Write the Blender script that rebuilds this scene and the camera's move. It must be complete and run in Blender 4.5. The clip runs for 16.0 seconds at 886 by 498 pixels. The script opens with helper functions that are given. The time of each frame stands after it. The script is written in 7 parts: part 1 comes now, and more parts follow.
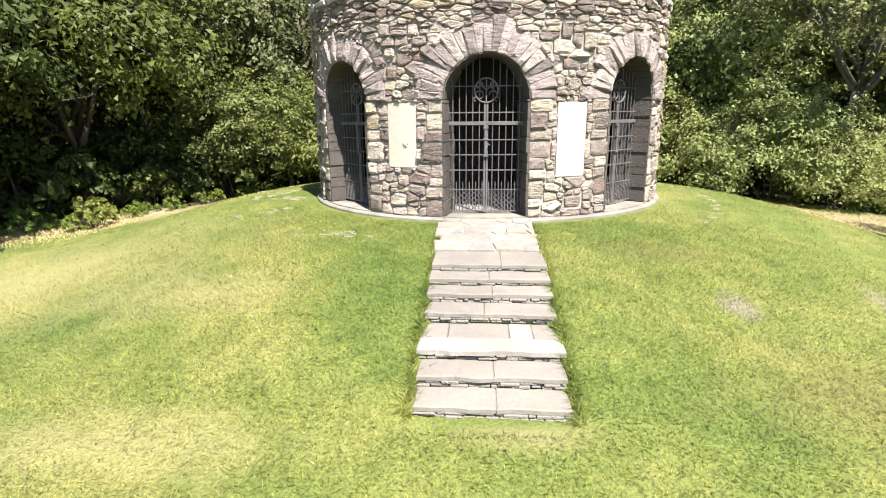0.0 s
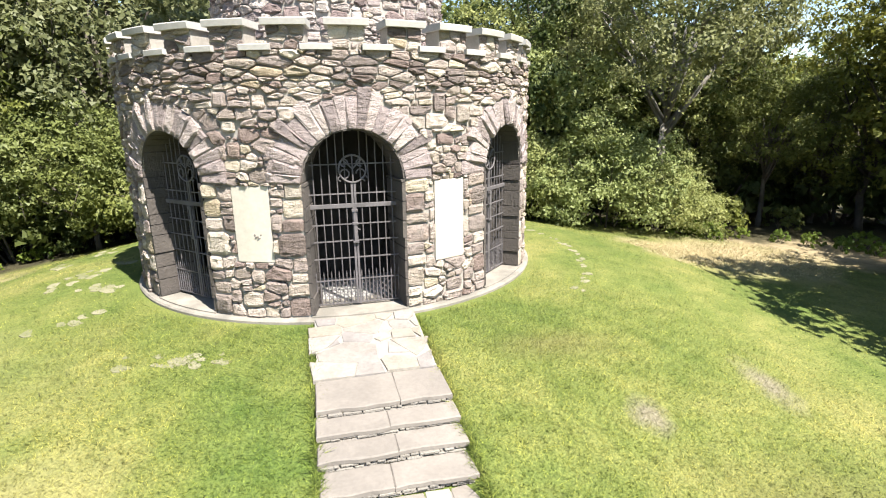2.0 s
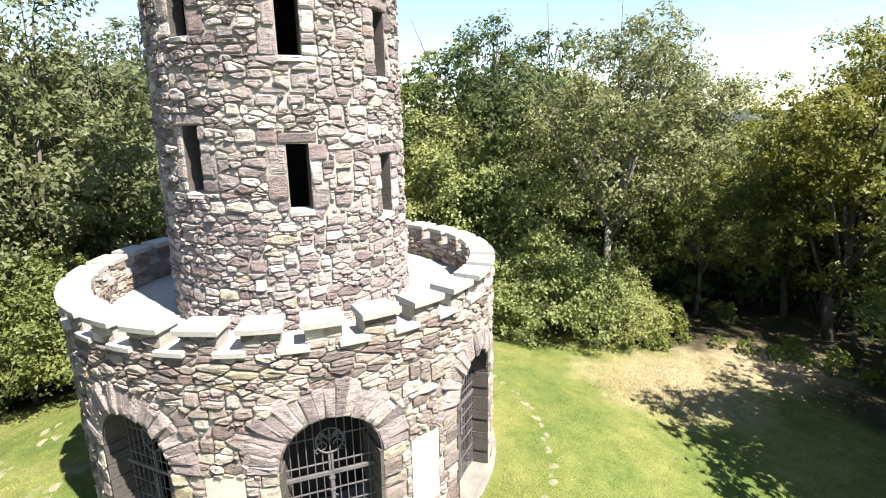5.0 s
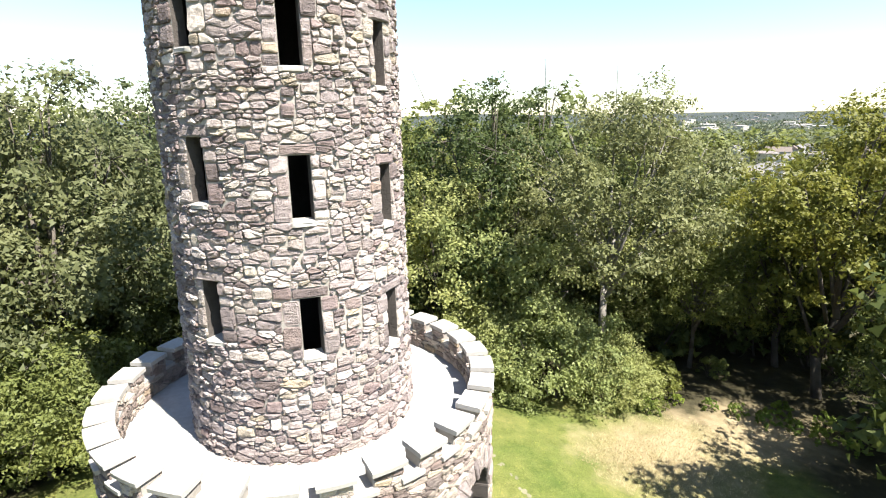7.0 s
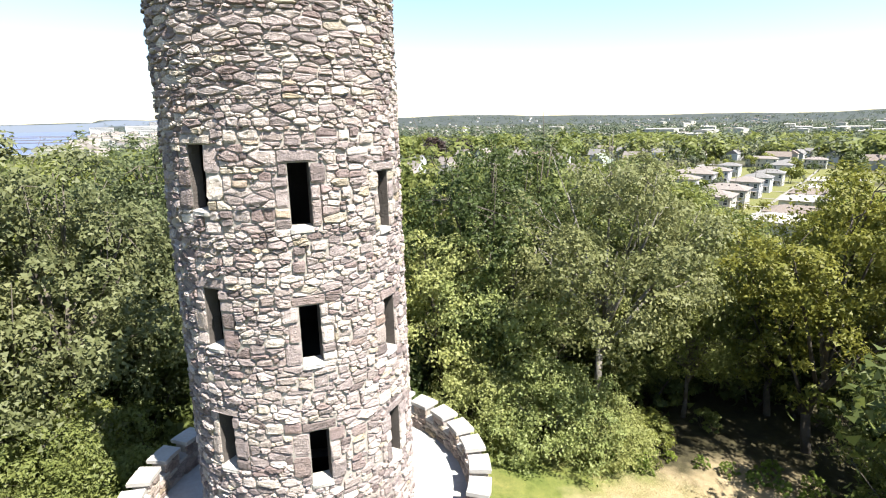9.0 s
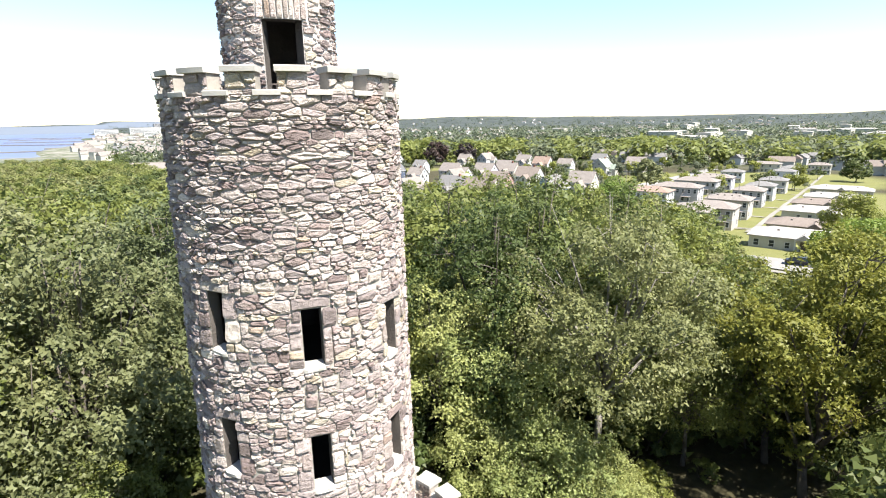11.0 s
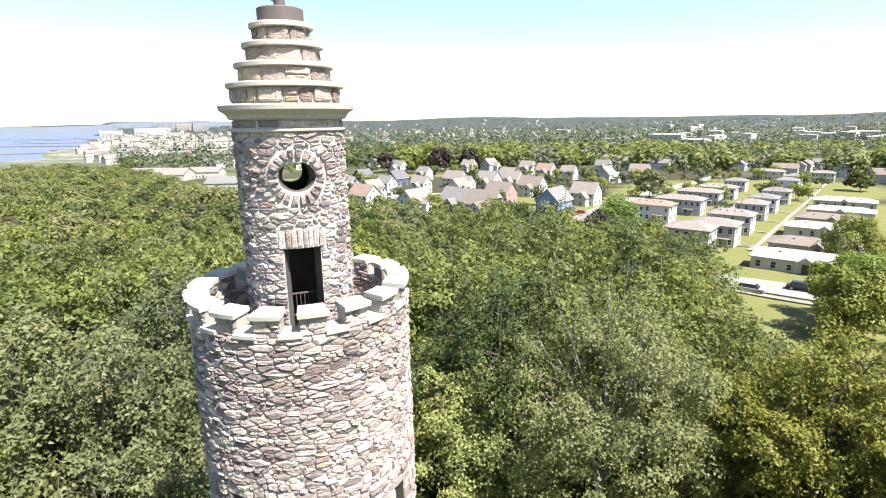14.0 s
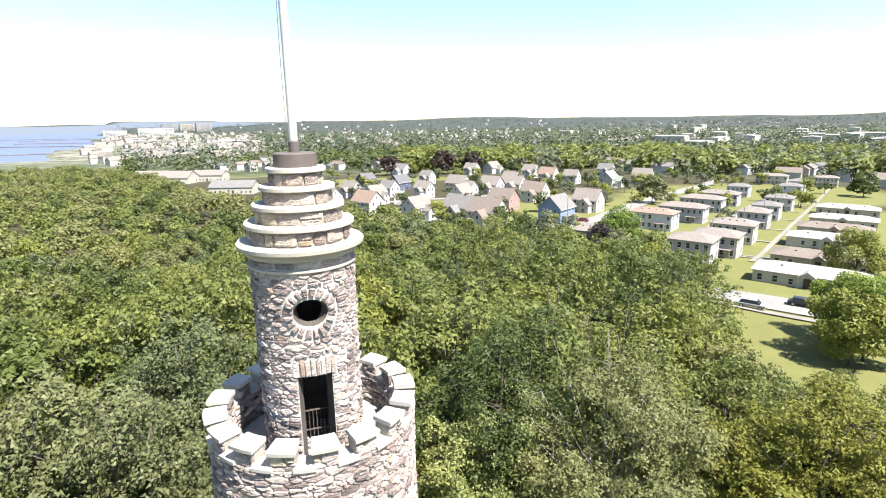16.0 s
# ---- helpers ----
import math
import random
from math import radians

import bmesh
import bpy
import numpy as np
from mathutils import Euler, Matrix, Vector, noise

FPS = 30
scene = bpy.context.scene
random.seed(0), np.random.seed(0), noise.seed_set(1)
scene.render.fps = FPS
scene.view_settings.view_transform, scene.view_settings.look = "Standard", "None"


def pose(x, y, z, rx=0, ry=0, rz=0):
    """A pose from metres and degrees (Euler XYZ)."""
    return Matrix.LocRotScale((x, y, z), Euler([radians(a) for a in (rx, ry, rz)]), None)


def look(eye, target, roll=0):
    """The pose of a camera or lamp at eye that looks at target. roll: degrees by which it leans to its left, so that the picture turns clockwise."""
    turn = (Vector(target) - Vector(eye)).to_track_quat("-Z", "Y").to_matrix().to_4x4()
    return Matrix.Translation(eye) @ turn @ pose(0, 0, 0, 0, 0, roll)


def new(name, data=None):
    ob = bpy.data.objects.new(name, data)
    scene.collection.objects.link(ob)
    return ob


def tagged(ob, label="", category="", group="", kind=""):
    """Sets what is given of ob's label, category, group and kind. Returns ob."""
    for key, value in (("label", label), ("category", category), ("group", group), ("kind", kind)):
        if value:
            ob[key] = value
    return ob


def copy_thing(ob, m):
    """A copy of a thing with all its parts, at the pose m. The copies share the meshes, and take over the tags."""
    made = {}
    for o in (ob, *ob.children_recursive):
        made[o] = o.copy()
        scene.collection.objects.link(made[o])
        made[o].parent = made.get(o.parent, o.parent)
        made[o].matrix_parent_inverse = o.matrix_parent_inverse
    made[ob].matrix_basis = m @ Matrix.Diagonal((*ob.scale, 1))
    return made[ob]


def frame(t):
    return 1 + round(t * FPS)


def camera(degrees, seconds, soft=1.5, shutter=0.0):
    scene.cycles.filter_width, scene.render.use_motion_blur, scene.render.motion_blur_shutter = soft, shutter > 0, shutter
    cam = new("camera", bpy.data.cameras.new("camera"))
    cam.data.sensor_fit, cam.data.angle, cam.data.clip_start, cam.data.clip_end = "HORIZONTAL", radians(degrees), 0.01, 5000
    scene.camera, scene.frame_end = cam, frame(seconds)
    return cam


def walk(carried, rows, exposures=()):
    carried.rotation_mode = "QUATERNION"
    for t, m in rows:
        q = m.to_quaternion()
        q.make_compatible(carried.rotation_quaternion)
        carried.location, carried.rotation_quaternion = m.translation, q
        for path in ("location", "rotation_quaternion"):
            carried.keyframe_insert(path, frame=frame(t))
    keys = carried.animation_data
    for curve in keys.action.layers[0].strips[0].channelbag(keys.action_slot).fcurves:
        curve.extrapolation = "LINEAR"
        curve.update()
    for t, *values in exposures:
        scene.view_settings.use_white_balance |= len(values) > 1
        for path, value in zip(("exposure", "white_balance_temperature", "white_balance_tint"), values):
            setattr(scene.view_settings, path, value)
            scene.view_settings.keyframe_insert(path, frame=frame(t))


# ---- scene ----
cam = camera(79.8, 16.0, soft=1.1)
METRES, EYE, TILT, LEAN, TURN = 22.0, 1.85, -14.2, 0.5, 4.0
ROWS = [
    (0.0, 0.0, 0.0, 0.0, 0.0, 0.0, -0.0),
    (0.5, -0.0038, 0.0137, 0.0161, 0.15, -0.01, -0.04),
    (1.0, -0.0107, 0.0277, 0.0343, -2.18, -0.06, 0.54),
    (1.5, -0.0165, 0.0439, 0.0501, -10.26, -0.3, 2.76),
    (2.0, -0.0203, 0.0607, 0.0776, -17.29, -0.74, 4.63),
    (2.5, -0.0226, 0.0744, 0.1113, -20.4, -0.95, 5.45),
    (3.0, -0.0247, 0.0819, 0.1478, -21.88, -0.99, 5.86),
    (3.5, -0.0261, 0.0796, 0.183, -22.76, -1.05, 6.03),
    (4.0, -0.0266, 0.0732, 0.2161, -23.16, -0.98, 6.15),
    (4.5, -0.027, 0.0662, 0.248, -23.31, -0.87, 6.2),
    (5.0, -0.0268, 0.0582, 0.2769, -23.39, -0.75, 6.23),
    (7.5, -0.0304, 0.0204, 0.428, -23.58, -0.63, 6.23),
    (8.0, -0.0305, 0.0127, 0.4573, -23.56, -0.61, 6.22),
    (8.5, -0.0301, 0.0042, 0.4875, -23.56, -0.6, 6.19),
    (9.0, -0.03, -0.0046, 0.5178, -23.55, -0.58, 6.19),
    (11.5, -0.0296, -0.0388, 0.6638, -23.17, -0.42, 6.11),
    (12.0, -0.0298, -0.0457, 0.6933, -23.15, -0.42, 6.09),
    (12.5, -0.0304, -0.0526, 0.7261, -23.12, -0.42, 6.08),
    (13.0, -0.032, -0.0587, 0.7606, -23.01, -0.42, 6.06),
    (13.5, -0.0313, -0.0673, 0.7932, -22.95, -0.42, 6.01),
    (14.0, -0.0296, -0.0759, 0.8255, -22.89, -0.39, 6.0),
    (14.5, -0.0287, -0.0849, 0.8572, -22.85, -0.39, 5.99),
    (15.0, -0.0275, -0.0933, 0.8896, -22.8, -0.38, 5.95),
    (15.5, -0.0275, -0.1013, 0.9192, -22.72, -0.38, 5.92),
    (16.0, -0.0308, -0.1069, 0.9495, -22.61, -0.4, 5.9),
]
walk(cam, [(t, pose(-0.094, -14.562, EYE, TILT, LEAN, TURN) @ pose(METRES * x, METRES * y, METRES * z, 90 + pitch, roll, yaw)) for t, x, y, z, yaw, pitch, roll in ROWS])

# ---- world, sun, exposure ----
SUN_AZ, SUN_EL = 28.0, 58.0   # degrees from the gate's side towards +x, and above the horizon
world = bpy.data.worlds.new("sky")
scene.world = world
world.use_nodes = True
wn = world.node_tree.nodes
sky = wn.new("ShaderNodeTexSky")
sky.sky_type, sky.sun_disc = "NISHITA", False
sky.sun_elevation, sky.sun_rotation = radians(SUN_EL), radians(180 - SUN_AZ)
sky.air_density, sky.dust_density, sky.ozone_density = 1.0, 0.2, 0.8
world.node_tree.links.new(sky.outputs[0], wn["Background"].inputs[0])
wn["Background"].inputs[1].default_value = 0.068
sun_data = bpy.data.lights.new("sun", "SUN")
sun_data.energy, sun_data.angle, sun_data.color = 4.8, radians(0.6), (1.0, 0.95, 0.87)
sun = new("sun", sun_data)
sd = Vector((math.sin(radians(SUN_AZ)) * math.cos(radians(SUN_EL)), -math.cos(radians(SUN_AZ)) * math.cos(radians(SUN_EL)), math.sin(radians(SUN_EL))))
sun.matrix_world = look(sd * 60, (0, 0, 0))
scene.view_settings.exposure = 1.92

# ---- materials ----
ALBEDO = 0.63


class Mat:
    """A node material with a Principled shader and a few short ways to wire it."""

    def __init__(self, name, rough=0.8, metal=0.0, spec=0.35):
        self.m = bpy.data.materials.new(name)
        self.m.use_nodes = True
        self.t = self.m.node_tree
        self.n, self.l = self.t.nodes, self.t.links
        self.b = self.n["Principled BSDF"]
        self.b.inputs["Roughness"].default_value = rough
        self.b.inputs["Metallic"].default_value = metal
        self.b.inputs["Specular IOR Level"].default_value = spec
        self.pos = self.n.new("ShaderNodeNewGeometry").outputs["Position"]

    def link(self, a, b):
        self.l.new(a, b)

    def noise(self, scale, detail=4, rough=0.6, vec=None, stretch=None):
        if stretch:
            mp = self.n.new("ShaderNodeMapping")
            mp.inputs["Scale"].default_value = stretch
            self.link(vec or self.pos, mp.inputs["Vector"])
            vec = mp.outputs[0]
        nn = self.n.new("ShaderNodeTexNoise")
        nn.inputs["Scale"].default_value, nn.inputs["Detail"].default_value, nn.inputs["Roughness"].default_value = scale, detail, rough
        self.link(vec or self.pos, nn.inputs["Vector"])
        return nn.outputs["Fac"]

    def ramp(self, fac, stops, hard=False):
        r = self.n.new("ShaderNodeValToRGB")
        e = r.color_ramp.elements
        if hard:
            r.color_ramp.interpolation = "CONSTANT"
        while len(e) < len(stops):
            e.new(0.5)
        for k, (p, c) in zip(e, stops):
            k.position, k.color = p, (*c, 1) if len(c) == 3 else c
        self.link(fac, r.inputs[0])
        return r.outputs[0]

    def mix(self, fac, a, b, how="MIX"):
        x = self.n.new("ShaderNodeMix")
        x.data_type, x.blend_type = "RGBA", how
        for v, i in ((fac, 0), (a, 6), (b, 7)):
            if isinstance(v, (int, float)):
                x.inputs[i].default_value = v
            elif isinstance(v, tuple):
                x.inputs[i].default_value = (*v, 1)
            else:
                self.link(v, x.inputs[i])
        return x.outputs[2]

    def math(self, op, a, b=0.0, clamp=False):
        x = self.n.new("ShaderNodeMath")
        x.operation, x.use_clamp = op, clamp
        for i, v in enumerate((a, b)):
            if isinstance(v, (int, float)):
                x.inputs[i].default_value = v
            else:
                self.link(v, x.inputs[i])
        return x.outputs[0]

    def island(self):
        return self.n.new("ShaderNodeNewGeometry").outputs["Random Per Island"]

    def chance(self):
        return self.n.new("ShaderNodeObjectInfo").outputs["Random"]

    def color(self, c):
        """Base colour; the tones below are relative to fresh white paint, which reflects ALBEDO."""
        self.base = self.mix(1.0, c, (ALBEDO, ALBEDO, ALBEDO), "MULTIPLY")
        self.link(self.base, self.b.inputs["Base Color"])
        return self

    def bump(self, h, strength=0.5, dist=0.02):
        x = self.n.new("ShaderNodeBump")
        x.inputs["Strength"].default_value, x.inputs["Distance"].default_value = strength, dist
        self.link(h, x.inputs["Height"])
        self.link(x.outputs[0], self.b.inputs["Normal"])
        return self


def speckled(name, a, b, scale=8.0, rough=0.85, bump=0.3, dist=0.01, metal=0.0):
    """A plain surface of two near colours, mottled at two scales, with fine relief."""
    m = Mat(name, rough, metal)
    big = m.noise(scale * 0.15, 3)
    fine = m.noise(scale * 3, 5)
    c = m.mix(m.ramp(big, [(0.35, (0, 0, 0)), (0.65, (1, 1, 1))]), a, b)
    c = m.mix(0.35, c, m.ramp(fine, [(0.3, (0.55, 0.55, 0.55)), (0.7, (1, 1, 1))]), "MULTIPLY")
    m.color(c).bump(fine, bump, dist)
    return m.m


def rubble_material(name, piece, tones, tint=(1.5, 1.455, 1.45)):
    """Fieldstone: one tone a stone, with layered streaks, fine grain and a few cracks."""
    m = Mat(name, 0.9, 0, 0.25)
    r = m.chance() if piece else m.island()
    c = m.ramp(r, tones)
    # some stones are smooth, others plainly layered
    layered = m.ramp(m.math("FRACT", m.math("MULTIPLY", r, 37.0)), [(0.0, (0.3, 0.3, 0.3)), (0.5, (0.6, 0.6, 0.6)), (1.0, (1.0, 1.0, 1.0))])
    vein = m.noise(7.5, 6, 0.7, stretch=(1, 1, 3.0))
    blotch = m.noise(5.0, 3, 0.55)
    crack = m.math("ABSOLUTE", m.math("SUBTRACT", m.noise(3.4, 4, 0.6, stretch=(1, 1, 2.2)), 0.5))
    grain = m.noise(55, 4, 0.7)
    c = m.mix(layered, c, m.mix(1.0, c, m.ramp(vein, [(0.3, (0.4, 0.385, 0.375)), (0.44, (0.92, 0.91, 0.9)), (0.6, (1.06, 1.05, 1.04)), (0.75, (1.2, 1.18, 1.14))]), "MULTIPLY"))
    c = m.mix(0.7, c, m.ramp(blotch, [(0.3, (0.74, 0.72, 0.7)), (0.5, (1, 1, 1)), (0.7, (1.16, 1.14, 1.1))]), "MULTIPLY")
    c = m.mix(0.4, c, m.ramp(grain, [(0.3, (0.6, 0.6, 0.6)), (0.65, (1.15, 1.15, 1.15))]), "MULTIPLY")
    c = m.mix(0.55, c, m.ramp(crack, [(0.0, (0.3, 0.28, 0.26)), (0.012, (1, 1, 1))]), "MULTIPLY")
    c = m.mix(1.0, c, tint, "MULTIPLY")
    lichen = m.noise(1.3, 4)
    c = m.mix(m.ramp(lichen, [(0.62, (0, 0, 0)), (0.72, (0.25, 0.25, 0.25))]), c, (0.52, 0.50, 0.46))
    h = m.math("ADD", m.math("ADD", m.math("MULTIPLY", m.math("MULTIPLY", vein, layered), 1.3), m.math("MULTIPLY", grain, 0.25)), m.math("MULTIPLY", blotch, 0.9))
    m.color(c).bump(h, 1.0, 0.075)
    return m.m


FIELDSTONE = [(0.0, (0.17, 0.145, 0.14)), (0.10, (0.27, 0.215, 0.205)), (0.2, (0.42, 0.37, 0.345)), (0.3, (0.235, 0.205, 0.2)), (0.4, (0.36, 0.315, 0.305)), (0.5, (0.58, 0.525, 0.485)), (0.58, (0.28, 0.242, 0.236)), (0.68, (0.40, 0.35, 0.335)),
              (0.76, (0.62, 0.575, 0.525)), (0.84, (0.33, 0.29, 0.265)), (0.9, (0.55, 0.505, 0.45)), (0.945, (0.50, 0.45, 0.36)), (0.96, (0.36, 0.325, 0.265)), (0.97, (0.47, 0.405, 0.30)), (0.985, (0.36, 0.28, 0.24)), (1.0, (0.19, 0.165, 0.165))]
ARCHSTONE = [(0.0, (0.23, 0.20, 0.198)), (0.35, (0.34, 0.295, 0.292)), (0.7, (0.40, 0.352, 0.345)), (1.0, (0.50, 0.45, 0.43))]
M_STONE_PIECE = rubble_material("rubble_stone", True, FIELDSTONE)
M_STONE = rubble_material("rubble_stone_mass", False, FIELDSTONE)
BROWNER = (1.38, 1.315, 1.22)
DRUM_STONES = (rubble_material("brown_rubble_stone", True, FIELDSTONE, BROWNER), rubble_material("brown_rubble_stone_mass", False, FIELDSTONE, BROWNER))
M_ARCH = rubble_material("arch_stone", True, ARCHSTONE, (1.42, 1.365, 1.33))
M_MORTAR = speckled("lime_mortar", (0.56, 0.515, 0.46), (0.42, 0.385, 0.34), 9, 0.95, 0.6, 0.015)
M_MORTAR_PALE = speckled("pale_repointed_mortar", (0.74, 0.70, 0.66), (0.60, 0.565, 0.53), 9, 0.95, 0.6, 0.015)
M_CAP = speckled("pale_capstone", (0.67, 0.635, 0.585), (0.57, 0.54, 0.495), 5, 0.85, 0.25, 0.006)
M_CORNICE = speckled("cast_stone_cornice", (0.70, 0.65, 0.57), (0.60, 0.55, 0.475), 4, 0.85, 0.25, 0.006)
M_MARBLE = speckled("white_marble_tablet", (0.80, 0.735, 0.625), (0.70, 0.64, 0.54), 4, 0.6, 0.05, 0.003)
M_KERB = speckled("weathered_kerb", (0.42, 0.38, 0.325), (0.26, 0.24, 0.205), 14, 0.9, 0.5, 0.012)
M_TERRACE = speckled("terrace_concrete", (0.60, 0.585, 0.56), (0.50, 0.485, 0.46), 3, 0.9, 0.2, 0.006)
# near-black inner surfaces: the rooms' shade is put into the colour
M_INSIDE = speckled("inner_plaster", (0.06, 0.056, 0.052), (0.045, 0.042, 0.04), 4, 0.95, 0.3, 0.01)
M_IRON = speckled("painted_wrought_iron", (0.21, 0.19, 0.195), (0.14, 0.129, 0.131), 30, 0.7, 0.2, 0.002)
M_RUST = speckled("weathered_iron_cap", (0.20, 0.165, 0.15), (0.15, 0.125, 0.115), 9, 0.7, 0.2, 0.004)
M_POLE = speckled("white_painted_pole", (0.82, 0.82, 0.81), (0.76, 0.76, 0.75), 6, 0.4, 0.05, 0.001)
M_SLATE = speckled("flagstone", (0.355, 0.315, 0.275), (0.275, 0.245, 0.215), 6, 0.85, 0.5, 0.012)
M_SLATE_PALE = speckled("pale_flagstone", (0.48, 0.44, 0.385), (0.36, 0.33, 0.29), 8, 0.85, 0.5, 0.012)
M_SUNK = speckled("mossy_flat_stone", (0.36, 0.335, 0.225), (0.22, 0.225, 0.11), 9, 0.95, 0.6, 0.015)
M_RISER = speckled("rough_riser_stone", (0.40, 0.365, 0.315), (0.28, 0.255, 0.225), 12, 0.95, 0.9, 0.03)
M_BARK = speckled("grey_bark", (0.16, 0.135, 0.11), (0.10, 0.085, 0.07), 14, 0.95, 0.8, 0.03)
M_BARK_PALE = speckled("pale_bark", (0.38, 0.35, 0.30), (0.24, 0.22, 0.19), 14, 0.95, 0.6, 0.02)
M_BARK_OAK = speckled("oak_bark", (0.21, 0.185, 0.15), (0.13, 0.112, 0.09), 14, 0.95, 0.7, 0.03)


def leaf_material(name, dark, mid, light, trans=0.42):
    m = Mat(name, 0.55, 0, 0.3)
    c = m.mix(m.island(), dark, light)
    c = m.mix(m.ramp(m.chance(), [(0.0, (0.1, 0.1, 0.1)), (1.0, (0.6, 0.6, 0.6))]), c, mid)
    c = m.mix(1.0, c, m.ramp(m.chance(), [(0.0, (0.66, 0.78, 0.75)), (0.45, (0.98, 1.0, 1.0)), (0.8, (1.12, 1.12, 1.0)), (1.0, (1.3, 1.24, 0.95))]), "MULTIPLY")
    c = m.mix(0.5, c, m.ramp(m.noise(0.35, 3), [(0.3, (0.65, 0.7, 0.6)), (0.7, (1.15, 1.1, 1.0))]), "MULTIPLY")
    m.color(m.mix(1.0, c, (1.34, 1.3, 1.32), "MULTIPLY"))
    c = m.base
    tr = m.n.new("ShaderNodeBsdfTranslucent")
    mixer = m.n.new("ShaderNodeMixShader")
    mixer.inputs[0].default_value = trans
    m.link(c, tr.inputs["Color"])
    m.link(m.b.outputs[0], mixer.inputs[1])
    m.link(tr.outputs[0], mixer.inputs[2])
    m.link(mixer.outputs[0], m.n["Material Output"].inputs["Surface"])
    return m.m


M_LEAF = leaf_material("oak_leaves", (0.112, 0.142, 0.0344), (0.181, 0.211, 0.0559), (0.267, 0.288, 0.0903))
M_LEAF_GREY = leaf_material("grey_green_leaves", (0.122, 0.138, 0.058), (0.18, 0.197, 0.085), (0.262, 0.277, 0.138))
M_LEAF_BUSH = leaf_material("shrub_leaves", (0.25, 0.28, 0.09), (0.36, 0.39, 0.13), (0.48, 0.50, 0.21))
M_LEAF_LIGHT = leaf_material("light_green_leaves", (0.115, 0.15, 0.045), (0.175, 0.21, 0.068), (0.25, 0.28, 0.1))
M_LEAF_YELLOW = leaf_material("yellowing_leaves", (0.26, 0.225, 0.04), (0.39, 0.325, 0.06), (0.35, 0.325, 0.07))
M_LEAF_DARK = leaf_material("deep_green_leaves", (0.060, 0.083, 0.0245), (0.098, 0.126, 0.036), (0.15, 0.18, 0.058))
M_LEAF_FRESH = leaf_material("fresh_green_leaves", (0.13, 0.20, 0.03), (0.20, 0.27, 0.045), (0.26, 0.33, 0.075))
M_LEAF_PURPLE = leaf_material("purple_beech_leaves", (0.03, 0.022, 0.024), (0.045, 0.03, 0.032), (0.06, 0.04, 0.042), 0.2)
# leaves of far trees, greyed and blued: distance haze put into the colour
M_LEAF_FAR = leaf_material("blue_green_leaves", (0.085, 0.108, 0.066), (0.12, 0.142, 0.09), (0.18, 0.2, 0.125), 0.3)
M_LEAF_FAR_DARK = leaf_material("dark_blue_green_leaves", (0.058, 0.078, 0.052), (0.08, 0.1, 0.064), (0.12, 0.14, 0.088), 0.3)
# stone inside the openings, darkened in colour to stand in for shade there
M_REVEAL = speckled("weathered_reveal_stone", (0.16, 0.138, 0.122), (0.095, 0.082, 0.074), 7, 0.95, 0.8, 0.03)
M_STRAW = leaf_material("straw_blades", (0.40, 0.33, 0.17), (0.52, 0.43, 0.24), (0.64, 0.54, 0.32), 0.25)

# ---- mesh helpers ----


def mesh_ob(name, bm, mat, smooth=False):
    me = bpy.data.meshes.new(name)
    bm.normal_update()
    bm.to_mesh(me)
    bm.free()
    me.materials.append(mat)
    if smooth:
        me.polygons.foreach_set("use_smooth", [True] * len(me.polygons))
    return new(name, me)


def part(name, bm, mat, parent, label="", smooth=False):
    ob = mesh_ob(name, bm, mat, smooth)
    ob.parent = parent
    if label:
        ob["label"] = label
    return ob


def data_ob(name, verts, faces, mat, parent=None, smooth=False):
    me = bpy.data.meshes.new(name)
    me.from_pydata(verts, [], faces)
    me.materials.append(mat)
    if smooth:
        me.polygons.foreach_set("use_smooth", [True] * len(me.polygons))
    ob = new(name, me)
    if parent:
        ob.parent = parent
    return ob


def share(ob, parent, m):
    """Another object on ob's mesh, under parent, at the local pose m."""
    o = new(ob.name.split(".")[0], ob.data)
    o.parent = parent
    o.matrix_local = m
    return o


def quad_mesh(name, v, mat, corners=4):
    """A mesh of separate faces of 3 or 4 corners from an array of places (n * corners, 3)."""
    n = len(v) // corners
    me = bpy.data.meshes.new(name)
    me.vertices.add(len(v))
    me.vertices.foreach_set("co", np.asarray(v, dtype=np.float32).ravel())
    me.loops.add(n * corners)
    me.loops.foreach_set("vertex_index", np.arange(n * corners, dtype=np.int32))
    me.polygons.add(n)
    me.polygons.foreach_set("loop_start", np.arange(0, n * corners, corners, dtype=np.int32))
    me.polygons.foreach_set("loop_total", np.full(n, corners, dtype=np.int32))
    me.update()
    me.materials.append(mat)
    return me


def box(bm, x0, x1, y0, y1, z0, z1, m=None, bevel=0.0):
    c = bmesh.ops.create_cube(bm, size=1.0)["verts"]
    t = Matrix.Translation(((x0 + x1) / 2, (y0 + y1) / 2, (z0 + z1) / 2)) @ Matrix.Diagonal((x1 - x0, y1 - y0, z1 - z0, 1))
    bmesh.ops.transform(bm, matrix=(m @ t) if m else t, verts=c)
    if bevel:
        es = list({e for v in c for e in v.link_edges})
        bmesh.ops.bevel(bm, geom=es, offset=bevel, segments=1, affect="EDGES")
    return bm


def boxm(*a, **k):
    return box(bmesh.new(), *a, **k)


def rod(bm, a, b, r0, r1=None, sides=6):
    a, b = Vector(a), Vector(b)
    r1 = r0 if r1 is None else r1
    m = Matrix.Translation((a + b) / 2) @ (b - a).to_track_quat("Z", "Y").to_matrix().to_4x4()
    bmesh.ops.create_cone(bm, cap_ends=True, segments=sides, radius1=r0, radius2=r1, depth=(b - a).length, matrix=m)
    return bm


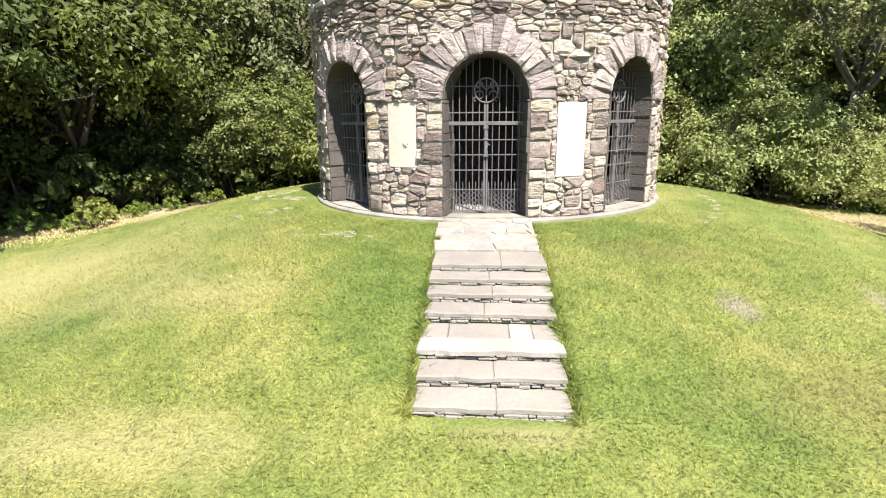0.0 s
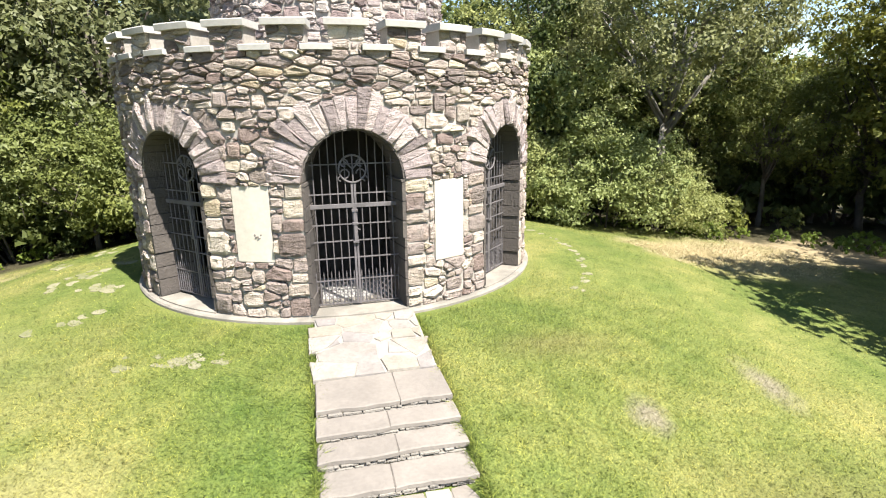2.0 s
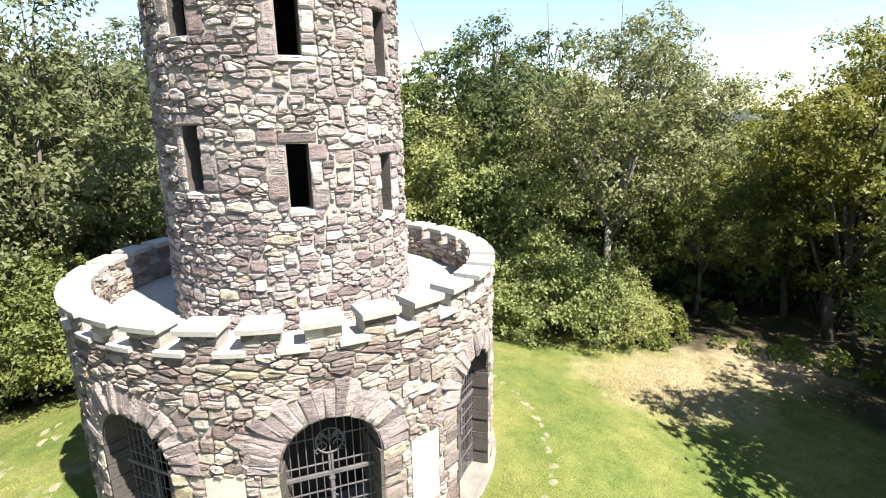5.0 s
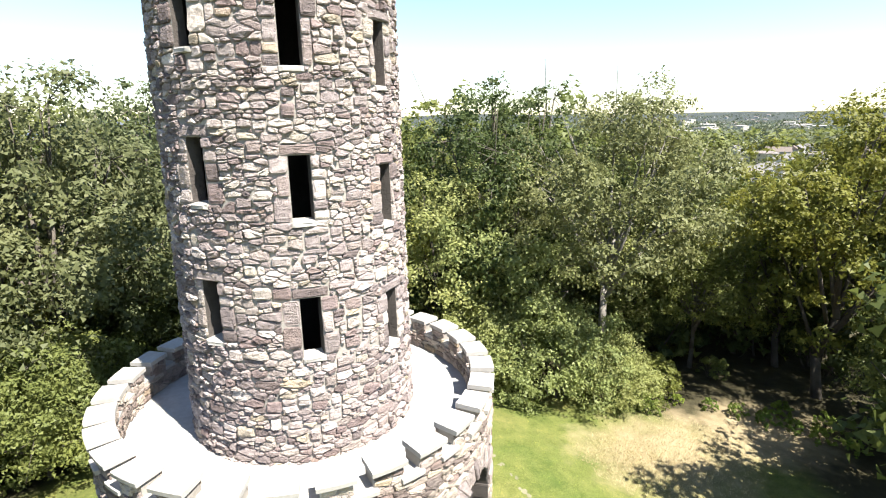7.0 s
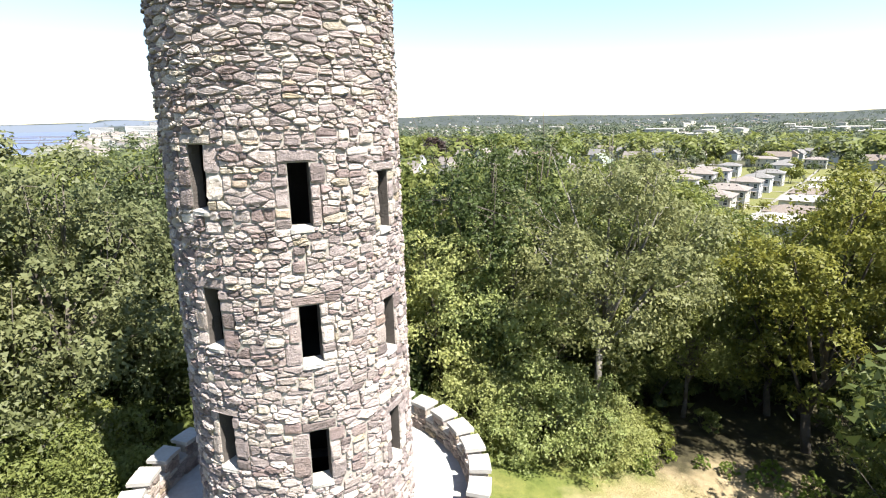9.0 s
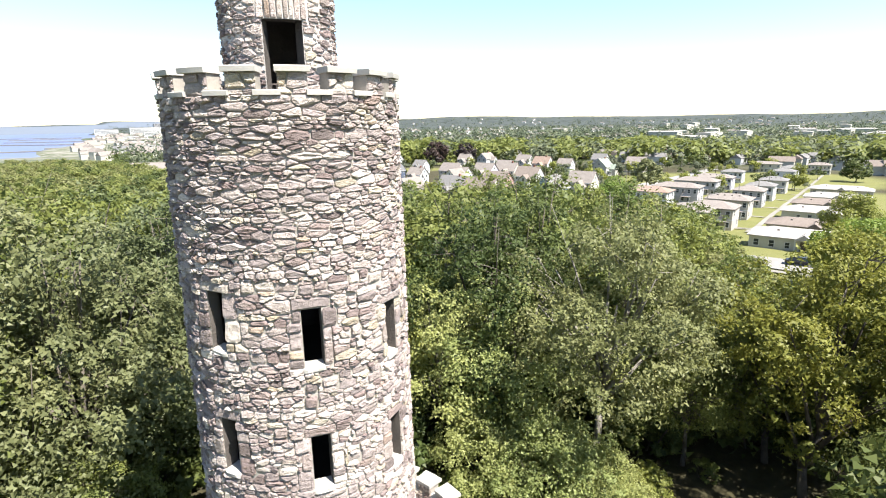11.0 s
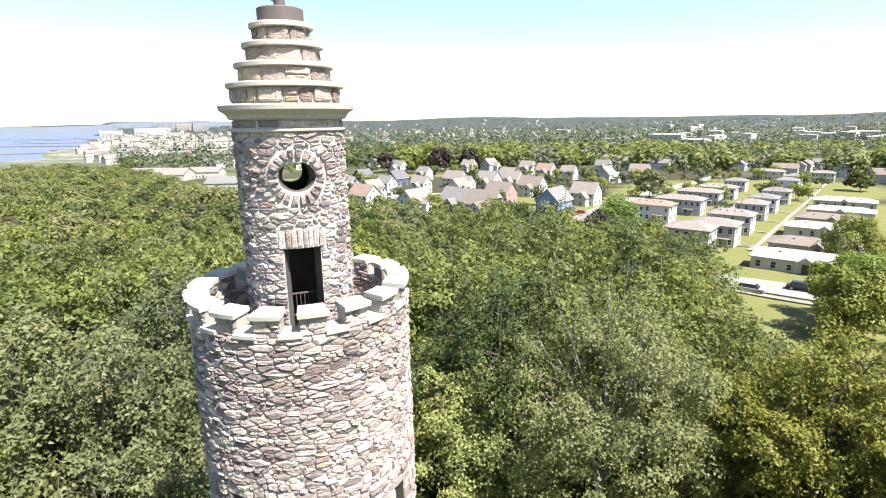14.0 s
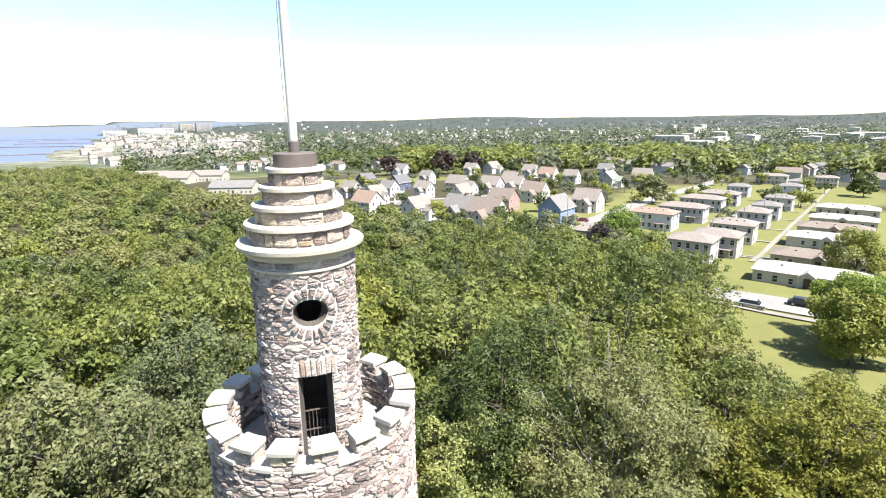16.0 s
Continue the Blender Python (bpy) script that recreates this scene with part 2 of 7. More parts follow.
def cp(az, r, z):
    """A place by its angle from the gate's side (towards +x), distance from the tower's axis and height."""
    a = radians(az)
    return Vector((r * math.sin(a), -r * math.cos(a), z))


def ring(bm, profile, a0=-180.0, a1=180.0, n=96, closed_profile=True):
    """Turns a profile of (radius, height) round the tower's axis; a part of a turn gets end faces."""
    full = abs(a1 - a0 - 360) < 1e-6
    cols = []
    for i in range(n if full else n + 1):
        az = a0 + (a1 - a0) * i / n
        cols.append([bm.verts.new(cp(az, r, z)) for r, z in profile])
    k = len(profile)
    for i in range(n):
        p, q = cols[i], cols[(i + 1) % len(cols)]
        for j in range(k if closed_profile else k - 1):
            bm.faces.new((p[j], q[j], q[(j + 1) % k], p[(j + 1) % k]))
    if not full and closed_profile:
        bm.faces.new(cols[0])
        bm.faces.new(cols[-1][::-1])
    bmesh.ops.recalc_face_normals(bm, faces=bm.faces)
    return bm

# ---- the ground ----
KNOTS = [(0, -.19), (4.4, -.19), (5.2, -.225), (6, -.29), (7.5, -.52), (8.8, -.84), (9.5, -1.02), (11, -1.28), (14.5, -1.55), (25, -2.3), (40, -4), (60, -6.3), (90, -9.3), (150, -13),
         (300, -18), (800, -28), (2000, -34), (6000, -36)]
KR, KZ = [k[0] for k in KNOTS], [k[1] for k in KNOTS]
SEA_Z = -33.0


def sea_depth(x, y):
    """How far a place lies past the shore line, in metres (below zero: on land)."""
    # the bay lies beyond the wood, to the north-west
    shore = -300 - 0.19 * (y - 900) - 35 * math.sin(y * 0.006)
    return min(shore - x, (y - 985) * 1.0)


def ground_z(x, y):
    r = math.hypot(x, y)
    z = float(np.interp(r, KR, KZ))
    if r > 6:
        k = min(1, (r - 6) / 30)
        z += k * 0.5 * noise.noise(Vector((x * 0.06, y * 0.06, 3.1))) + 0.05 * min(1, (r - 6) / 4) * noise.noise(Vector((x * 0.5, y * 0.5, 1.0)))
    if y < -4.3 and abs(x - 0.04) < 0.88 and y > -10.0:
        # the steps are let into the slope
        z -= 0.13 * min(1, (0.88 - abs(x - 0.04)) / 0.12) * min(1, (y + 10.0) / 0.3)
    if r > 700:
        s = sea_depth(x, y)
        if s > -30:
            z += (-38 - z) * min(1, max(0, (s + 30) / 60))
            if r > 4300:
                z += min(1, (r - 4300) / 500) * (58 + 16 * noise.noise(Vector((x * 0.001, y * 0.001, 2.0))))
        elif x > -3000:
            # low hills far off
            z += min(1, (r - 700) / 2500) * 22 * max(0, noise.noise(Vector((x * 0.0009, y * 0.0009, 7.7))) + 0.25)
            if r > 3000:
                z += min(1, (r - 3000) / 1700) * (54 + 26 * noise.noise(Vector((x * 0.0012, y * 0.0012, 4.0))) + 6 * noise.noise(Vector((x * 0.006, y * 0.006, 5.0))))
    return z


def ground_mesh():
    rs = [0, 3.5, 4.6]
    while rs[-1] < 5900:
        rs.append(rs[-1] + (max(0.28, rs[-1] * 0.035) if rs[-1] < 40 else rs[-1] * 0.055))
    n = 480
    verts = [(0, 0, KZ[0])]
    for r in rs[1:]:
        for i in range(n):
            a = 2 * math.pi * i / n
            x, y = r * math.cos(a), r * math.sin(a)
            verts.append((x, y, ground_z(x, y)))
    faces = [(0, 1 + i, 1 + (i + 1) % n) for i in range(n)]
    for k in range(len(rs) - 2):
        o = 1 + k * n
        faces += [(o + i, o + n + i, o + n + (i + 1) % n, o + (i + 1) % n) for i in range(n)]
    return verts, faces


# stretches of ground: lawn, dry straw, bare earth, woodland floor, mown greens, town
def ground_material(blades=False):
    m = Mat("lawn_blades" if blades else "ground_cover", 0.6 if blades else 0.95, 0, 0.2)
    sep = m.n.new("ShaderNodeSeparateXYZ")
    m.link(m.pos, sep.inputs[0])
    x, y = sep.outputs[0], sep.outputs[1]

    def blob(cx, cy, rx, ry, edge=0.35, wob=0.5, wscale=0.9):
        dx = m.math("DIVIDE", m.math("SUBTRACT", x, cx), rx)
        dy = m.math("DIVIDE", m.math("SUBTRACT", y, cy), ry)
        d = m.math("POWER", m.math("ADD", m.math("MULTIPLY", dx, dx), m.math("MULTIPLY", dy, dy)), 0.5)
        d = m.math("ADD", d, m.math("MULTIPLY", m.math("SUBTRACT", m.noise(wscale, 4), 0.5), wob))
        return m.ramp(d, [(1 - edge, (1, 1, 1)), (1.0, (0, 0, 0))])

    n1, n2, n3 = m.noise(0.33, 4), m.noise(2.2, 5), m.noise(26, 4)
    lawn = m.ramp(n1, [(0.3, (0.105, 0.155, 0.036)), (0.5, (0.18, 0.205, 0.058)), (0.7, (0.265, 0.255, 0.09))])
    lawn = m.mix(m.math("MULTIPLY", blob(4, -16, 9, 6, 0.9, 0.6, 0.4), 0.5), lawn, (0.15, 0.235, 0.055))
    lawn = m.mix(0.75, lawn, m.ramp(n2, [(0.3, (0.58, 0.68, 0.52)), (0.6, (1, 1, 1)), (0.8, (1.2, 1.12, 1.0))]), "MULTIPLY")
    lawn = m.mix(0.7, lawn, m.ramp(m.noise(30, 5, 0.75), [(0.36, (0.38, 0.48, 0.32)), (0.5, (1, 1, 0.95)), (0.62, (1.6, 1.5, 1.3))]), "MULTIPLY")
    lawn = m.mix(1.0, lawn, (1.07, 1.07, 1.08), "MULTIPLY")
    dry = m.ramp(n2, [(0.3, (0.44, 0.35, 0.20)), (0.7, (0.60, 0.49, 0.31))])
    dry = m.mix(0.5, dry, m.ramp(n3, [(0.3, (0.55, 0.52, 0.5)), (0.7, (1, 1, 1))]), "MULTIPLY")
    wood = m.ramp(n2, [(0.3, (0.045, 0.04, 0.022)), (0.7, (0.09, 0.08, 0.04))])
    bare = m.ramp(n3, [(0.3, (0.22, 0.185, 0.135)), (0.7, (0.36, 0.31, 0.245))])
    if blades:
        tone = m.ramp(m.island(), [(0.0, (0.5, 0.58, 0.4)), (0.5, (1.12, 1.12, 1.0)), (1.0, (2.3, 2.1, 1.75))])
        lawn = m.mix(1.0, lawn, tone, "MULTIPLY")
    clearing = m.math("MAXIMUM", blob(1.5, -4.5, 15.2, 15.2, 0.08, 0.16, 0.25), blob(0, -24, 18, 16, 0.1, 0.16, 0.25))
    far = m.math("SUBTRACT", 1.0, blob(0, 0, 520, 520, 0.25, 0.1, 0.01))
    c = m.mix(clearing, wood, lawn)
    for args in ((12.4, 0.8, 4.6, 3.2), (-12.8, 2.2, 5.4, 3.4), (17, 1, 3.6, 3.0)):
        c = m.mix(blob(*args, 0.75, 1.1), c, dry)
    for args in ((3.45, -7.5, 0.36, 0.42), (5.87, -6.95, 0.4, 0.72)):
        c = m.mix(m.math("MULTIPLY", blob(*args, 0.8, 1.1, 2.5), 0.75), c, bare)
    for args in ((-9.0, -5.5, 5.5, 4.0), (-4.4, -7.2, 1.9, 0.9), (-4.0, -10.2, 2.6, 0.7), (0.4, -10.0, 1.0, 0.3)):
        c = m.mix(m.math("MULTIPLY", blob(*args, 0.9, 1.0, 0.8), 0.55), c, m.mix(n3, (0.36, 0.32, 0.14), (0.46, 0.40, 0.20)))
    for args in ((4.4, -9.3, 2.2, 1.2), (2.8, -5.8, 1.4, 0.6)):
        c = m.mix(m.math("MULTIPLY", blob(*args, 0.9, 1.4, 1.3), 0.45), c, (0.20, 0.16, 0.07))
    if blades:
        m.color(c)
        c = m.base
        # blades catch the light much as the turf does
        vm, up, nz = m.n.new("ShaderNodeMix"), m.n.new("ShaderNodeCombineXYZ"), m.n.new("ShaderNodeVectorMath")
        vm.data_type, vm.inputs[0].default_value, up.inputs[2].default_value, nz.operation = "VECTOR", 0.85, 1.0, "NORMALIZE"
        m.link(m.n.new("ShaderNodeNewGeometry").outputs["Normal"], vm.inputs[4])
        m.link(up.outputs[0], vm.inputs[5])
        m.link(vm.outputs[1], nz.inputs[0])
        m.link(nz.outputs[0], m.b.inputs["Normal"])
        tr, mixer = m.n.new("ShaderNodeBsdfTranslucent"), m.n.new("ShaderNodeMixShader")
        mixer.inputs[0].default_value = 0.25
        m.link(c, tr.inputs["Color"])
        m.link(m.b.outputs[0], mixer.inputs[1])
        m.link(tr.outputs[0], mixer.inputs[2])
        m.link(mixer.outputs[0], m.n["Material Output"].inputs["Surface"])
        return m.m
    # mown greens and the town's open ground
    for args in ((72, 44, 22, 15), (66, 30, 12, 14), (56, 27, 12, 11), (105, 60, 40, 40), (170, 120, 90, 55), (110, 190, 75, 60), (60, 365, 90, 30), (-15, 470, 60, 22), (250, 200, 90, 60), (130, 430, 60, 18)):
        c = m.mix(blob(*args, 0.2, 0.2, 0.05), c, m.mix(n1, (0.15, 0.168, 0.05), (0.235, 0.222, 0.085)))
    town = m.ramp(m.noise(0.05, 5, 0.75), [(0.35, (0.05, 0.075, 0.03)), (0.5, (0.08, 0.10, 0.045)), (0.6, (0.20, 0.20, 0.16)), (0.7, (0.09, 0.11, 0.05))])
    c = m.mix(far, c, town)
    c = m.mix(blob(-270, 1500, 330, 750, 0.3, 0.4, 0.006), c, m.ramp(m.noise(0.03, 4), [(0.4, (0.10, 0.12, 0.06)), (0.6, (0.33, 0.31, 0.27))]))
    # hills past 3 km in blue-grey: haze painted into the ground colour
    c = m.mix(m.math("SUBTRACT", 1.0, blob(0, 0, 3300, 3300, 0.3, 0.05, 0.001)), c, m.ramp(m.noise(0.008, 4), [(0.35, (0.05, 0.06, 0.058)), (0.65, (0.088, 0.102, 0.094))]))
    # shore across the bay, bluer still with painted haze
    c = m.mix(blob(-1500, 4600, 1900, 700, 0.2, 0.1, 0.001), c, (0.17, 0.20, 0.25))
    m.color(c).bump(m.math("ADD", n3, m.math("MULTIPLY", n2, 0.5)), 0.7, 0.05)
    return m.m


gv, gf = ground_mesh()
ground = tagged(data_ob("ground", gv, gf, ground_material(), smooth=True), "grassy mound falling away to woods, town and hills", "ground", kind="structure")

# ---- the tower ----
R_DRUM, R_DRUM_IN = 4.30, 3.52
ARCH_HALF, ARCH_SPRING, ARCH_RISE = 10.9, 2.13, 0.82
ARCHES = (-45.0, 0.0, 45.0)


def r_shaft(z):
    return 2.43 - 0.0115 * (z - 4)


def wall_shell(bm, r_out, r_in, z0, z1, openings, step=2.0):
    """A round wall with thickness. openings: (az0, az1, lo(az), hi(az)); they go right through it."""
    cuts = {round(-180 + step * i, 4) for i in range(int(360 / step) + 1)}
    for a0, a1, lo, hi in openings:
        cuts |= {round(a0 + (a1 - a0) * i / 12, 4) for i in range(13)}
    cuts = sorted(cuts)

    def spans(mid, az):
        out, z = [], z0
        for a0, a1, lo, hi in sorted((o for o in openings if o[0] < mid < o[1]), key=lambda o: o[2](mid)):
            out.append((z, lo(az)))
            z = hi(az)
        return out + [(z, z1)]

    for a, b in zip(cuts, cuts[1:]):
        if b - a < 1e-3:
            continue
        mid = (a + b) / 2
        for (p0, p1), (q0, q1) in zip(spans(mid, a), spans(mid, b)):
            if p1 - p0 < 1e-4 and q1 - q0 < 1e-4:
                continue
            ao, bo = [cp(a, r_out(z), z) for z in (p0, p1)], [cp(b, r_out(z), z) for z in (q0, q1)]
            ai, bi = [cp(a, r_in, z) for z in (p0, p1)], [cp(b, r_in, z) for z in (q0, q1)]
            for k, f in enumerate(((ao[0], bo[0], bo[1], ao[1]), (ai[0], ai[1], bi[1], bi[0]), (ao[1], bo[1], bi[1], ai[1]), (ao[0], ai[0], bi[0], bo[0]))):
                bm.faces.new([bm.verts.new(v) for v in f]).material_index = 1 if k else 0
    # jambs
    for a0, a1, lo, hi in openings:
        for az, s in ((a0, 1), (a1, -1)):
            if abs(az) > 179.9:
                continue
            l, h = lo(az), hi(az)
            if h - l > 0.01:
                f = [cp(az, r_out(l), l), cp(az, r_out(h), h), cp(az, r_in, h), cp(az, r_in, l)]
                bm.faces.new([bm.verts.new(v) for v in f[::s]]).material_index = 1
    bmesh.ops.remove_doubles(bm, verts=bm.verts, dist=0.002)
    return bm


def arch_top(c):
    def hi(az):
        u = min(1.0, abs(az - c) / ARCH_HALF)
        return ARCH_SPRING + ARCH_RISE * math.sqrt(max(0.0, 1 - u * u))
    return hi


def flat(z):
    return lambda az: z


# -- rubble: a jittered coursed pattern of cells in the unrolled wall, each one a stone --


def clip(poly, px, pz, nx, nz):
    """The part of a polygon on the side of the line through (px, pz) away from its normal."""
    out, n = [], len(poly)
    for i in range(n):
        a, b = poly[i], poly[(i + 1) % n]
        da, db = (a[0] - px) * nx + (a[1] - pz) * nz, (b[0] - px) * nx + (b[1] - pz) * nz
        if da <= 0:
            out.append(a)
        if (da < 0 < db) or (db < 0 < da):
            t = da / (da - db)
            out.append((a[0] + t * (b[0] - a[0]), a[1] + t * (b[1] - a[1])))
    return out


def near_rect(u0, u1, z0, z1):
    def f(u, z):
        return min(max(u, u0), u1), min(max(z, z0), z1)
    return f


def near_disc(cu, cz, r):
    def f(u, z):
        d = math.hypot(u - cu, z - cz)
        return (u, z) if d <= r else (cu + (u - cu) * r / d, cz + (z - cz) * r / d)
    return f


def fill_gaps(outlines, u0, u1, z0, z1, zones, seed, step=0.055):
    """Small stones for the spots that the larger ones leave open."""
    rng = random.Random(seed)
    grid = {}
    for poly in outlines:
        us, zs = [q[0] for q in poly], [q[1] for q in poly]
        for i in range(int((min(us) - .04) // 0.2), int((max(us) + .04) // 0.2) + 1):
            for j in range(int((min(zs) - .04) // 0.2), int((max(zs) + .04) // 0.2) + 1):
                grid.setdefault((i, j), []).append(poly)

    def inside(poly, u, z, m):
        n, s = len(poly), 0
        for k in range(n):
            a, b = poly[k], poly[(k + 1) % n]
            dx, dz = b[0] - a[0], b[1] - a[1]
            l = math.hypot(dx, dz)
            if l < 1e-6:
                continue
            side = (dx * (z - a[1]) - dz * (u - a[0])) / l
            if side < -m:
                return False
        return True

    out, u = [], u0
    while u < u1:
        z = z0
        while z < z1:
            p, q = u + rng.uniform(-.02, .02), z + rng.uniform(-.02, .02)
            if not any(inside(poly, p, q, 0.03) for poly in grid.get((int(p // 0.2), int(q // 0.2)), ())) and all(math.hypot(zz(p, q)[0] - p, zz(p, q)[1] - q) > 0.03 for zz in zones):
                w, h, t = rng.uniform(.035, .06), rng.uniform(.024, .036), rng.uniform(0, 6)
                poly = [(p + w * math.cos(t + k * 1.047) * rng.uniform(.85, 1.1), q + h * math.sin(t + k * 1.047) * rng.uniform(.85, 1.1)) for k in range(6)]
                out.append(poly)
                for i in range(int((p - .1) // 0.2), int((p + .1) // 0.2) + 1):
                    for j in range(int((q - .1) // 0.2), int((q + .1) // 0.2) + 1):
                        grid.setdefault((i, j), []).append(poly)
            z += step
        u += step
    return out


def near_dome(cu, cz, r):
    """The upper half of a disc."""
    def f(u, z):
        if z < cz:
            return min(max(u, cu - r), cu + r), cz
        d = math.hypot(u - cu, z - cz)
        return (u, z) if d <= r else (cu + (u - cu) * r / d, cz + (z - cz) * r / d)
    return f


def rubble_cells(u0, u1, z0, z1, course, ratio, zones, seed, gap=0.022, wrap=True, square=1.55, ease=0, given=None):
    """Stones' outlines, in metres along and up the unrolled wall, keeping clear of the zones."""
    rng = random.Random(seed)
    sites, z = [], z0
    while z < z1:
        h = rng.uniform(*course)
        u = u0 + rng.random() * 0.2
        while u < u1:
            hh = h * rng.choice((0.6, 0.8, 1, 1.25, 1.5))
            w = hh * rng.uniform(*ratio)
            sites.append((u + w / 2, z + h / 2 + rng.uniform(-0.13, 0.13) * h, hh))
            if rng.random() < 0.13:
                sites.append((u + w / 2 + rng.uniform(-.4, .4) * w, z + h * rng.uniform(.1, .9), hh * 0.5))
            u += w
        z += h
    sites = [s for s in sites if not any(zz(s[0], s[1]) == (s[0], s[1]) for zz in zones) and z0 < s[1] < z1]
    sites = given or sites
    cell, grid = 0.4, {}
    span = u1 - u0
    for i, s in enumerate(sites):
        for off in ((-span, 0, span) if wrap else (0,)):
            grid.setdefault((int((s[0] + off) // cell), int(s[1] // cell)), []).append((s[0] + off, s[1], i, s[2]))
    cells, eased = [], {}
    for i, (u, z, h) in enumerate(sites):
        poly = [(u - 0.5, max(z0, z - 0.4)), (u + 0.5, max(z0, z - 0.4)), (u + 0.5, min(z1, z + 0.4)), (u - 0.5, min(z1, z + 0.4))]
        gi, gj = int(u // cell), int(z // cell)
        near = [(((v - u) ** 2 + ((w - z) * square) ** 2), v, w, hk) for di in (-2, -1, 0, 1, 2) for dj in (-1, 0, 1) for v, w, k, hk in grid.get((gi + di, gj + dj), ()) if k != i]
        near.sort()
        for d2, v, w, hk in near[:18]:
            nx, nz = (v - u), (w - z) * square * square
            l = math.hypot(nx, nz)
            if l < 1e-4:
                continue
            nx, nz = nx / l, nz / l
            t = 0.5 + max(-0.28, min(0.28, (h - hk) / (h + hk) * 0.7))
            mu, mz = u + (v - u) * t - nx * gap / 2, z + (w - z) * t - nz * gap / 2
            poly = clip(poly, mu, mz, nx, nz)
            if len(poly) < 3:
                break
        if not wrap and len(poly) >= 3:
            poly = clip(clip(poly, u0, z, -1, 0), u1, z, 1, 0)
        for zz in zones:
            if len(poly) < 3:
                break
            cu, cz = zz(u, z)
            d = math.hypot(cu - u, cz - z)
            if d < 1.2:
                nx, nz = (cu - u) / d, (cz - z) / d
                poly = clip(poly, cu - nx * gap * 0.5, cz - nz * gap * 0.5, nx, nz)
        if len(poly) < 3:
            continue
        area = abs(sum(poly[k][0] * poly[(k + 1) % len(poly)][1] - poly[(k + 1) % len(poly)][0] * poly[k][1] for k in range(len(poly)))) / 2
        eased[i] = (sum(p[0] for p in poly) / len(poly), sum(p[1] for p in poly) / len(poly), h)
        if area > 0.0022:
            cells.append(poly)
    if ease:
        # even out the stones: move each one's heart towards the middle of its own outline
        moved = [tuple(s[j] + (eased.get(i, s)[j] - s[j]) * 0.8 for j in (0, 1)) + (s[2],) for i, s in enumerate(sites)]
        moved = [old if any(math.hypot(zz(s[0], s[1])[0] - s[0], zz(s[0], s[1])[1] - s[1]) < 0.045 for zz in zones) else s for s, old in zip(moved, sites)]
        return rubble_cells(u0, u1, z0, z1, course, ratio, zones, seed, gap, wrap, square, ease - 1, moved)
    return cells


def stone_shape(poly, rng, proud=(0.03, 0.08), cut=0.15):
    """Rings of (u, z, depth) for one stone with a worn, rounded, uneven face."""
    n = len(poly)
    pts = []
    for i in range(n):
        a, b = poly[i], poly[(i + 1) % n]
        if math.hypot(a[0] - b[0], a[1] - b[1]) < 0.035:
            pts.append(((a[0] + b[0]) / 2, (a[1] + b[1]) / 2))
            continue
        c = cut * rng.uniform(0.6, 1.25)
        pts.append((a[0] + (b[0] - a[0]) * c + rng.uniform(-.006, .006), a[1] + (b[1] - a[1]) * c + rng.uniform(-.006, .006)))
        pts.append((b[0] + (a[0] - b[0]) * c, b[1] + (a[1] - b[1]) * c))
    cu, cz = sum(p[0] for p in pts) / len(pts), sum(p[1] for p in pts) / len(pts)
    d = rng.uniform(*proud)
    tu, tz = rng.uniform(-0.16, 0.16), rng.uniform(-0.22, 0.12)
    rings = [[(u, z, -0.03) for u, z in pts]]
    for s, k in ((0.95, 0.7), (0.66, 1.0)):
        rings.append([(cu + (u - cu) * s, cz + (z - cz) * s, d * k + rng.uniform(-0.22, 0.22) * d * k + tu * (u - cu) * s * 0.6 + tz * (z - cz) * s * 0.6) for u, z in pts])
    return rings


def stone_data(rings, radius, out=1):
    n = len(rings[0])
    verts, faces = [], []
    for rg in rings:
        for u, z, d in rg:
            r = radius(z)
            verts.append(tuple(cp(math.degrees(u / r), r + out * d, z)))
    for k in range(len(rings) - 1):
        faces += [(k * n + i, k * n + (i + 1) % n, (k + 1) * n + (i + 1) % n, (k + 1) * n + i) for i in range(n)]
    faces.append(tuple((len(rings) - 1) * n + i for i in range(n)))
    return verts, faces


def lay_stones(outlines, radius, parent, picked, seed, name="stone", proud=(0.022, 0.06), out=1, mats=(M_STONE_PIECE, M_STONE)):
    """Stones of the picked stretch as pieces of their own, the others joined."""
    rng = random.Random(seed)
    rest_v, rest_f, singles = [], [], 0
    for poly in outlines:
        rings = stone_shape(poly, rng, proud)
        if out > 0 and abs(sum(q[0] for q in poly) / len(poly) / radius(poly[0][1])) > 1.9:
            rings = [rings[0], rings[2]]   # the side that turns away is kept plainer
        u, z = sum(p[0] for p in poly) / len(poly), sum(p[1] for p in poly) / len(poly)
        v, f = stone_data(rings, radius, out)
        if out < 0:
            f = [q[::-1] for q in f]
        if singles < 300 and picked(math.degrees(u / radius(z)), z):
            data_ob(name, v, f, mats[0], parent)
            singles += 1
        else:
            o = len(rest_v)
            rest_v += v
            rest_f += [tuple(i + o for i in q) for q in f]
    if rest_v:
        ob = data_ob("rubble_infill", rest_v, rest_f, mats[1], parent)
        tagged(ob, "grey and tan fieldstones bedded in pale mortar", kind="stuff")


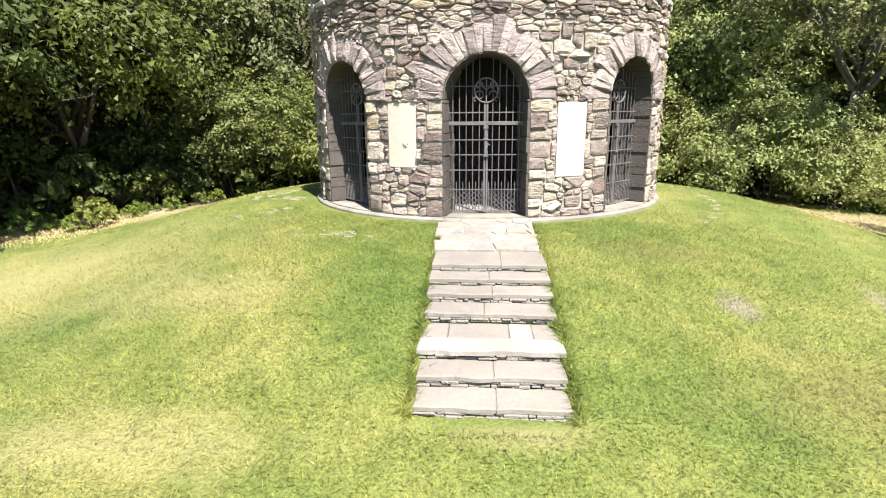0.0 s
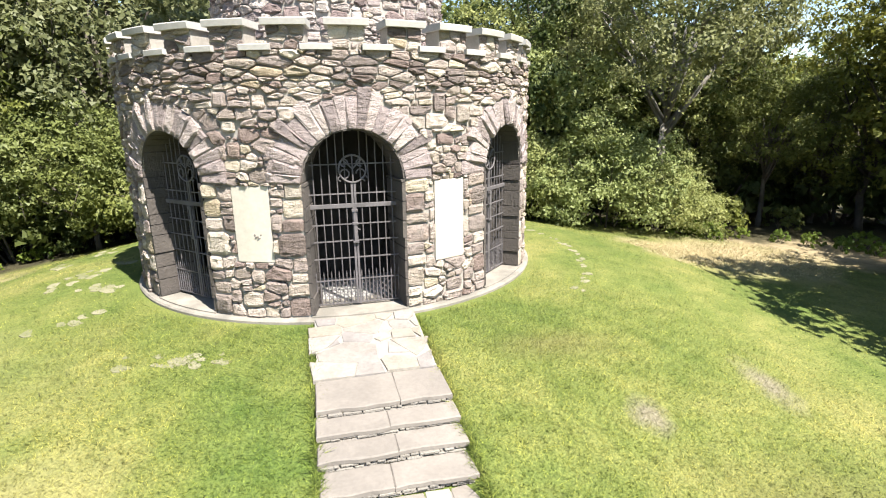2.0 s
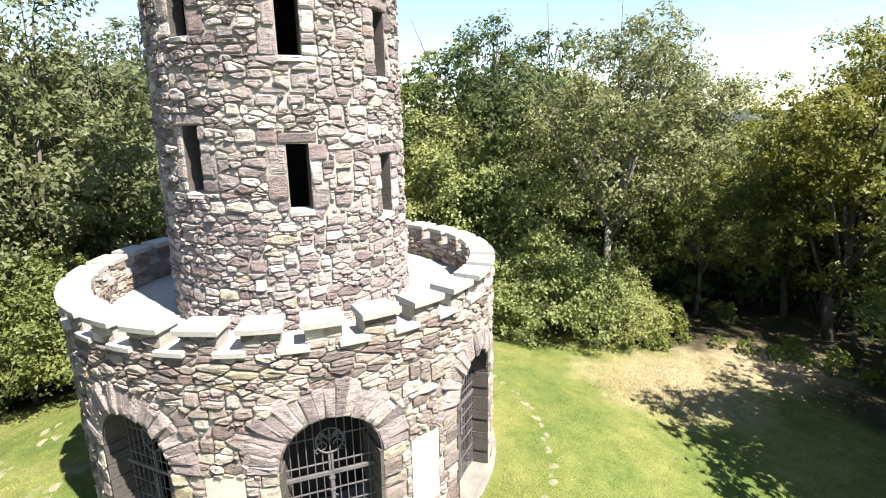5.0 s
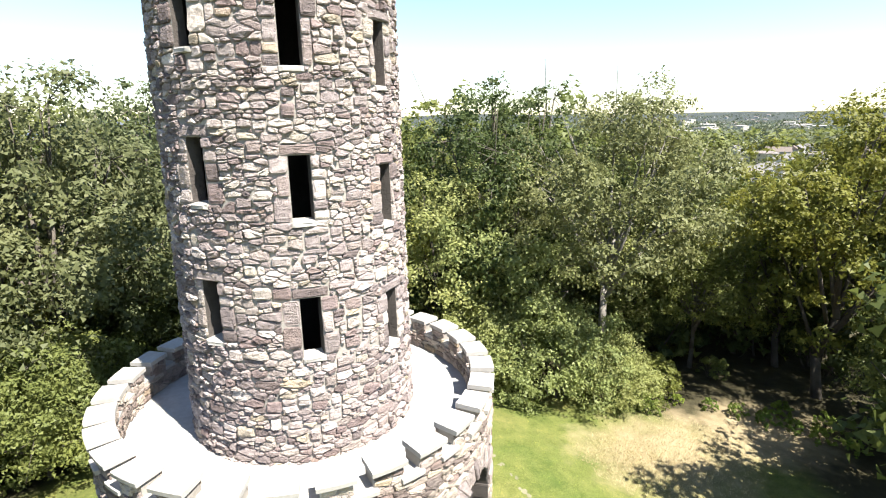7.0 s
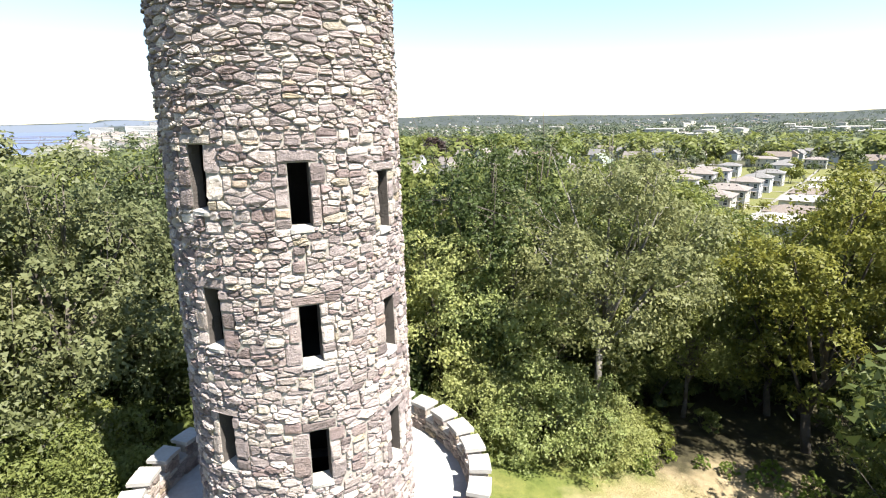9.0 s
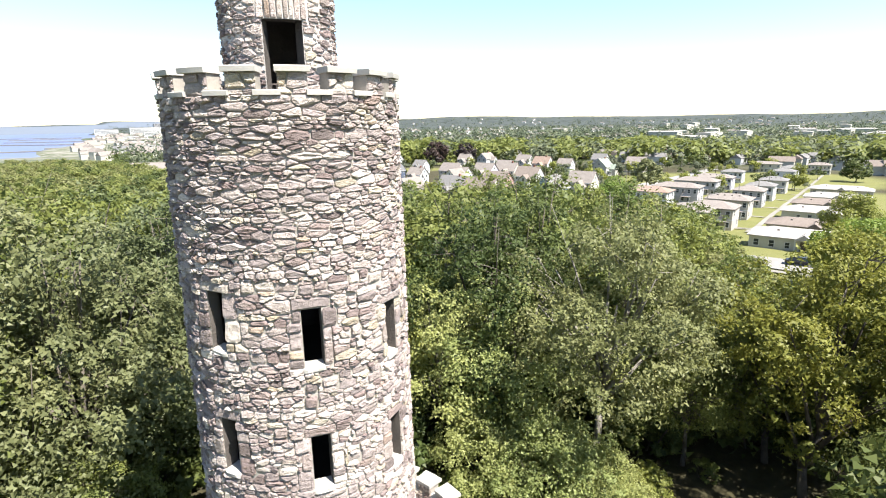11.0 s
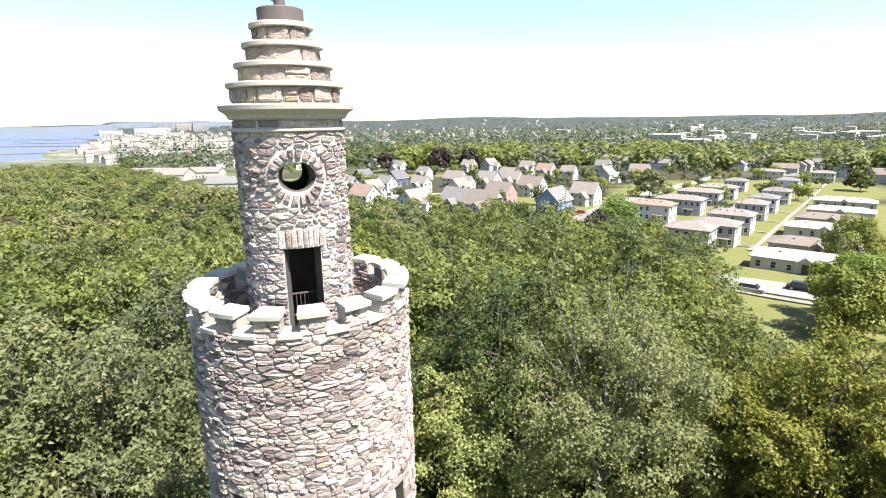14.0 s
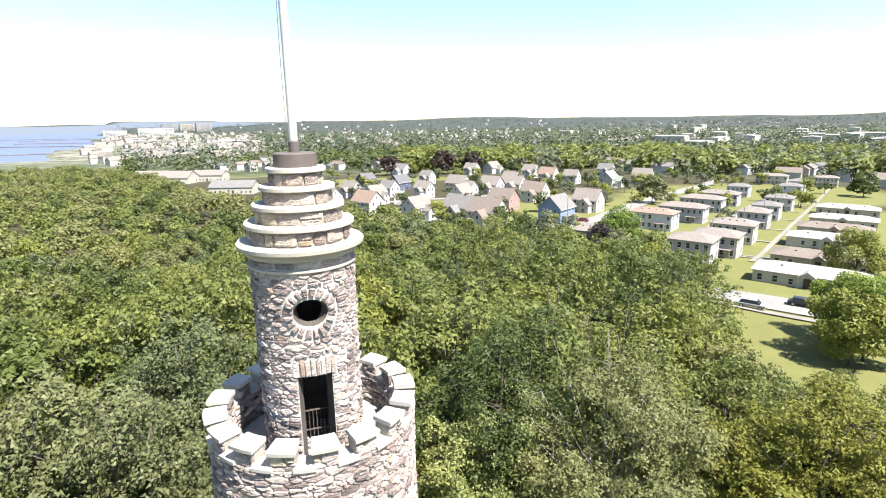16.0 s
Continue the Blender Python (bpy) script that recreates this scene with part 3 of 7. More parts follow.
def radial_stones(cu, cz, r0, r1, a0, a1, n, radius, parent, seed, vary=0.12, name="arch_stone", joint=1.0):
    """Long wedge stones round an arch or a round opening."""
    rng = random.Random(seed)
    edges = [a0 + (a1 - a0) * (i + (rng.uniform(-0.16, 0.16) if 0 < i < n else 0)) / n for i in range(n + 1)]
    for p, q in zip(edges, edges[1:]):
        ro = r1 + rng.uniform(-vary, vary)
        g0, g1 = joint * 0.009 / r0, joint * 0.013 / ro
        poly = [(cu + r0 * math.cos(p + g0), cz + r0 * math.sin(p + g0)), (cu + r0 * math.cos(q - g0), cz + r0 * math.sin(q - g0)),
                (cu + ro * math.cos(q - g1), cz + ro * math.sin(q - g1)), (cu + ro * math.cos(p + g1), cz + ro * math.sin(p + g1))]
        v, f = stone_data(stone_shape(poly, rng, (0.035, 0.09), 0.1), radius)
        data_ob(name, v, f, M_ARCH, parent)


def block_stone(u0, u1, z0, z1, radius, parent, seed, name, mat=None, proud=(0.03, 0.05), cut=0.06):
    rng = random.Random(seed)
    poly = [(u0, z0), (u1, z0), (u1, z1), (u0, z1)]
    v, f = stone_data(stone_shape(poly, rng, proud, cut), radius)
    return data_ob(name, v, f, mat or M_STONE_PIECE, parent)


def big_stones(n, u0, u1, z0, z1, wide, tall, zones, seed):
    """Outlines of single large stones among the rubble; each one joins the zones that the rest keeps clear of."""
    rng, out = random.Random(seed), []
    for _ in range(n * 14):
        if len(out) == n:
            break
        w, h, u, z = rng.uniform(*wide), rng.uniform(*tall), rng.uniform(u0, u1), rng.uniform(z0, z1)
        spots = [(u + i * w / 2, z + j * h / 2) for i in (-1, 0, 1) for j in (-1, 0, 1)]
        if any(math.hypot(zz(*q)[0] - q[0], zz(*q)[1] - q[1]) < 0.07 for zz in zones for q in spots):
            continue
        zones.append(near_rect(u - w / 2, u + w / 2, z - h / 2, z + h / 2))
        out.append([(u + i * (w / 2 - .008) * rng.uniform(.84, 1), z + j * (h / 2 - .008) * rng.uniform(.84, 1)) for i, j in ((-1, -1), (1, -1), (1, 1), (-1, 1))])
    return out


def quoins(u, side, z0, z1, wide, tall, zones, seed):
    """Outlines of squared blocks piled beside an opening whose edge is at u."""
    rng, out, z = random.Random(seed), [], z0
    while z < z1 - 0.05:
        h, w = rng.uniform(*tall), rng.uniform(*wide)
        h = z1 - z if z1 - z - h < 0.1 else h
        a, b = sorted((u + side * 0.004, u + side * w))
        zones.append(near_rect(a, b, z, z + h))
        out.append([(a, z + .007), (b - .006, z + .007 + rng.uniform(0, .015)), (b - .006, z + h - .008), (a, z + h - .008 - rng.uniform(0, .015))])
        z += h
    return out


tower = tagged(new("stone_tower"), "round fieldstone memorial tower with battlements, stepped cap and flagpole", "tower")

# the lower drum
drum_open = [(c - ARCH_HALF, c + ARCH_HALF, flat(-0.1), arch_top(c)) for c in ARCHES]
bm = wall_shell(bmesh.new(), lambda z: R_DRUM, R_DRUM_IN, -0.3, 3.7, drum_open)
drum = part("drum_wall", bm, M_MORTAR, tower, "wide round ground storey of rubble masonry")
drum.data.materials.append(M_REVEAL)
bm = ring(bmesh.new(), [(4.46, -0.6), (4.46, -0.155), (4.43, -0.125), (3.5, -0.12), (3.5, -0.6)], n=120)
part("plinth_kerb", bm, M_KERB, tower, "low pale stone kerb round the foot")
bm = ring(bmesh.new(), [(0.05, -0.5), (3.6, -0.5), (3.6, -0.115), (0.05, -0.115)], n=64)
part("ground_floor", bm, M_TERRACE, tower)
bm = ring(bmesh.new(), [(2.0, 3.45), (3.9, 3.45), (3.9, 3.72), (2.0, 3.72)], n=96)
part("terrace_floor", bm, M_TERRACE, tower, "sunlit concrete terrace behind the battlements")
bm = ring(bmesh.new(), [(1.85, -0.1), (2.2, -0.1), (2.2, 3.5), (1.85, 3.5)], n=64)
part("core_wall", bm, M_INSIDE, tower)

# the shaft; the windows climb with the stair inside
WIN_HALF = 4.55
SHAFT_WINDOWS = [(az, base + lift) for az, lift in ((-45.0, 0.33), (0.0, 0.0), (45.0, -0.27), (90.0, -0.6), (-90.0, 0.66)) for base in (5.90, 8.47, 11.08)]
WIN_H = 1.15
shaft_open = [(az - WIN_HALF, az + WIN_HALF, flat(z), flat(z + WIN_H)) for az, z in SHAFT_WINDOWS]
bm = wall_shell(bmesh.new(), r_shaft, 2.1, 3.4, 16.02, shaft_open, 3.0)
shaft = part("shaft_wall", bm, M_MORTAR, tower, "tall tapering shaft of rubble masonry with slit windows")
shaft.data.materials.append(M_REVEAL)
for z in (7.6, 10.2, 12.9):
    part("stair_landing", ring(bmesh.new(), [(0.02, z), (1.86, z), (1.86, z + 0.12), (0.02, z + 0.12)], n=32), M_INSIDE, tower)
bm = ring(bmesh.new(), [(0.02, 15.1), (2.0, 15.1), (2.0, 15.32), (0.02, 15.32)], n=64)
part("upper_terrace_floor", bm, M_TERRACE, tower)

# the turret
R_TUR, R_TUR_IN = 1.09, 0.78
DOOR_HALF = 19.2


def disc_edge(c, half, zc, r, s):
    return lambda az: zc + s * r * math.sqrt(max(0.0, 1 - min(1.0, abs(az - c) / half) ** 2))


OC_HALF, OC_Z, OC_R = 19.3, 18.84, 0.29
tur_open = [(-DOOR_HALF, DOOR_HALF, flat(15.33), flat(17.42))]
tur_open += [(-OC_HALF, OC_HALF, disc_edge(0, OC_HALF, OC_Z, OC_R, -1), disc_edge(0, OC_HALF, OC_Z, OC_R, 1))]
for c, a0, a1 in ((-180, -180, -180 + OC_HALF), (180, 180 - OC_HALF, 180)):
    tur_open += [(a0, a1, disc_edge(c, OC_HALF, OC_Z, OC_R, -1), disc_edge(c, OC_HALF, OC_Z, OC_R, 1))]
bm = wall_shell(bmesh.new(), lambda z: R_TUR, R_TUR_IN, 15.2, 20.0, tur_open, 3.0)
turret = part("turret_wall", bm, M_MORTAR_PALE, tower, "slender stair turret of rubble masonry")
turret.data.materials.append(M_REVEAL)
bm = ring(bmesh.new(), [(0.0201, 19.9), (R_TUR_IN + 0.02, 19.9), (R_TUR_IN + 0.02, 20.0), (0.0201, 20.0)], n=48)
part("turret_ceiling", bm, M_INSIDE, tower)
ring_prof = [(1.0, 19.70), (1.15, 19.70), (1.165, 19.72), (1.165, 19.76), (1.0, 19.77)]
part("string_course", ring(bmesh.new(), ring_prof, n=72), M_CORNICE, tower, "thin moulded stone ring")
prof = [(0.6, 19.93), (1.14, 19.93), (1.19, 19.96), (1.2, 20.01), (1.24, 20.05), (1.30, 20.09), (1.345, 20.12), (1.355, 20.2), (1.33, 20.225), (0.6, 20.24)]
part("cornice", ring(bmesh.new(), prof, n=80), M_CORNICE, tower, "broad moulded cornice of pale cast stone")
TIERS = [(1.085, 1.165, 20.23, 20.64), (0.91, 0.975, 20.60, 21.02), (0.735, 0.795, 20.98, 21.40), (0.56, 0.625, 21.36, 21.77)]
tiers = []
for i, (rw, rc, z0, z1) in enumerate(TIERS):
    tier = part("cap_tier", ring(bmesh.new(), [(0.1, z0), (rw - 0.03, z0), (rw - 0.03, z1 - 0.08), (0.1, z1 - 0.08)], n=64), M_MORTAR, tower, "round stone step of the cap")
    tiers.append((tier, rw, z0, z1))
    part("tier_coping", ring(bmesh.new(), [(0.1, z1 - 0.1), (rc - 0.02, z1 - 0.1), (rc, z1 - 0.085), (rc, z1 - 0.02), (rc - 0.015, z1), (0.1, z1 + 0.005)], n=72), M_CORNICE, tier, "pale cast stone coping ring")
prof = [(0.02, 21.77), (0.45, 21.77), (0.45, 22.04), (0.43, 22.06), (0.02, 22.07)]
part("metal_cap", ring(bmesh.new(), prof, n=48), M_RUST, tower, "brown weathered iron drum")

# the flagpole
flagpole = tagged(new("flagpole"), "white painted flagpole with halyard on the tower's cap", "flagpole")
part("pole", rod(bmesh.new(), (0, 0, 22.2), (0, 0, 31), 0.09, 0.07, 16), M_POLE, flagpole)
bm = ring(bmesh.new(), [(0.02, 22.05), (0.11, 22.05), (0.11, 22.28), (0.085, 22.32), (0.02, 22.32)], n=20)
part("collar", bm, M_RUST, flagpole, "dark iron collar")
bm = bmesh.new()
prev = None
for i in range(15):
    z = 22.35 + i * 0.6
    p = (-0.115 - 0.02 * math.sin(i * 0.7), -0.03 + 0.03 * math.sin(i * 1.3), z)
    if prev:
        rod(bm, prev, p, 0.008, None, 5)
    prev = p
part("halyard", bm, M_IRON, flagpole, "thin dark slack rope")
bm = bmesh.new()
rod(bm, (-0.13, 0, 22.2), (-0.13, 0, 22.36), 0.025, 0.02, 8)
rod(bm, (-0.13, 0, 22.24), (0, 0, 22.24), 0.018, None, 6)
part("cleat", bm, M_IRON, flagpole)

# battlements: merlon caps and the lower caps between them


def merlons(parent, count, r_out, r_in, z_cren, z_top, half_cap, half_block, cap_t, step_half):
    first = {}
    for i in range(count):
        az = 360 / count * i
        m = Matrix.Rotation(radians(az), 4, "Z")
        specs = (("merlon", [(r_in + .04, z_cren - 0.1), (r_out - 0.05, z_cren - 0.1), (r_out - 0.05, z_top - cap_t), (r_in + .04, z_top - cap_t)], half_block, M_MORTAR),
                 ("merlon_cap", [(r_in, z_top - cap_t), (r_out + 0.06, z_top - cap_t), (r_out + 0.07, z_top - 0.015), (r_out + 0.055, z_top), (r_in + .01, z_top + 0.008), (r_in, z_top - .01)], half_cap, M_CAP))
        for name, prof, half, mat in specs:
            if name not in first:
                first[name] = part(name, ring(bmesh.new(), prof, -half, half, 5), mat, parent)
            else:
                share(first[name], parent, m)
        mid = Matrix.Rotation(radians(az + 180 / count), 4, "Z")
        prof = [(r_in + .02, z_cren - 0.085), (r_out + 0.055, z_cren - 0.085), (r_out + 0.06, z_cren - 0.01), (r_out + 0.05, z_cren), (r_in + .02, z_cren + .005)]
        if "sill_cap" not in first:
            first["sill_cap"] = part("sill_cap", ring(bmesh.new(), prof, -step_half, step_half, 3), M_CAP, parent)
            first["sill_cap"].matrix_local = mid
        else:
            share(first["sill_cap"], parent, mid)


lower_parapet = part("lower_parapet", ring(bmesh.new(), [(3.88, 3.6), (R_DRUM - 0.02, 3.6), (R_DRUM - 0.02, 4.12), (3.88, 4.12)], n=120), M_MORTAR, tower, "battlemented parapet with pale capstones")
merlons(lower_parapet, 30, R_DRUM + 0.04, 3.86, 4.2, 4.56, 4.35, 3.7, 0.10, 3.1)
upper_parapet = part("upper_parapet", ring(bmesh.new(), [(1.92, 15.2), (r_shaft(16) - 0.02, 15.2), (r_shaft(16) - 0.02, 16.03), (1.92, 16.03)], n=96), M_MORTAR, tower, "battlemented parapet with pale capstones")
merlons(upper_parapet, 17, r_shaft(16) + 0.04, 1.90, 16.11, 16.5, 7.0, 6.2, 0.10, 5.4)

# ---- marble tablets and iron gates ----


def tablet(az, half, z0, z1, label):
    t = tagged(new("marble_tablet"), label, "tablet")
    t.matrix_world = Matrix.Rotation(radians(az), 4, "Z")
    bm = ring(bmesh.new(), [(R_DRUM - 0.12, z0), (R_DRUM + 0.03, z0), (R_DRUM + 0.035, z0 + 0.01), (R_DRUM + 0.035, z1 - 0.01), (R_DRUM + 0.03, z1), (R_DRUM - 0.12, z1)], -half, half, 6)
    part("slab", bm, M_MARBLE, t)
    return t


tab_a = tablet(-22.3, 4.15, 0.84, 2.09, "blank white marble tablet set in the rubble, with small stains")
tab_b = tablet(22.3, 4.1, 0.66, 2.07, "blank white marble tablet set in the rubble")
bm = bmesh.new()
for u, z, w in ((1.0, 1.27, .05), (1.4, 1.245, .04), (0.4, 1.3, .02), (1.7, 1.3, .015)):
    p = cp(u - 22.3, R_DRUM + 0.034, z)
    box(bm, p.x - w, p.x + w, p.y - .004, p.y + .004, z - .012, z + .012, None, 0.003)
st = part("stain", bm, M_RUST, tab_a, "small brown stain")
st.matrix_parent_inverse = Matrix.Rotation(radians(22.3), 4, "Z")


def iron_gate(az):
    """Double-leaf gate of round bars under the arch; its pieces in the arch's own directions."""
    g = tagged(new("iron_gate"), "closed double-leaf wrought iron gate with a round crest", "gate", "gates of the tower")
    y, half = -3.92, 0.775

    def top(x):
        return ARCH_SPRING + ARCH_RISE * math.sqrt(max(0, 1 - (x / 0.80) ** 2)) - 0.03

    n = 12
    for i in range(n + 1):
        x = -half + 2 * half * i / n
        if i in (0, n // 2, n):
            continue
        part("bar", rod(bmesh.new(), (x, y, -0.05), (x, y, top(x)), 0.0098, None, 6), M_IRON, g)
    for i in range(n):
        x = -half + 2 * half * (i + 0.5) / n
        b = rod(bmesh.new(), (x, y, -0.05), (x, y, 0.49), 0.009, None, 6)
        rod(b, (x, y, 0.49), (x, y, 0.56), 0.012, 0.001, 6)
        part("short_spike", b, M_IRON, g)
    for z in (-0.04, 0.39, 0.78, 1.08, 1.37, 1.89, 2.38):
        w = half if z < 2.2 else 0.72
        part("cross_rod", boxm(-w, w, y - 0.01, y + 0.01, z - 0.0095, z + 0.0095), M_IRON, g)
    part("lock_rail", boxm(-half, half, y - 0.022, y + 0.022, 1.65, 1.72, None, 0.004), M_IRON, g)
    for x in (-half, half):
        part("hanging_stile", boxm(x - 0.02, x + 0.02, y - 0.02, y + 0.02, -0.06, 2.1, None, 0.003), M_IRON, g)
    for s in (-1, 1):
        part("meeting_stile", boxm(s * 0.024 - 0.018, s * 0.024 + 0.018, y - 0.02, y + 0.02, -0.06, 2.08, None, 0.003), M_IRON, g)
    bolt = boxm(-0.028, 0.028, y - 0.05, y - 0.02, 1.04, 1.65, None, 0.005)
    for z in (1.06, 1.38, 1.6):
        box(bolt, -0.05, 0.05, y - 0.06, y - 0.018, z - 0.02, z + 0.02, None, 0.004)
    rod(bolt, (0.03, y - 0.06, 1.3), (0.08, y - 0.075, 1.27), 0.009, None, 6)
    part("slide_bolt", bolt, M_IRON, g, "long iron slide bolt")
    # lattice along the foot
    lat = bmesh.new()
    for i in range(-4, 19):
        for s in (-1, 1):
            x0, x1 = -half + i * 0.1, -half + i * 0.1 + s * 0.4
            if min(x0, x1) < -half or max(x0, x1) > half:
                continue
            rod(lat, (x0, y + 0.012, -0.03), (x1, y + 0.012, 0.37), 0.006, None, 4)
    part("foot_lattice", lat, M_IRON, g, "diagonal iron lattice")
    # crest: a ring with scrolls
    crest = bmesh.new()
    zc, rc = 2.3, 0.225

    def arc(cx, cz, r, a0, a1, n, rad):
        prev = None
        for i in range(n + 1):
            a = a0 + (a1 - a0) * i / n
            p = (cx + r * math.cos(a), y - 0.02, cz + r * math.sin(a))
            if prev:
                rod(crest, prev, p, rad, None, 6)
            prev = p

    arc(0, zc, rc, 0, 2 * math.pi, 28, 0.016)
    for s in (-1, 1):
        arc(s * 0.13, zc - 0.08, 0.075, -math.pi / 2, math.pi, 9, 0.012)
        arc(s * 0.13, zc + 0.1, 0.06, 0, 1.6 * math.pi, 9, 0.012)
        arc(s * 0.20, zc - 0.16, 0.04, 0, 1.5 * math.pi, 7, 0.010)
        rod(crest, (0, y - 0.02, zc), (s * rc * 0.7, y - 0.02, zc + rc * 0.7), 0.012, None, 6)
    rod(crest, (0, y - 0.02, zc - rc), (0, y - 0.02, zc + rc), 0.014, None, 6)
    part("crest", crest, M_IRON, g, "round iron crest with scrolls")
    g.matrix_world = Matrix.Rotation(radians(az), 4, "Z")
    return g


gate = iron_gate(0.0)
for az in (-45.0, 45.0):
    copy_thing(gate, Matrix.Rotation(radians(az), 4, "Z"))
# sills of the arches
for az in ARCHES:
    s = ring(bmesh.new(), [(3.5, -0.15), (4.36, -0.15), (4.36, -0.1), (3.5, -0.095)], az - ARCH_HALF, az + ARCH_HALF, 8)
    part("threshold", s, M_KERB, tower, "pale stone threshold")
# stones lining the sides and crowns of the arches
for az in ARCHES:
    rng = random.Random(int(az) + 500)
    for side in (-1, 1):
        z = -0.09
        while z < ARCH_SPRING:
            h = min(rng.uniform(0.16, 0.34), ARCH_SPRING - z)
            d = rng.uniform(0.6, 1.3)
            a = az + side * ARCH_HALF
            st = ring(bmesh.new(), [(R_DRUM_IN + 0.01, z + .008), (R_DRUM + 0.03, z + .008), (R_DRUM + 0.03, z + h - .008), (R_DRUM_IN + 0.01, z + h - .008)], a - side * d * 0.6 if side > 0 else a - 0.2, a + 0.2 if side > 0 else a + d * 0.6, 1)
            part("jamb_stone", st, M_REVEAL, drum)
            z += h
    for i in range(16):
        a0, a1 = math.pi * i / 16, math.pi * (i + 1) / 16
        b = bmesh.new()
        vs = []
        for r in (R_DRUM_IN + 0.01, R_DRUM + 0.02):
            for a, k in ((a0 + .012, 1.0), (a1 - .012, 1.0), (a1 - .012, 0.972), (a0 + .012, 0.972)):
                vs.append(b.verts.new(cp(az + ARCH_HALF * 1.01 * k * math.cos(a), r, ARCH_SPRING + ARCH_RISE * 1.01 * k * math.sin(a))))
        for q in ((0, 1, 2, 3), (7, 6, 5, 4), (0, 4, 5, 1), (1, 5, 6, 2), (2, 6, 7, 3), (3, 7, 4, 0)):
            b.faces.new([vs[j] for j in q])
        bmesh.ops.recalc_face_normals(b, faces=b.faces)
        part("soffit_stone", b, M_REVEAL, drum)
# turret door: a low iron gate inside the doorway
grille = tagged(new("door_grille"), "low iron bar gate inside the turret doorway", "gate")
for i in range(7):
    part("bar", rod(bmesh.new(), (0.03 + 0.085 * i, 0, 0.03), (0.03 + 0.085 * i, 0, 1.0), 0.008, None, 6), M_RUST, grille)
for z in (0.05, 0.5, 0.98):
    part("rail", boxm(0, 0.57, -0.01, 0.01, z - 0.014, z + 0.014), M_RUST, grille)
grille.matrix_world = pose(-0.28, -0.5, 15.33)

# ---- stone steps ----
STEP_X = 0.04
M_FLAG = Mat("landing_flagstone", 0.85)
flag_tone = M_FLAG.ramp(M_FLAG.chance(), [(0.0, (0.50, 0.455, 0.385)), (0.3, (0.43, 0.40, 0.375)), (0.6, (0.36, 0.335, 0.33)), (0.8, (0.47, 0.425, 0.36)), (1.0, (0.41, 0.37, 0.32))])
flag_grain = M_FLAG.noise(16, 5, 0.7)
flag_tone = M_FLAG.mix(0.7, flag_tone, M_FLAG.ramp(M_FLAG.noise(2.6, 4), [(0.3, (0.7, 0.68, 0.64)), (0.6, (1.05, 1.04, 1.0))]), "MULTIPLY")
M_FLAG.color(M_FLAG.mix(0.5, M_FLAG.mix(1.0, flag_tone, (0.84, 0.83, 0.82), "MULTIPLY"), M_FLAG.ramp(flag_grain, [(0.3, (0.6, 0.6, 0.58)), (0.6, (1.05, 1.05, 1.05))]), "MULTIPLY")).bump(flag_grain, 0.7, 0.015)
M_FLAG = M_FLAG.m
steps = tagged(new("stone_steps"), "worn flagstone steps with grassy edges climbing the mound", "steps")


def slab(bm_x0, bm_x1, y0, y1, z0, z1, seed, mat, name, parent):
    """A thick flagstone with uneven, broken edges."""
    rng = random.Random(seed)
    nx = max(3, int((bm_x1 - bm_x0) / 0.13))
    outline = [(bm_x0 + (bm_x1 - bm_x0) * i / nx, y0 + rng.uniform(-.012, .016) + 0.012 * math.sin(i * rng.uniform(.6, 1.4))) for i in range(nx + 1)]
    outline += [(bm_x1 + rng.uniform(-.004, .004), (y0 + y1) / 2)]
    outline += [(bm_x1 - (bm_x1 - bm_x0) * i / nx, y1 + rng.uniform(-.015, .015)) for i in range(nx + 1)]
    outline += [(bm_x0 + rng.uniform(-.004, .004), (y0 + y1) / 2)]
    b = bmesh.new()
    lo = [b.verts.new((x, y, z0)) for x, y in outline]
    mid = [b.verts.new((x, y, z1 - 0.014)) for x, y in outline]
    cx, cy = (bm_x0 + bm_x1) / 2, (y0 + y1) / 2
    hi = [b.verts.new((x - math.copysign(.012, x - cx), y - math.copysign(.012, y - cy), z1 + rng.uniform(-.004, .004))) for x, y in outline]
    n = len(outline)
    for a, c in ((lo, mid), (mid, hi)):
        for i in range(n):
            b.faces.new((a[i], a[(i + 1) % n], c[(i + 1) % n], c[i]))
    b.faces.new(hi)
    b.faces.new(lo[::-1])
    return part(name, b, mat, parent)


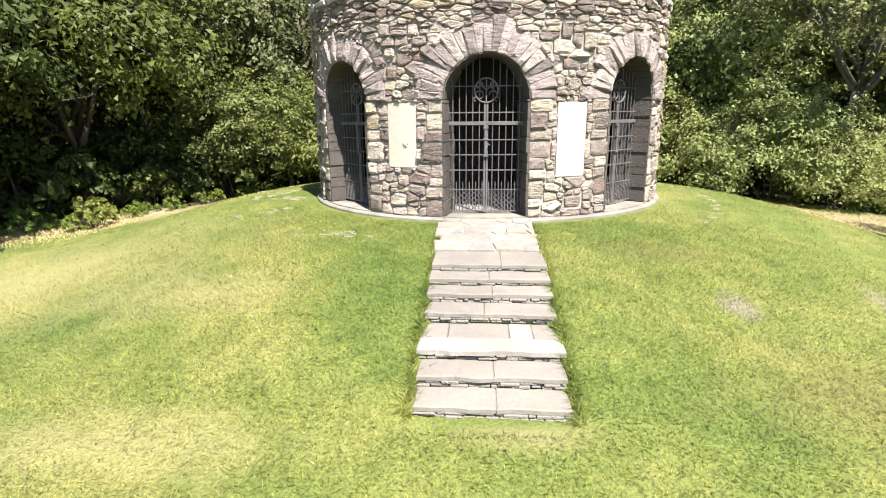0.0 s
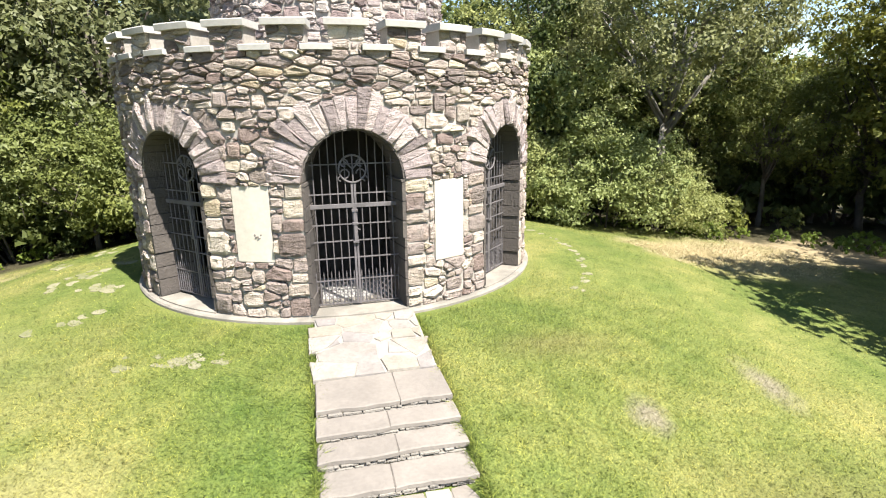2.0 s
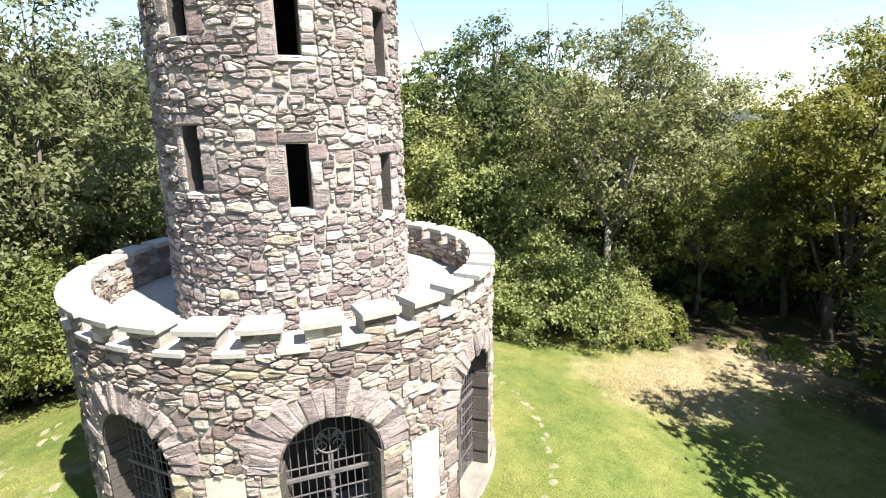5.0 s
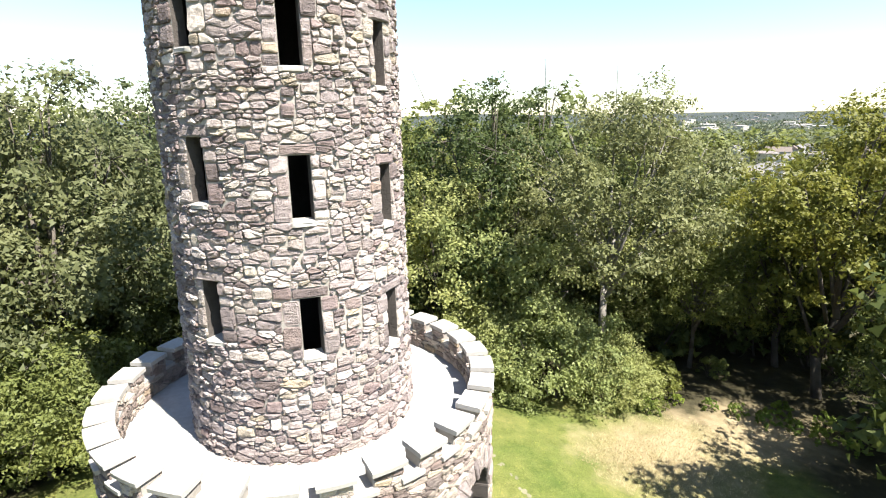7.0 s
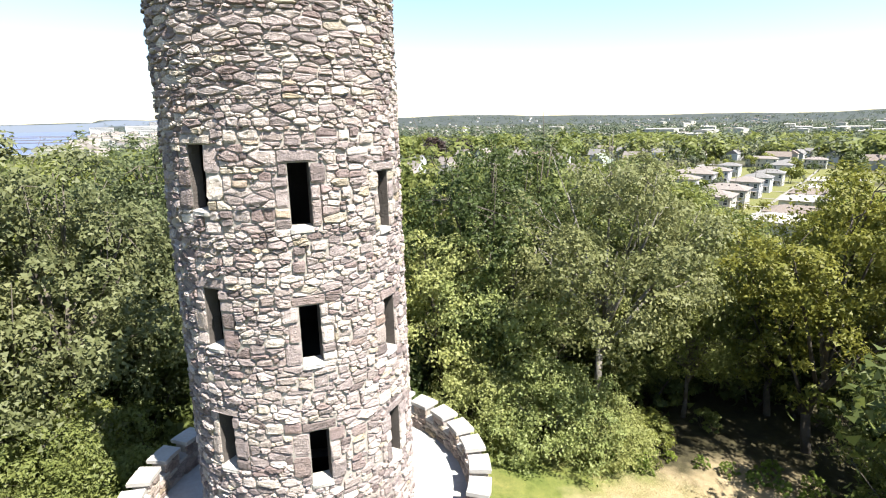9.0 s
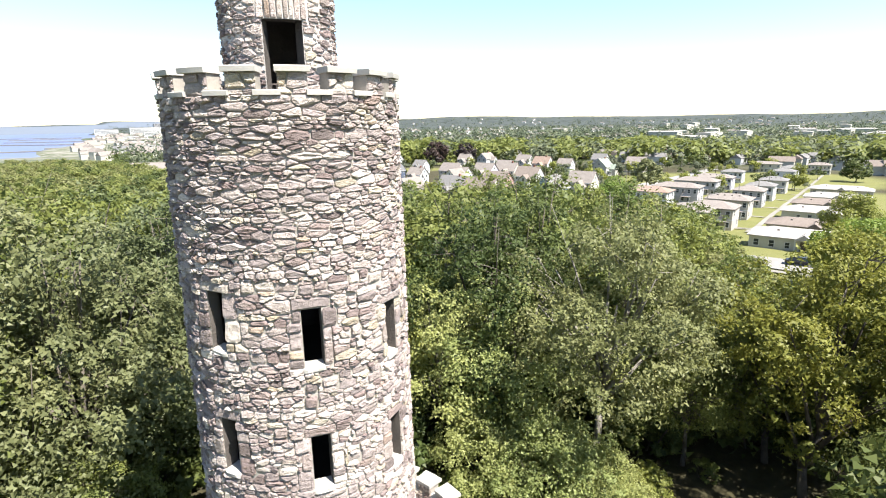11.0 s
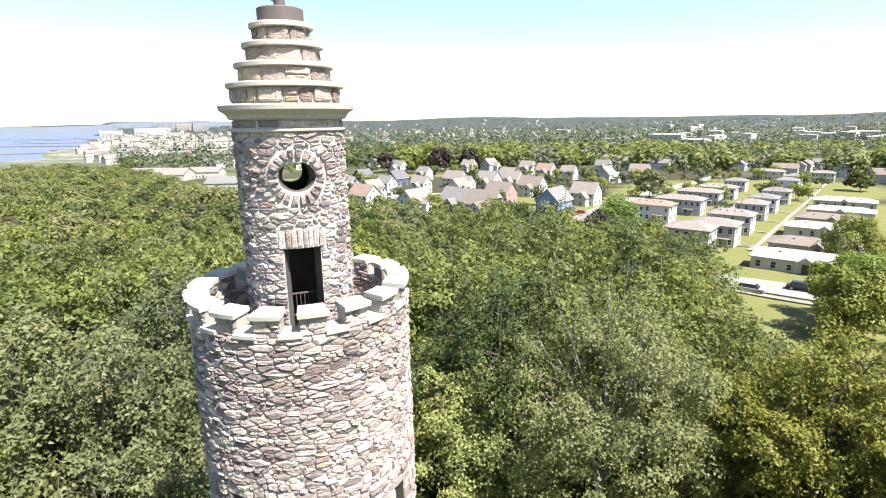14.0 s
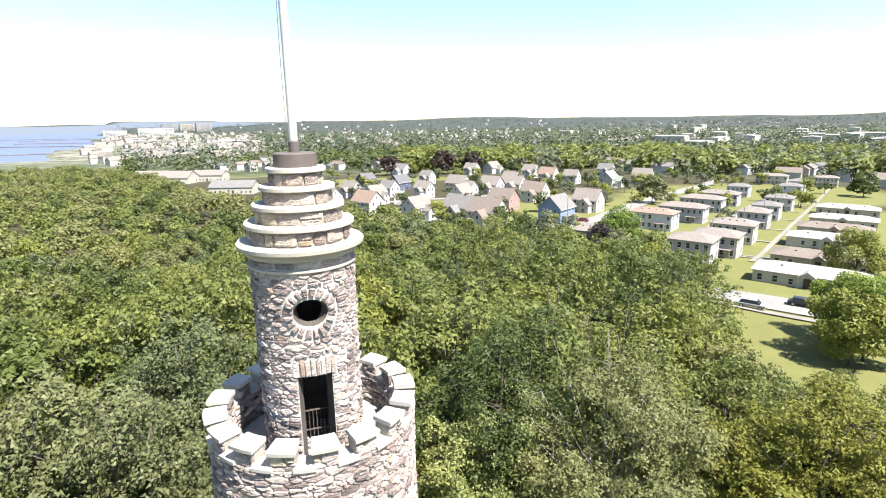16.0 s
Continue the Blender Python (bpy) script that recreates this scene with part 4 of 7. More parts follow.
# front edge (y), tread depth, height of the tread, half width
STEPS = [(-9.70, 0.40, -1.06, 0.82), (-9.27, 0.40, -0.935, 0.83), (-8.86, 0.80, -0.80, 0.85), (-8.08, 0.40, -0.655, 0.86), (-7.66, 0.38, -0.53, 0.87), (-7.30, 0.40, -0.425, 0.87), (-6.94, 0.74, -0.315, 0.86)]
for k, (y, d, z, hw) in enumerate(STEPS):
    step = part("riser", boxm(STEP_X - hw + .02, STEP_X + hw - .02, y + 0.06, y + d + 0.1, z - 0.3, z - 0.055, None, 0.015), M_RISER, steps, "rough broken riser stones")
    rng = random.Random(40 + k)
    cuts = [-hw, rng.uniform(-0.1, 0.25) * hw, hw] if d < 0.7 or k > 4 else [-hw, -hw * 0.62, hw * 0.28, hw * 0.62, hw]
    for i, (a, b) in enumerate(zip(cuts, cuts[1:])):
        if d < 0.7 or k > 4:
            slab(STEP_X + a + .001, STEP_X + b - .001, y, y + d + 0.03, z - 0.06, z, k * 9 + i, M_SLATE, "tread", step)
        else:
            slab(STEP_X + a + .001, STEP_X + b - .001, y + 0.34, y + d + 0.03, z - 0.06, z - 0.002, k * 9 + i, M_SLATE_PALE if i == 2 else M_SLATE, "tread", step)
    if d >= 0.7 and k < 5:
        slab(STEP_X - hw - .02, STEP_X + hw + .02, y - 0.02, y + 0.33, z - 0.07, z, k * 9 + 7, M_SLATE_PALE, "tread", step)
    for low in (0, 1):
        x = -hw
        while x < hw - 0.04:
            w, h, deep = min(rng.uniform(.05, .28), hw - x), rng.uniform(0.02, 0.036), rng.uniform(-0.02, 0.02)
            top = z - 0.062 - low * 0.036 - rng.uniform(0, .006)
            part("riser_stone", boxm(STEP_X + x, STEP_X + x + w - rng.uniform(.003, .02), y + deep, y + 0.09, top - h, top, None, 0.006), M_RISER, step)
            x += w
bed = boxm(STEP_X - 0.83, STEP_X + 0.83, -6.17, -4.44, -0.6, -0.295)
for v in bed.verts:
    if v.co.z > -0.4:
        v.co.z += 0.1 * (v.co.y + 6.2)
landing = part("landing_bed", bed, M_SLATE_PALE, steps)
rng = random.Random(7)
def flag(poly, seed):
    """One irregular paving stone of the sloping landing."""
    rng, b, n = random.Random(seed), bmesh.new(), len(poly)
    mx, my = sum(p[0] for p in poly) / n, sum(p[1] for p in poly) / n
    h = rng.uniform(-.012, .012)
    lo, mid, hi = [], [], []
    for x, y in poly:
        z = -0.275 + 0.1 * (y + 6.2) + h
        lo.append(b.verts.new((STEP_X + x, y, z - 0.08)))
        mid.append(b.verts.new((STEP_X + x, y, z - 0.012)))
        hi.append(b.verts.new((STEP_X + x + (mx - x) * 0.03, y + (my - y) * 0.03, z + rng.uniform(-.003, .003))))
    for p, q in ((lo, mid), (mid, hi)):
        for i in range(n):
            b.faces.new((p[i], p[(i + 1) % n], q[(i + 1) % n], q[i]))
    b.faces.new(hi)
    return part("flagstone", b, M_FLAG, landing)


for i, cell in enumerate(rubble_cells(-0.84, 0.84, -6.18, -4.44, (0.24, 0.5), (0.8, 1.9), [], 17, 0.02, False, 1.1, 0)):
    flag([(min(max(x, -0.86), 0.86) + (rng.uniform(-.1, .08) if abs(x) > 0.8 else rng.uniform(-.012, .012)), y + rng.uniform(-.012, .012)) for x, y in cell], 300 + i)

# ---- trees, bushes and grass ----


def leaf_cloud(rng, centres, radii, total, size, up=0.55, squash=0.8, inner=0.72, front_heavy=0.0, clumps=0, clump=0.42, twigs=None):
    """Corner places of leaves on sprays scattered over lobes; each a small pointed blade."""
    n = clumps or total
    # leaves crowd onto -y, the side that edge trees turn to the camera
    wt = radii ** 2 * (1 - front_heavy * 0.45 * np.clip((centres[:, 1] - centres[:, 1].mean()) / (np.ptp(centres[:, 1]) + 1e-6) * 2, -1, 1))
    k = rng.choice(len(centres), n, p=wt / wt.sum())
    d = rng.normal(size=(n, 3))
    d /= np.linalg.norm(d, axis=1)[:, None]
    flip = (d[:, 1] > 0.15) & (rng.random(n) < front_heavy * 0.75)
    d[flip, 1] *= -1
    r = radii[k] * rng.uniform(inner, 1.06, n) * rng.uniform(0.92, 1.12, n)
    c = centres[k] + d * r[:, None] * np.array([1, 1, squash])
    if clumps:
        # sprays: flat bunches of leaves at the twigs' ends, with gaps between
        if twigs is not None:
            twigs.extend((k[i], c[i]) for i in range(0, clumps, 2))
        n = total
        j = rng.integers(0, clumps, n)
        wide = clump * rng.uniform(0.6, 1.4, clumps)
        off = rng.normal(size=(n, 3)) * wide[j][:, None] * np.array([0.6, 0.6, 0.34])
        off[:, 2] -= 0.35 * (off[:, 0] ** 2 + off[:, 1] ** 2) / clump
        c = c[j] + off
        d = d[j] * 0.6 + off / clump * 0.5
    nrm = d + rng.normal(size=(n, 3)) * 0.55 + np.array([0, 0, up])
    nrm /= np.linalg.norm(nrm, axis=1)[:, None]
    a = np.cross(nrm, rng.normal(size=(n, 3)))
    a /= np.linalg.norm(a, axis=1)[:, None] + 1e-9
    b = np.cross(nrm, a)
    s = size * rng.uniform(0.6, 1.35, n)[:, None]
    v = np.empty((n, 3, 3))
    v[:, 0] = c - a * s * 0.62
    v[:, 1], v[:, 2] = c + a * s * 0.4 + b * s * 0.36, c + a * s * 0.4 - b * s * 0.36
    return v.reshape(-1, 3)


def tree_thing(name, seed, leaf, bark, height, radius, lobes, leaves, size, label, category="tree", base=0.28, group="", lean=0.0, limbs=7, sparse=0.72, trunk_r=None, front_heavy=0.0, limb_from=0.25, clumps=0, clump=0.42):
    """A tapered trunk with limbs and a crown of many small leaves in uneven lobes."""
    rng = np.random.default_rng(seed)
    root = new(name)
    tagged(root, label, category, group)
    tr = trunk_r or height * 0.016 + 0.03
    bm = bmesh.new()
    top = Vector((lean * height * 0.5, 0.1 * lean * height, height * 0.62))
    pts = [Vector((0, 0, -0.5))]
    for i in range(1, 5):
        f = i / 4
        pts.append(Vector((top.x * f + rng.normal() * 0.04 * height * 0.3, top.y * f + rng.normal() * 0.04 * height * 0.3, top.z * f)))
    for i, (a, b) in enumerate(zip(pts, pts[1:])):
        rod(bm, a, b, tr * (1 - 0.2 * i), tr * (1 - 0.2 * (i + 1)), 8)
    centres, radii = [], []
    golden = 2.399
    for i in range(lobes):
        f = (i + 0.5) / lobes
        h = base + (1 - base) * (0.15 + 0.72 * f)
        spread = radius * (0.72 * math.sin(math.pi * min(1, 0.22 + 0.72 * f)) + 0.04) * rng.uniform(0.75, 1.2)
        a = golden * i + rng.uniform(-0.5, 0.5)
        c = np.array([math.cos(a) * spread + top.x * f, math.sin(a) * spread + top.y * f, h * height * rng.uniform(0.93, 1.05)])
        centres.append(c)
        radii.append(radius * rng.uniform(0.22, 0.4))
    order = rng.permutation(lobes)[:limbs]
    for i in order:
        c = Vector(centres[i])
        f = min(0.95, max(limb_from * rng.uniform(0.8, 1.5), (c.z / height) * rng.uniform(0.45, 0.68)))
        j = min(3, int(f * 4))
        start = pts[j].lerp(pts[j + 1], f * 4 - j)
        mid = start.lerp(c, 0.5) + Vector((0, 0, 0.06 * height * rng.uniform(-0.3, 1)))
        rod(bm, start, mid, tr * 0.42, tr * 0.28, 6)
        rod(bm, mid, c, tr * 0.28, tr * 0.1, 5)
        for _ in range(2):
            e = c + Vector(rng.normal(size=3) * radius * 0.2)
            rod(bm, mid.lerp(c, rng.uniform(0.3, 0.9)), e, tr * 0.12, tr * 0.05, 4)
    twigs = []
    v = leaf_cloud(rng, np.array(centres), np.array(radii), leaves, size, inner=sparse, front_heavy=front_heavy, clumps=clumps, clump=clump, twigs=twigs)
    if clumps > 150:
        for i, b in twigs:
            if i in order:
                rod(bm, centres[i], b, tr * 0.1, tr * 0.045, 3)
    part("trunk", bm, bark, root, "", True)
    crown = new("crown", quad_mesh("crown", v, leaf, 3))
    crown.parent = root
    return root


def bush_thing(name, seed, leaf, height, radius, leaves, size, label, lobes=12):
    rng = np.random.default_rng(seed)
    root = new(name)
    tagged(root, label, "bush")
    bm = bmesh.new()
    for i in range(6):
        a = i * 1.05 + rng.uniform(-.3, .3)
        rod(bm, (0.1 * math.cos(a), 0.1 * math.sin(a), -0.4), (radius * 0.55 * math.cos(a), radius * 0.55 * math.sin(a), height * 0.6), 0.04, 0.012, 5)
    part("stem", bm, M_BARK, root)
    centres, radii = [], []
    for i in range(lobes):
        a, f = 2.399 * i, math.sqrt((i + 0.5) / lobes)
        h = height * (0.78 - 0.55 * f * f) * rng.uniform(0.85, 1.15)
        centres.append([math.cos(a) * f * radius * 0.75, math.sin(a) * f * radius * 0.75, max(h, 0.25 * height)])
        radii.append(radius * rng.uniform(0.28, 0.4))
    v = leaf_cloud(rng, np.array(centres), np.array(radii), leaves, size, inner=0.55, clumps=leaves // 45, clump=0.1 * radius)
    v[:, 2] = np.maximum(v[:, 2], -0.1)
    o = new("foliage", quad_mesh("foliage", v, leaf, 3))
    o.parent = root
    return root


def at(x, y, s=1.0, rz=0.0, dz=0.0, tall=1.0):
    return Matrix.LocRotScale((x, y, ground_z(x, y) + dz), Euler((0, 0, radians(rz))), (s, s, s * tall))


# single trees and bushes round the clearing
pale_tree = tree_thing("tree", 5, M_LEAF_GREY, M_BARK_PALE, 12.2, 4.6, 40, 30000, 0.132, "wide tree with pale leaning trunk and thin grey-green crown", lean=0.42, base=0.42, limbs=16, sparse=0.6, trunk_r=0.21, front_heavy=0.6, limb_from=0.5, clumps=300, clump=0.45)
pale_tree.matrix_world = at(13.1, 6.7, 1.09, 25)
yellow_tree = tree_thing("tree", 6, M_LEAF_YELLOW, M_BARK, 12.6, 5.2, 52, 46000, 0.15, "leafy tree turning yellow-green at the wood's edge", base=0.42, front_heavy=0.9, limbs=12, clumps=520, clump=0.42)
yellow_tree.matrix_world = at(22.0, 2.4, 1.0, 58)
big_bush = bush_thing("bush", 7, M_LEAF_BUSH, 4.2, 2.9, 24000, 0.1, "large rounded grey-green shrub at the lawn's edge", 18)
big_bush.matrix_world = at(10.6, 5.8, 1.1, 10)
copy_thing(big_bush, at(12.6, 5.0, 0.72, 130))
copy_thing(big_bush, at(8.6, 8.2, 0.95, 230))
willow = tree_thing("tree", 8, M_LEAF_BUSH, M_BARK, 8.2, 3.2, 26, 20000, 0.12, "slender willow-like tree with fine grey-green foliage", base=0.1, limbs=14, clumps=200, clump=0.4)
willow.matrix_world = at(7.6, 11.5, 1.16, 0)
copy_thing(willow, at(10.4, 9.8, 1.05, 100))
copy_thing(willow, at(16.2, 9.8, 0.95, 150))
copy_thing(willow, at(12.6, 11.4, 1.1, 310))
copy_thing(willow, at(5.0, 14.5, 1.0, 200))
light_bush = tree_thing("tree", 9, M_LEAF_LIGHT, M_BARK, 4.9, 2.7, 26, 18000, 0.115, "small light-green tree at the lawn's edge", base=0.2, limbs=14, front_heavy=0.8, clumps=200, clump=0.34)
light_bush.matrix_world = at(-8.8, 8.4, 1.12, 20)
for x, y, s, rz in ((-11.2, 7.2, 0.95, 140), (-9.2, 11.2, 0.9, 300), (-12.2, 9.0, 1.1, 80), (-7.9, 7.0, 0.88, 100), (-6.9, 8.3, 0.85, 330), (-10.2, 9.6, 1.15, 210)):
    copy_thing(light_bush, at(x, y, s, rz))

NEAR_KINDS = ((M_LEAF, M_BARK, 4.3, 0.16, "broad green oak in the wood round the mound"), (M_LEAF_DARK, M_BARK, 3.9, 0.12, "dense deep-green tree in the wood round the mound"),
              (M_LEAF_GREY, M_BARK_OAK, 4.1, 0.2, "grey-green tree with thin limbs in the wood"), (M_LEAF, M_BARK_OAK, 3.8, 0.14, "green oak with thin grey limbs in the wood"))
EDGE = [tree_thing("tree", 20 + i, leaf, bark, 11.5, r, 42, 18500, 0.147, label, base=b, limbs=20, front_heavy=0.9, clumps=230, clump=0.46, limb_from=max(0.25, b + 0.1)) for i, (leaf, bark, r, b, label) in enumerate(NEAR_KINDS + (
    (M_LEAF_DARK, M_BARK, 4.0, 0.42, "tall tree with a high dark crown at the wood's edge"), (M_LEAF, M_BARK_OAK, 3.9, 0.4, "tall oak with a high crown at the wood's edge")))]
NEAR = [tree_thing("tree", 30 + i, leaf, bark, 11.5, r, 20, 7200, 0.245, label, base=b, clumps=260, clump=0.42) for i, (leaf, bark, r, b, label) in enumerate(NEAR_KINDS)]
MIDDLE = [tree_thing("tree", 40 + i, leaf, M_BARK, 11.5, 4.6, 15, 2700, 0.52, label, base=0.22, limbs=4, sparse=0.84) for i, (leaf, label) in enumerate((
    (M_LEAF, "green oak crown in the wide wood"), (M_LEAF_GREY, "grey-green crown in the wide wood"), (M_LEAF_DARK, "deep-green crown in the wide wood")))]
UNDER = [bush_thing("bush", 80 + i, leaf, 2.0, 1.5, 1900, 0.185, label, 10) for i, (leaf, label) in enumerate((
    (M_LEAF_FRESH, "bright green undergrowth at the lawn's edge"), (M_LEAF_DARK, "dark undergrowth under the trees"), (M_LEAF, "green undergrowth at the wood's edge")))]
used = set()


def plant(kinds, k, m):
    ob = kinds[k]
    if ob.name in used:
        return copy_thing(ob, m)
    used.add(ob.name)
    ob.matrix_world = m
    return ob


# how far the wood reaches, by direction seen from over the steps
WOOD_AZ = [-180, -60, -48, -25, -16, -10, -5.6, -1.6, 11, 18, 26, 32.5, 35, 38.7, 43.7, 47, 50, 52, 57, 66, 90, 140, 180]
WOOD_D = [0, 0, 60, 610, 590, 430, 285, 225, 168, 132, 138, 116, 104, 136, 114, 72, 42, 36, 34, 32, 30, 0, 0]
WOOD_EYE = (-0.8, -11.8)
CLEAR = (1.5, -4.5)
rng = random.Random(77)
FIXED = [(18.4, 5.5, 4.4), (14.8, 6.8, 4.0), (21.0, 1.7, 3.4), (10.6, 5.6, 4.0), (8.6, 8.2, 3.0), (12.6, 4.7, 3), (7.6, 11.5, 2.6), (10.4, 9.8, 2.6), (5, 14.5, 2.6), (-4, 10.5, 5.2), (-9.6, 8.2, 2.5), (8.2, 19, 3), (11.4, 17.4, 3), (14.2, 14.2, 3), (-10.8, 12, 3), (-8.4, 16.6, 3), (-14, 8, 3), (-5.4, 19.4, 3)]
far_wood, grid, counts = [], {}, [0, 0, 0]


def free(x, y, gap):
    i, j = int(x // 8), int(y // 8)
    return all((x - a) ** 2 + (y - b) ** 2 > gap * gap for di in (-1, 0, 1) for dj in (-1, 0, 1) for a, b in grid.get((i + di, j + dj), ()))


for _ in range(24000):
    az = radians(rng.uniform(-55, 70))
    d = 600 * math.sqrt(rng.random()) if rng.random() < 0.6 else rng.uniform(14, 130)
    x, y = WOOD_EYE[0] + d * math.sin(az), WOOD_EYE[1] + d * math.cos(az)
    if d > np.interp(math.degrees(az), WOOD_AZ, WOOD_D) - 4:
        continue
    rc = math.hypot(x - CLEAR[0], y - CLEAR[1])
    if rc < 16.5 or any(math.hypot(x - a, y - b) < c for a, b, c in FIXED):
        continue
    if math.degrees(az) < -23 and d > 90 or (x > 11 and y < 4 and x < 20):
        continue
    far_away = math.hypot(x, y)
    gap = 4.6 if far_away < 60 else 6.0 if far_away < 140 else 7.6
    if not free(x, y, gap):
        continue
    grid.setdefault((int(x // 8), int(y // 8)), []).append((x, y))
    s = rng.uniform(0.86, 1.16) if d > 32 else rng.uniform(0.88, 1.06)
    # sizes by side and bearing, set to fit the treeline from the camera's view
    s *= 1.22 if x < -4 and far_away < 45 else float(np.interp(math.degrees(az), (33, 38, 42), (1.03, 0.97, 0.92))) if x > 2 else 1.0
    level = 0 if far_away < (80 if x > 22 else 52) else 1 if far_away < 135 else 2
    counts[level] += 1
    kinds = EDGE if d < 29 else (NEAR, MIDDLE)[level] if level < 2 else None
    if level == 2:
        far_wood.append((x, y, s))
        continue
    # darker leaf colours at the far left stand in for shade on that side
    k = rng.choice((1, 1, 4, 0) if kinds is EDGE and math.degrees(az) < -27 else (2, 1, 2, 4) if kinds is EDGE and x < -3 else (0, 1, 2, 3, 4, 5, 4, 5) if kinds is EDGE else (0, 0, 1, 2, 3) if level == 0 else (0, 0, 1, 1, 2))
    turn = math.degrees(math.atan2(x - WOOD_EYE[0], -(y - WOOD_EYE[1]))) + 180 + rng.uniform(-30, 30) if kinds is EDGE else rng.uniform(0, 360)
    plant(kinds, k, at(x, y, s, turn, 0, rng.uniform(0.9, 1.04)))
for k, (leaf, tone) in enumerate(((M_LEAF, "green"), (M_LEAF_GREY, "grey-green"), (M_LEAF_DARK, "deep green"))):
    clouds, lr = [], np.random.default_rng(90 + k)
    for i, (x, y, s) in enumerate(far_wood):
        if (i * 7 + i // 5) % 3 != k:
            continue
        z = ground_z(x, y)
        c = np.array([[x + lr.normal() * 2.0, y + lr.normal() * 2.0, z + s * lr.uniform(6.0, 9.6)] for _ in range(9)])
        clouds.append(leaf_cloud(lr, c, lr.uniform(1.3, 2.3, 9) * s, 560, 0.95, up=0.8))
    tagged(new("wood_canopy", quad_mesh("wood_canopy", np.concatenate(clouds), leaf, 3)), "unbroken " + tone + " canopy of the wood sloping to the bay", "woods", kind="stuff")
# trees beside the lawn that shade its far side
for x, y, s, k in ((18.6, -11.4, 0.95, 1), (21.6, -8.4, 1.0, 1), (19.2, -13.0, 1.0, 3), (23.5, -9.6, 1.1, 0), (16.9, -7.0, 0.9, 1), (26.5, 6.5, 0.75, 5), (24, 12.5, 0.75, 4), (29, 11.5, 0.72, 5), (31.5, 4, 0.75, 4), (27, 1, 0.85, 5), (15.3, -7.8, 1.06, 1), (17.0, -9.4, 0.95, 1), (14.4, -9.2, 0.8, 1), (15.4, -10.4, 0.85, 4), (18.8, 11.2, 0.92, 5), (22.6, 7.4, 0.72, 3), (25.6, 4.4, 0.9, 4), (18.8, 6.6, 0.82, 5), (16.6, 9.0, 0.86, 3), (8.2, 19, 1.05, 0), (11.4, 17.4, 1.03, 3), (14.2, 14.2, 1.0, 1)):
    out_of_sight = y < -6 or (x < -15 and y < -2)
    plant(NEAR if out_of_sight else EDGE, k % 4 if out_of_sight else k, at(x, y, s, math.degrees(math.atan2(x - WOOD_EYE[0], -(y - WOOD_EYE[1]))) + 180 + rng.uniform(-30, 30)))
for x, y, s, k in ((-17.5, -8.5, 1.0, 4), (-19, -3.5, 1.05, 5), (-16.2, 0.5, 0.95, 4), (-20, 3.5, 1.1, 1), (-16, 4.2, 1.0, 1), (-8.2, 11.4, 1.19, 2), (-10.8, 12.6, 1.27, 2), (-8.4, 16.6, 1.27, 0), (-14, 8, 1.18, 1), (-5.4, 19.4, 1.24, 2), (-15.8, -4.6, 1.0, 4), (-16.4, -1.0, 1.0, 1), (-15.6, -7.2, 1.05, 4), (16.4, -8.9, 0.95, 0), (18.4, 14.8, 1.05, 3), (20.4, 10.4, 0.98, 0), (-16.5, -3.0, 0.5, 3)):
    out_of_sight = y < -6 or (x < -15 and y < -2)
    plant(NEAR if out_of_sight else EDGE, k % 4 if out_of_sight else k, at(x, y, s, math.degrees(math.atan2(x - WOOD_EYE[0], -(y - WOOD_EYE[1]))) + 180 + rng.uniform(-30, 30)))
for x, y, s, k in ((35, 15, 0.62, 0), (37.5, 12, 0.6, 1), (40.5, 14.5, 0.58, 0), (33.5, 18.5, 0.62, 3), (38, 18, 0.56, 1), (42, 10, 0.6, 3), (44, 16, 0.54, 0)):
    plant(NEAR, k, at(x, y, s, rng.uniform(0, 360)))
for ob in EDGE + NEAR + MIDDLE:
    # kinds that found no place are not kept
    if ob.name not in used:
        for o in list(ob.children) + [ob]:
            bpy.data.objects.remove(o)
# undergrowth round the clearing
for i in range(64):
    a = radians(-75 + 160 * (i + rng.random() * 0.8) / 64)
    r = rng.uniform(13.9, 16.0)
    x, y = CLEAR[0] + r * math.sin(a), CLEAR[1] + r * math.cos(a)
    if 8 < x < 19 and -5 < y < 3.2 or -8.5 < x < 0 and y > 4:
        continue
    plant(UNDER, rng.choice((0, 0, 2)), at(x, y, rng.uniform(0.3, 0.6) if x < 0 else rng.uniform(0.4, 0.8), rng.uniform(0, 360)))
for i in range(90):
    a = radians(-70 + 158 * (i + rng.random() * 0.8) / 90)
    r = rng.uniform(16.2, 23)
    x, y = CLEAR[0] + r * math.sin(a), CLEAR[1] + r * math.cos(a)
    if 12 < x < 20.8 and -7 < y < 4.4:
        continue
    plant(UNDER, rng.choice((1, 2, 2)), at(x, y, rng.uniform(0.9, 1.9), rng.uniform(0, 360)))
for x, y, s in ((24, 7, 1.5), (26, 9, 1.6), (28, 6, 1.7), (22, 10, 1.5), (25, 4.5, 1.4), (29.5, 9.5, 1.8), (19.5, 8.5, 1.2), (30, 3, 1.6), (27, 12, 1.8)):
    plant(UNDER, 1, at(x, y, s, rng.uniform(0, 360)))
for x, y, s in ((13.6, 3.9, 0.55), (14.4, 4.1, 0.5), (15.2, 3.7, 0.4), (16.2, 2.9, 0.45), (16.9, 2.2, 0.5), (17.4, 1.3, 0.55), (18, 0.6, 0.5), (18.4, -0.2, 0.55), (19, -1.1, 0.5), (18.6, 1.6, 0.65), (13.2, 4.6, 0.8), (19.6, 0.4, 0.6)):
    plant(UNDER, 0, at(x, y, s * 1.3, rng.uniform(0, 360)))

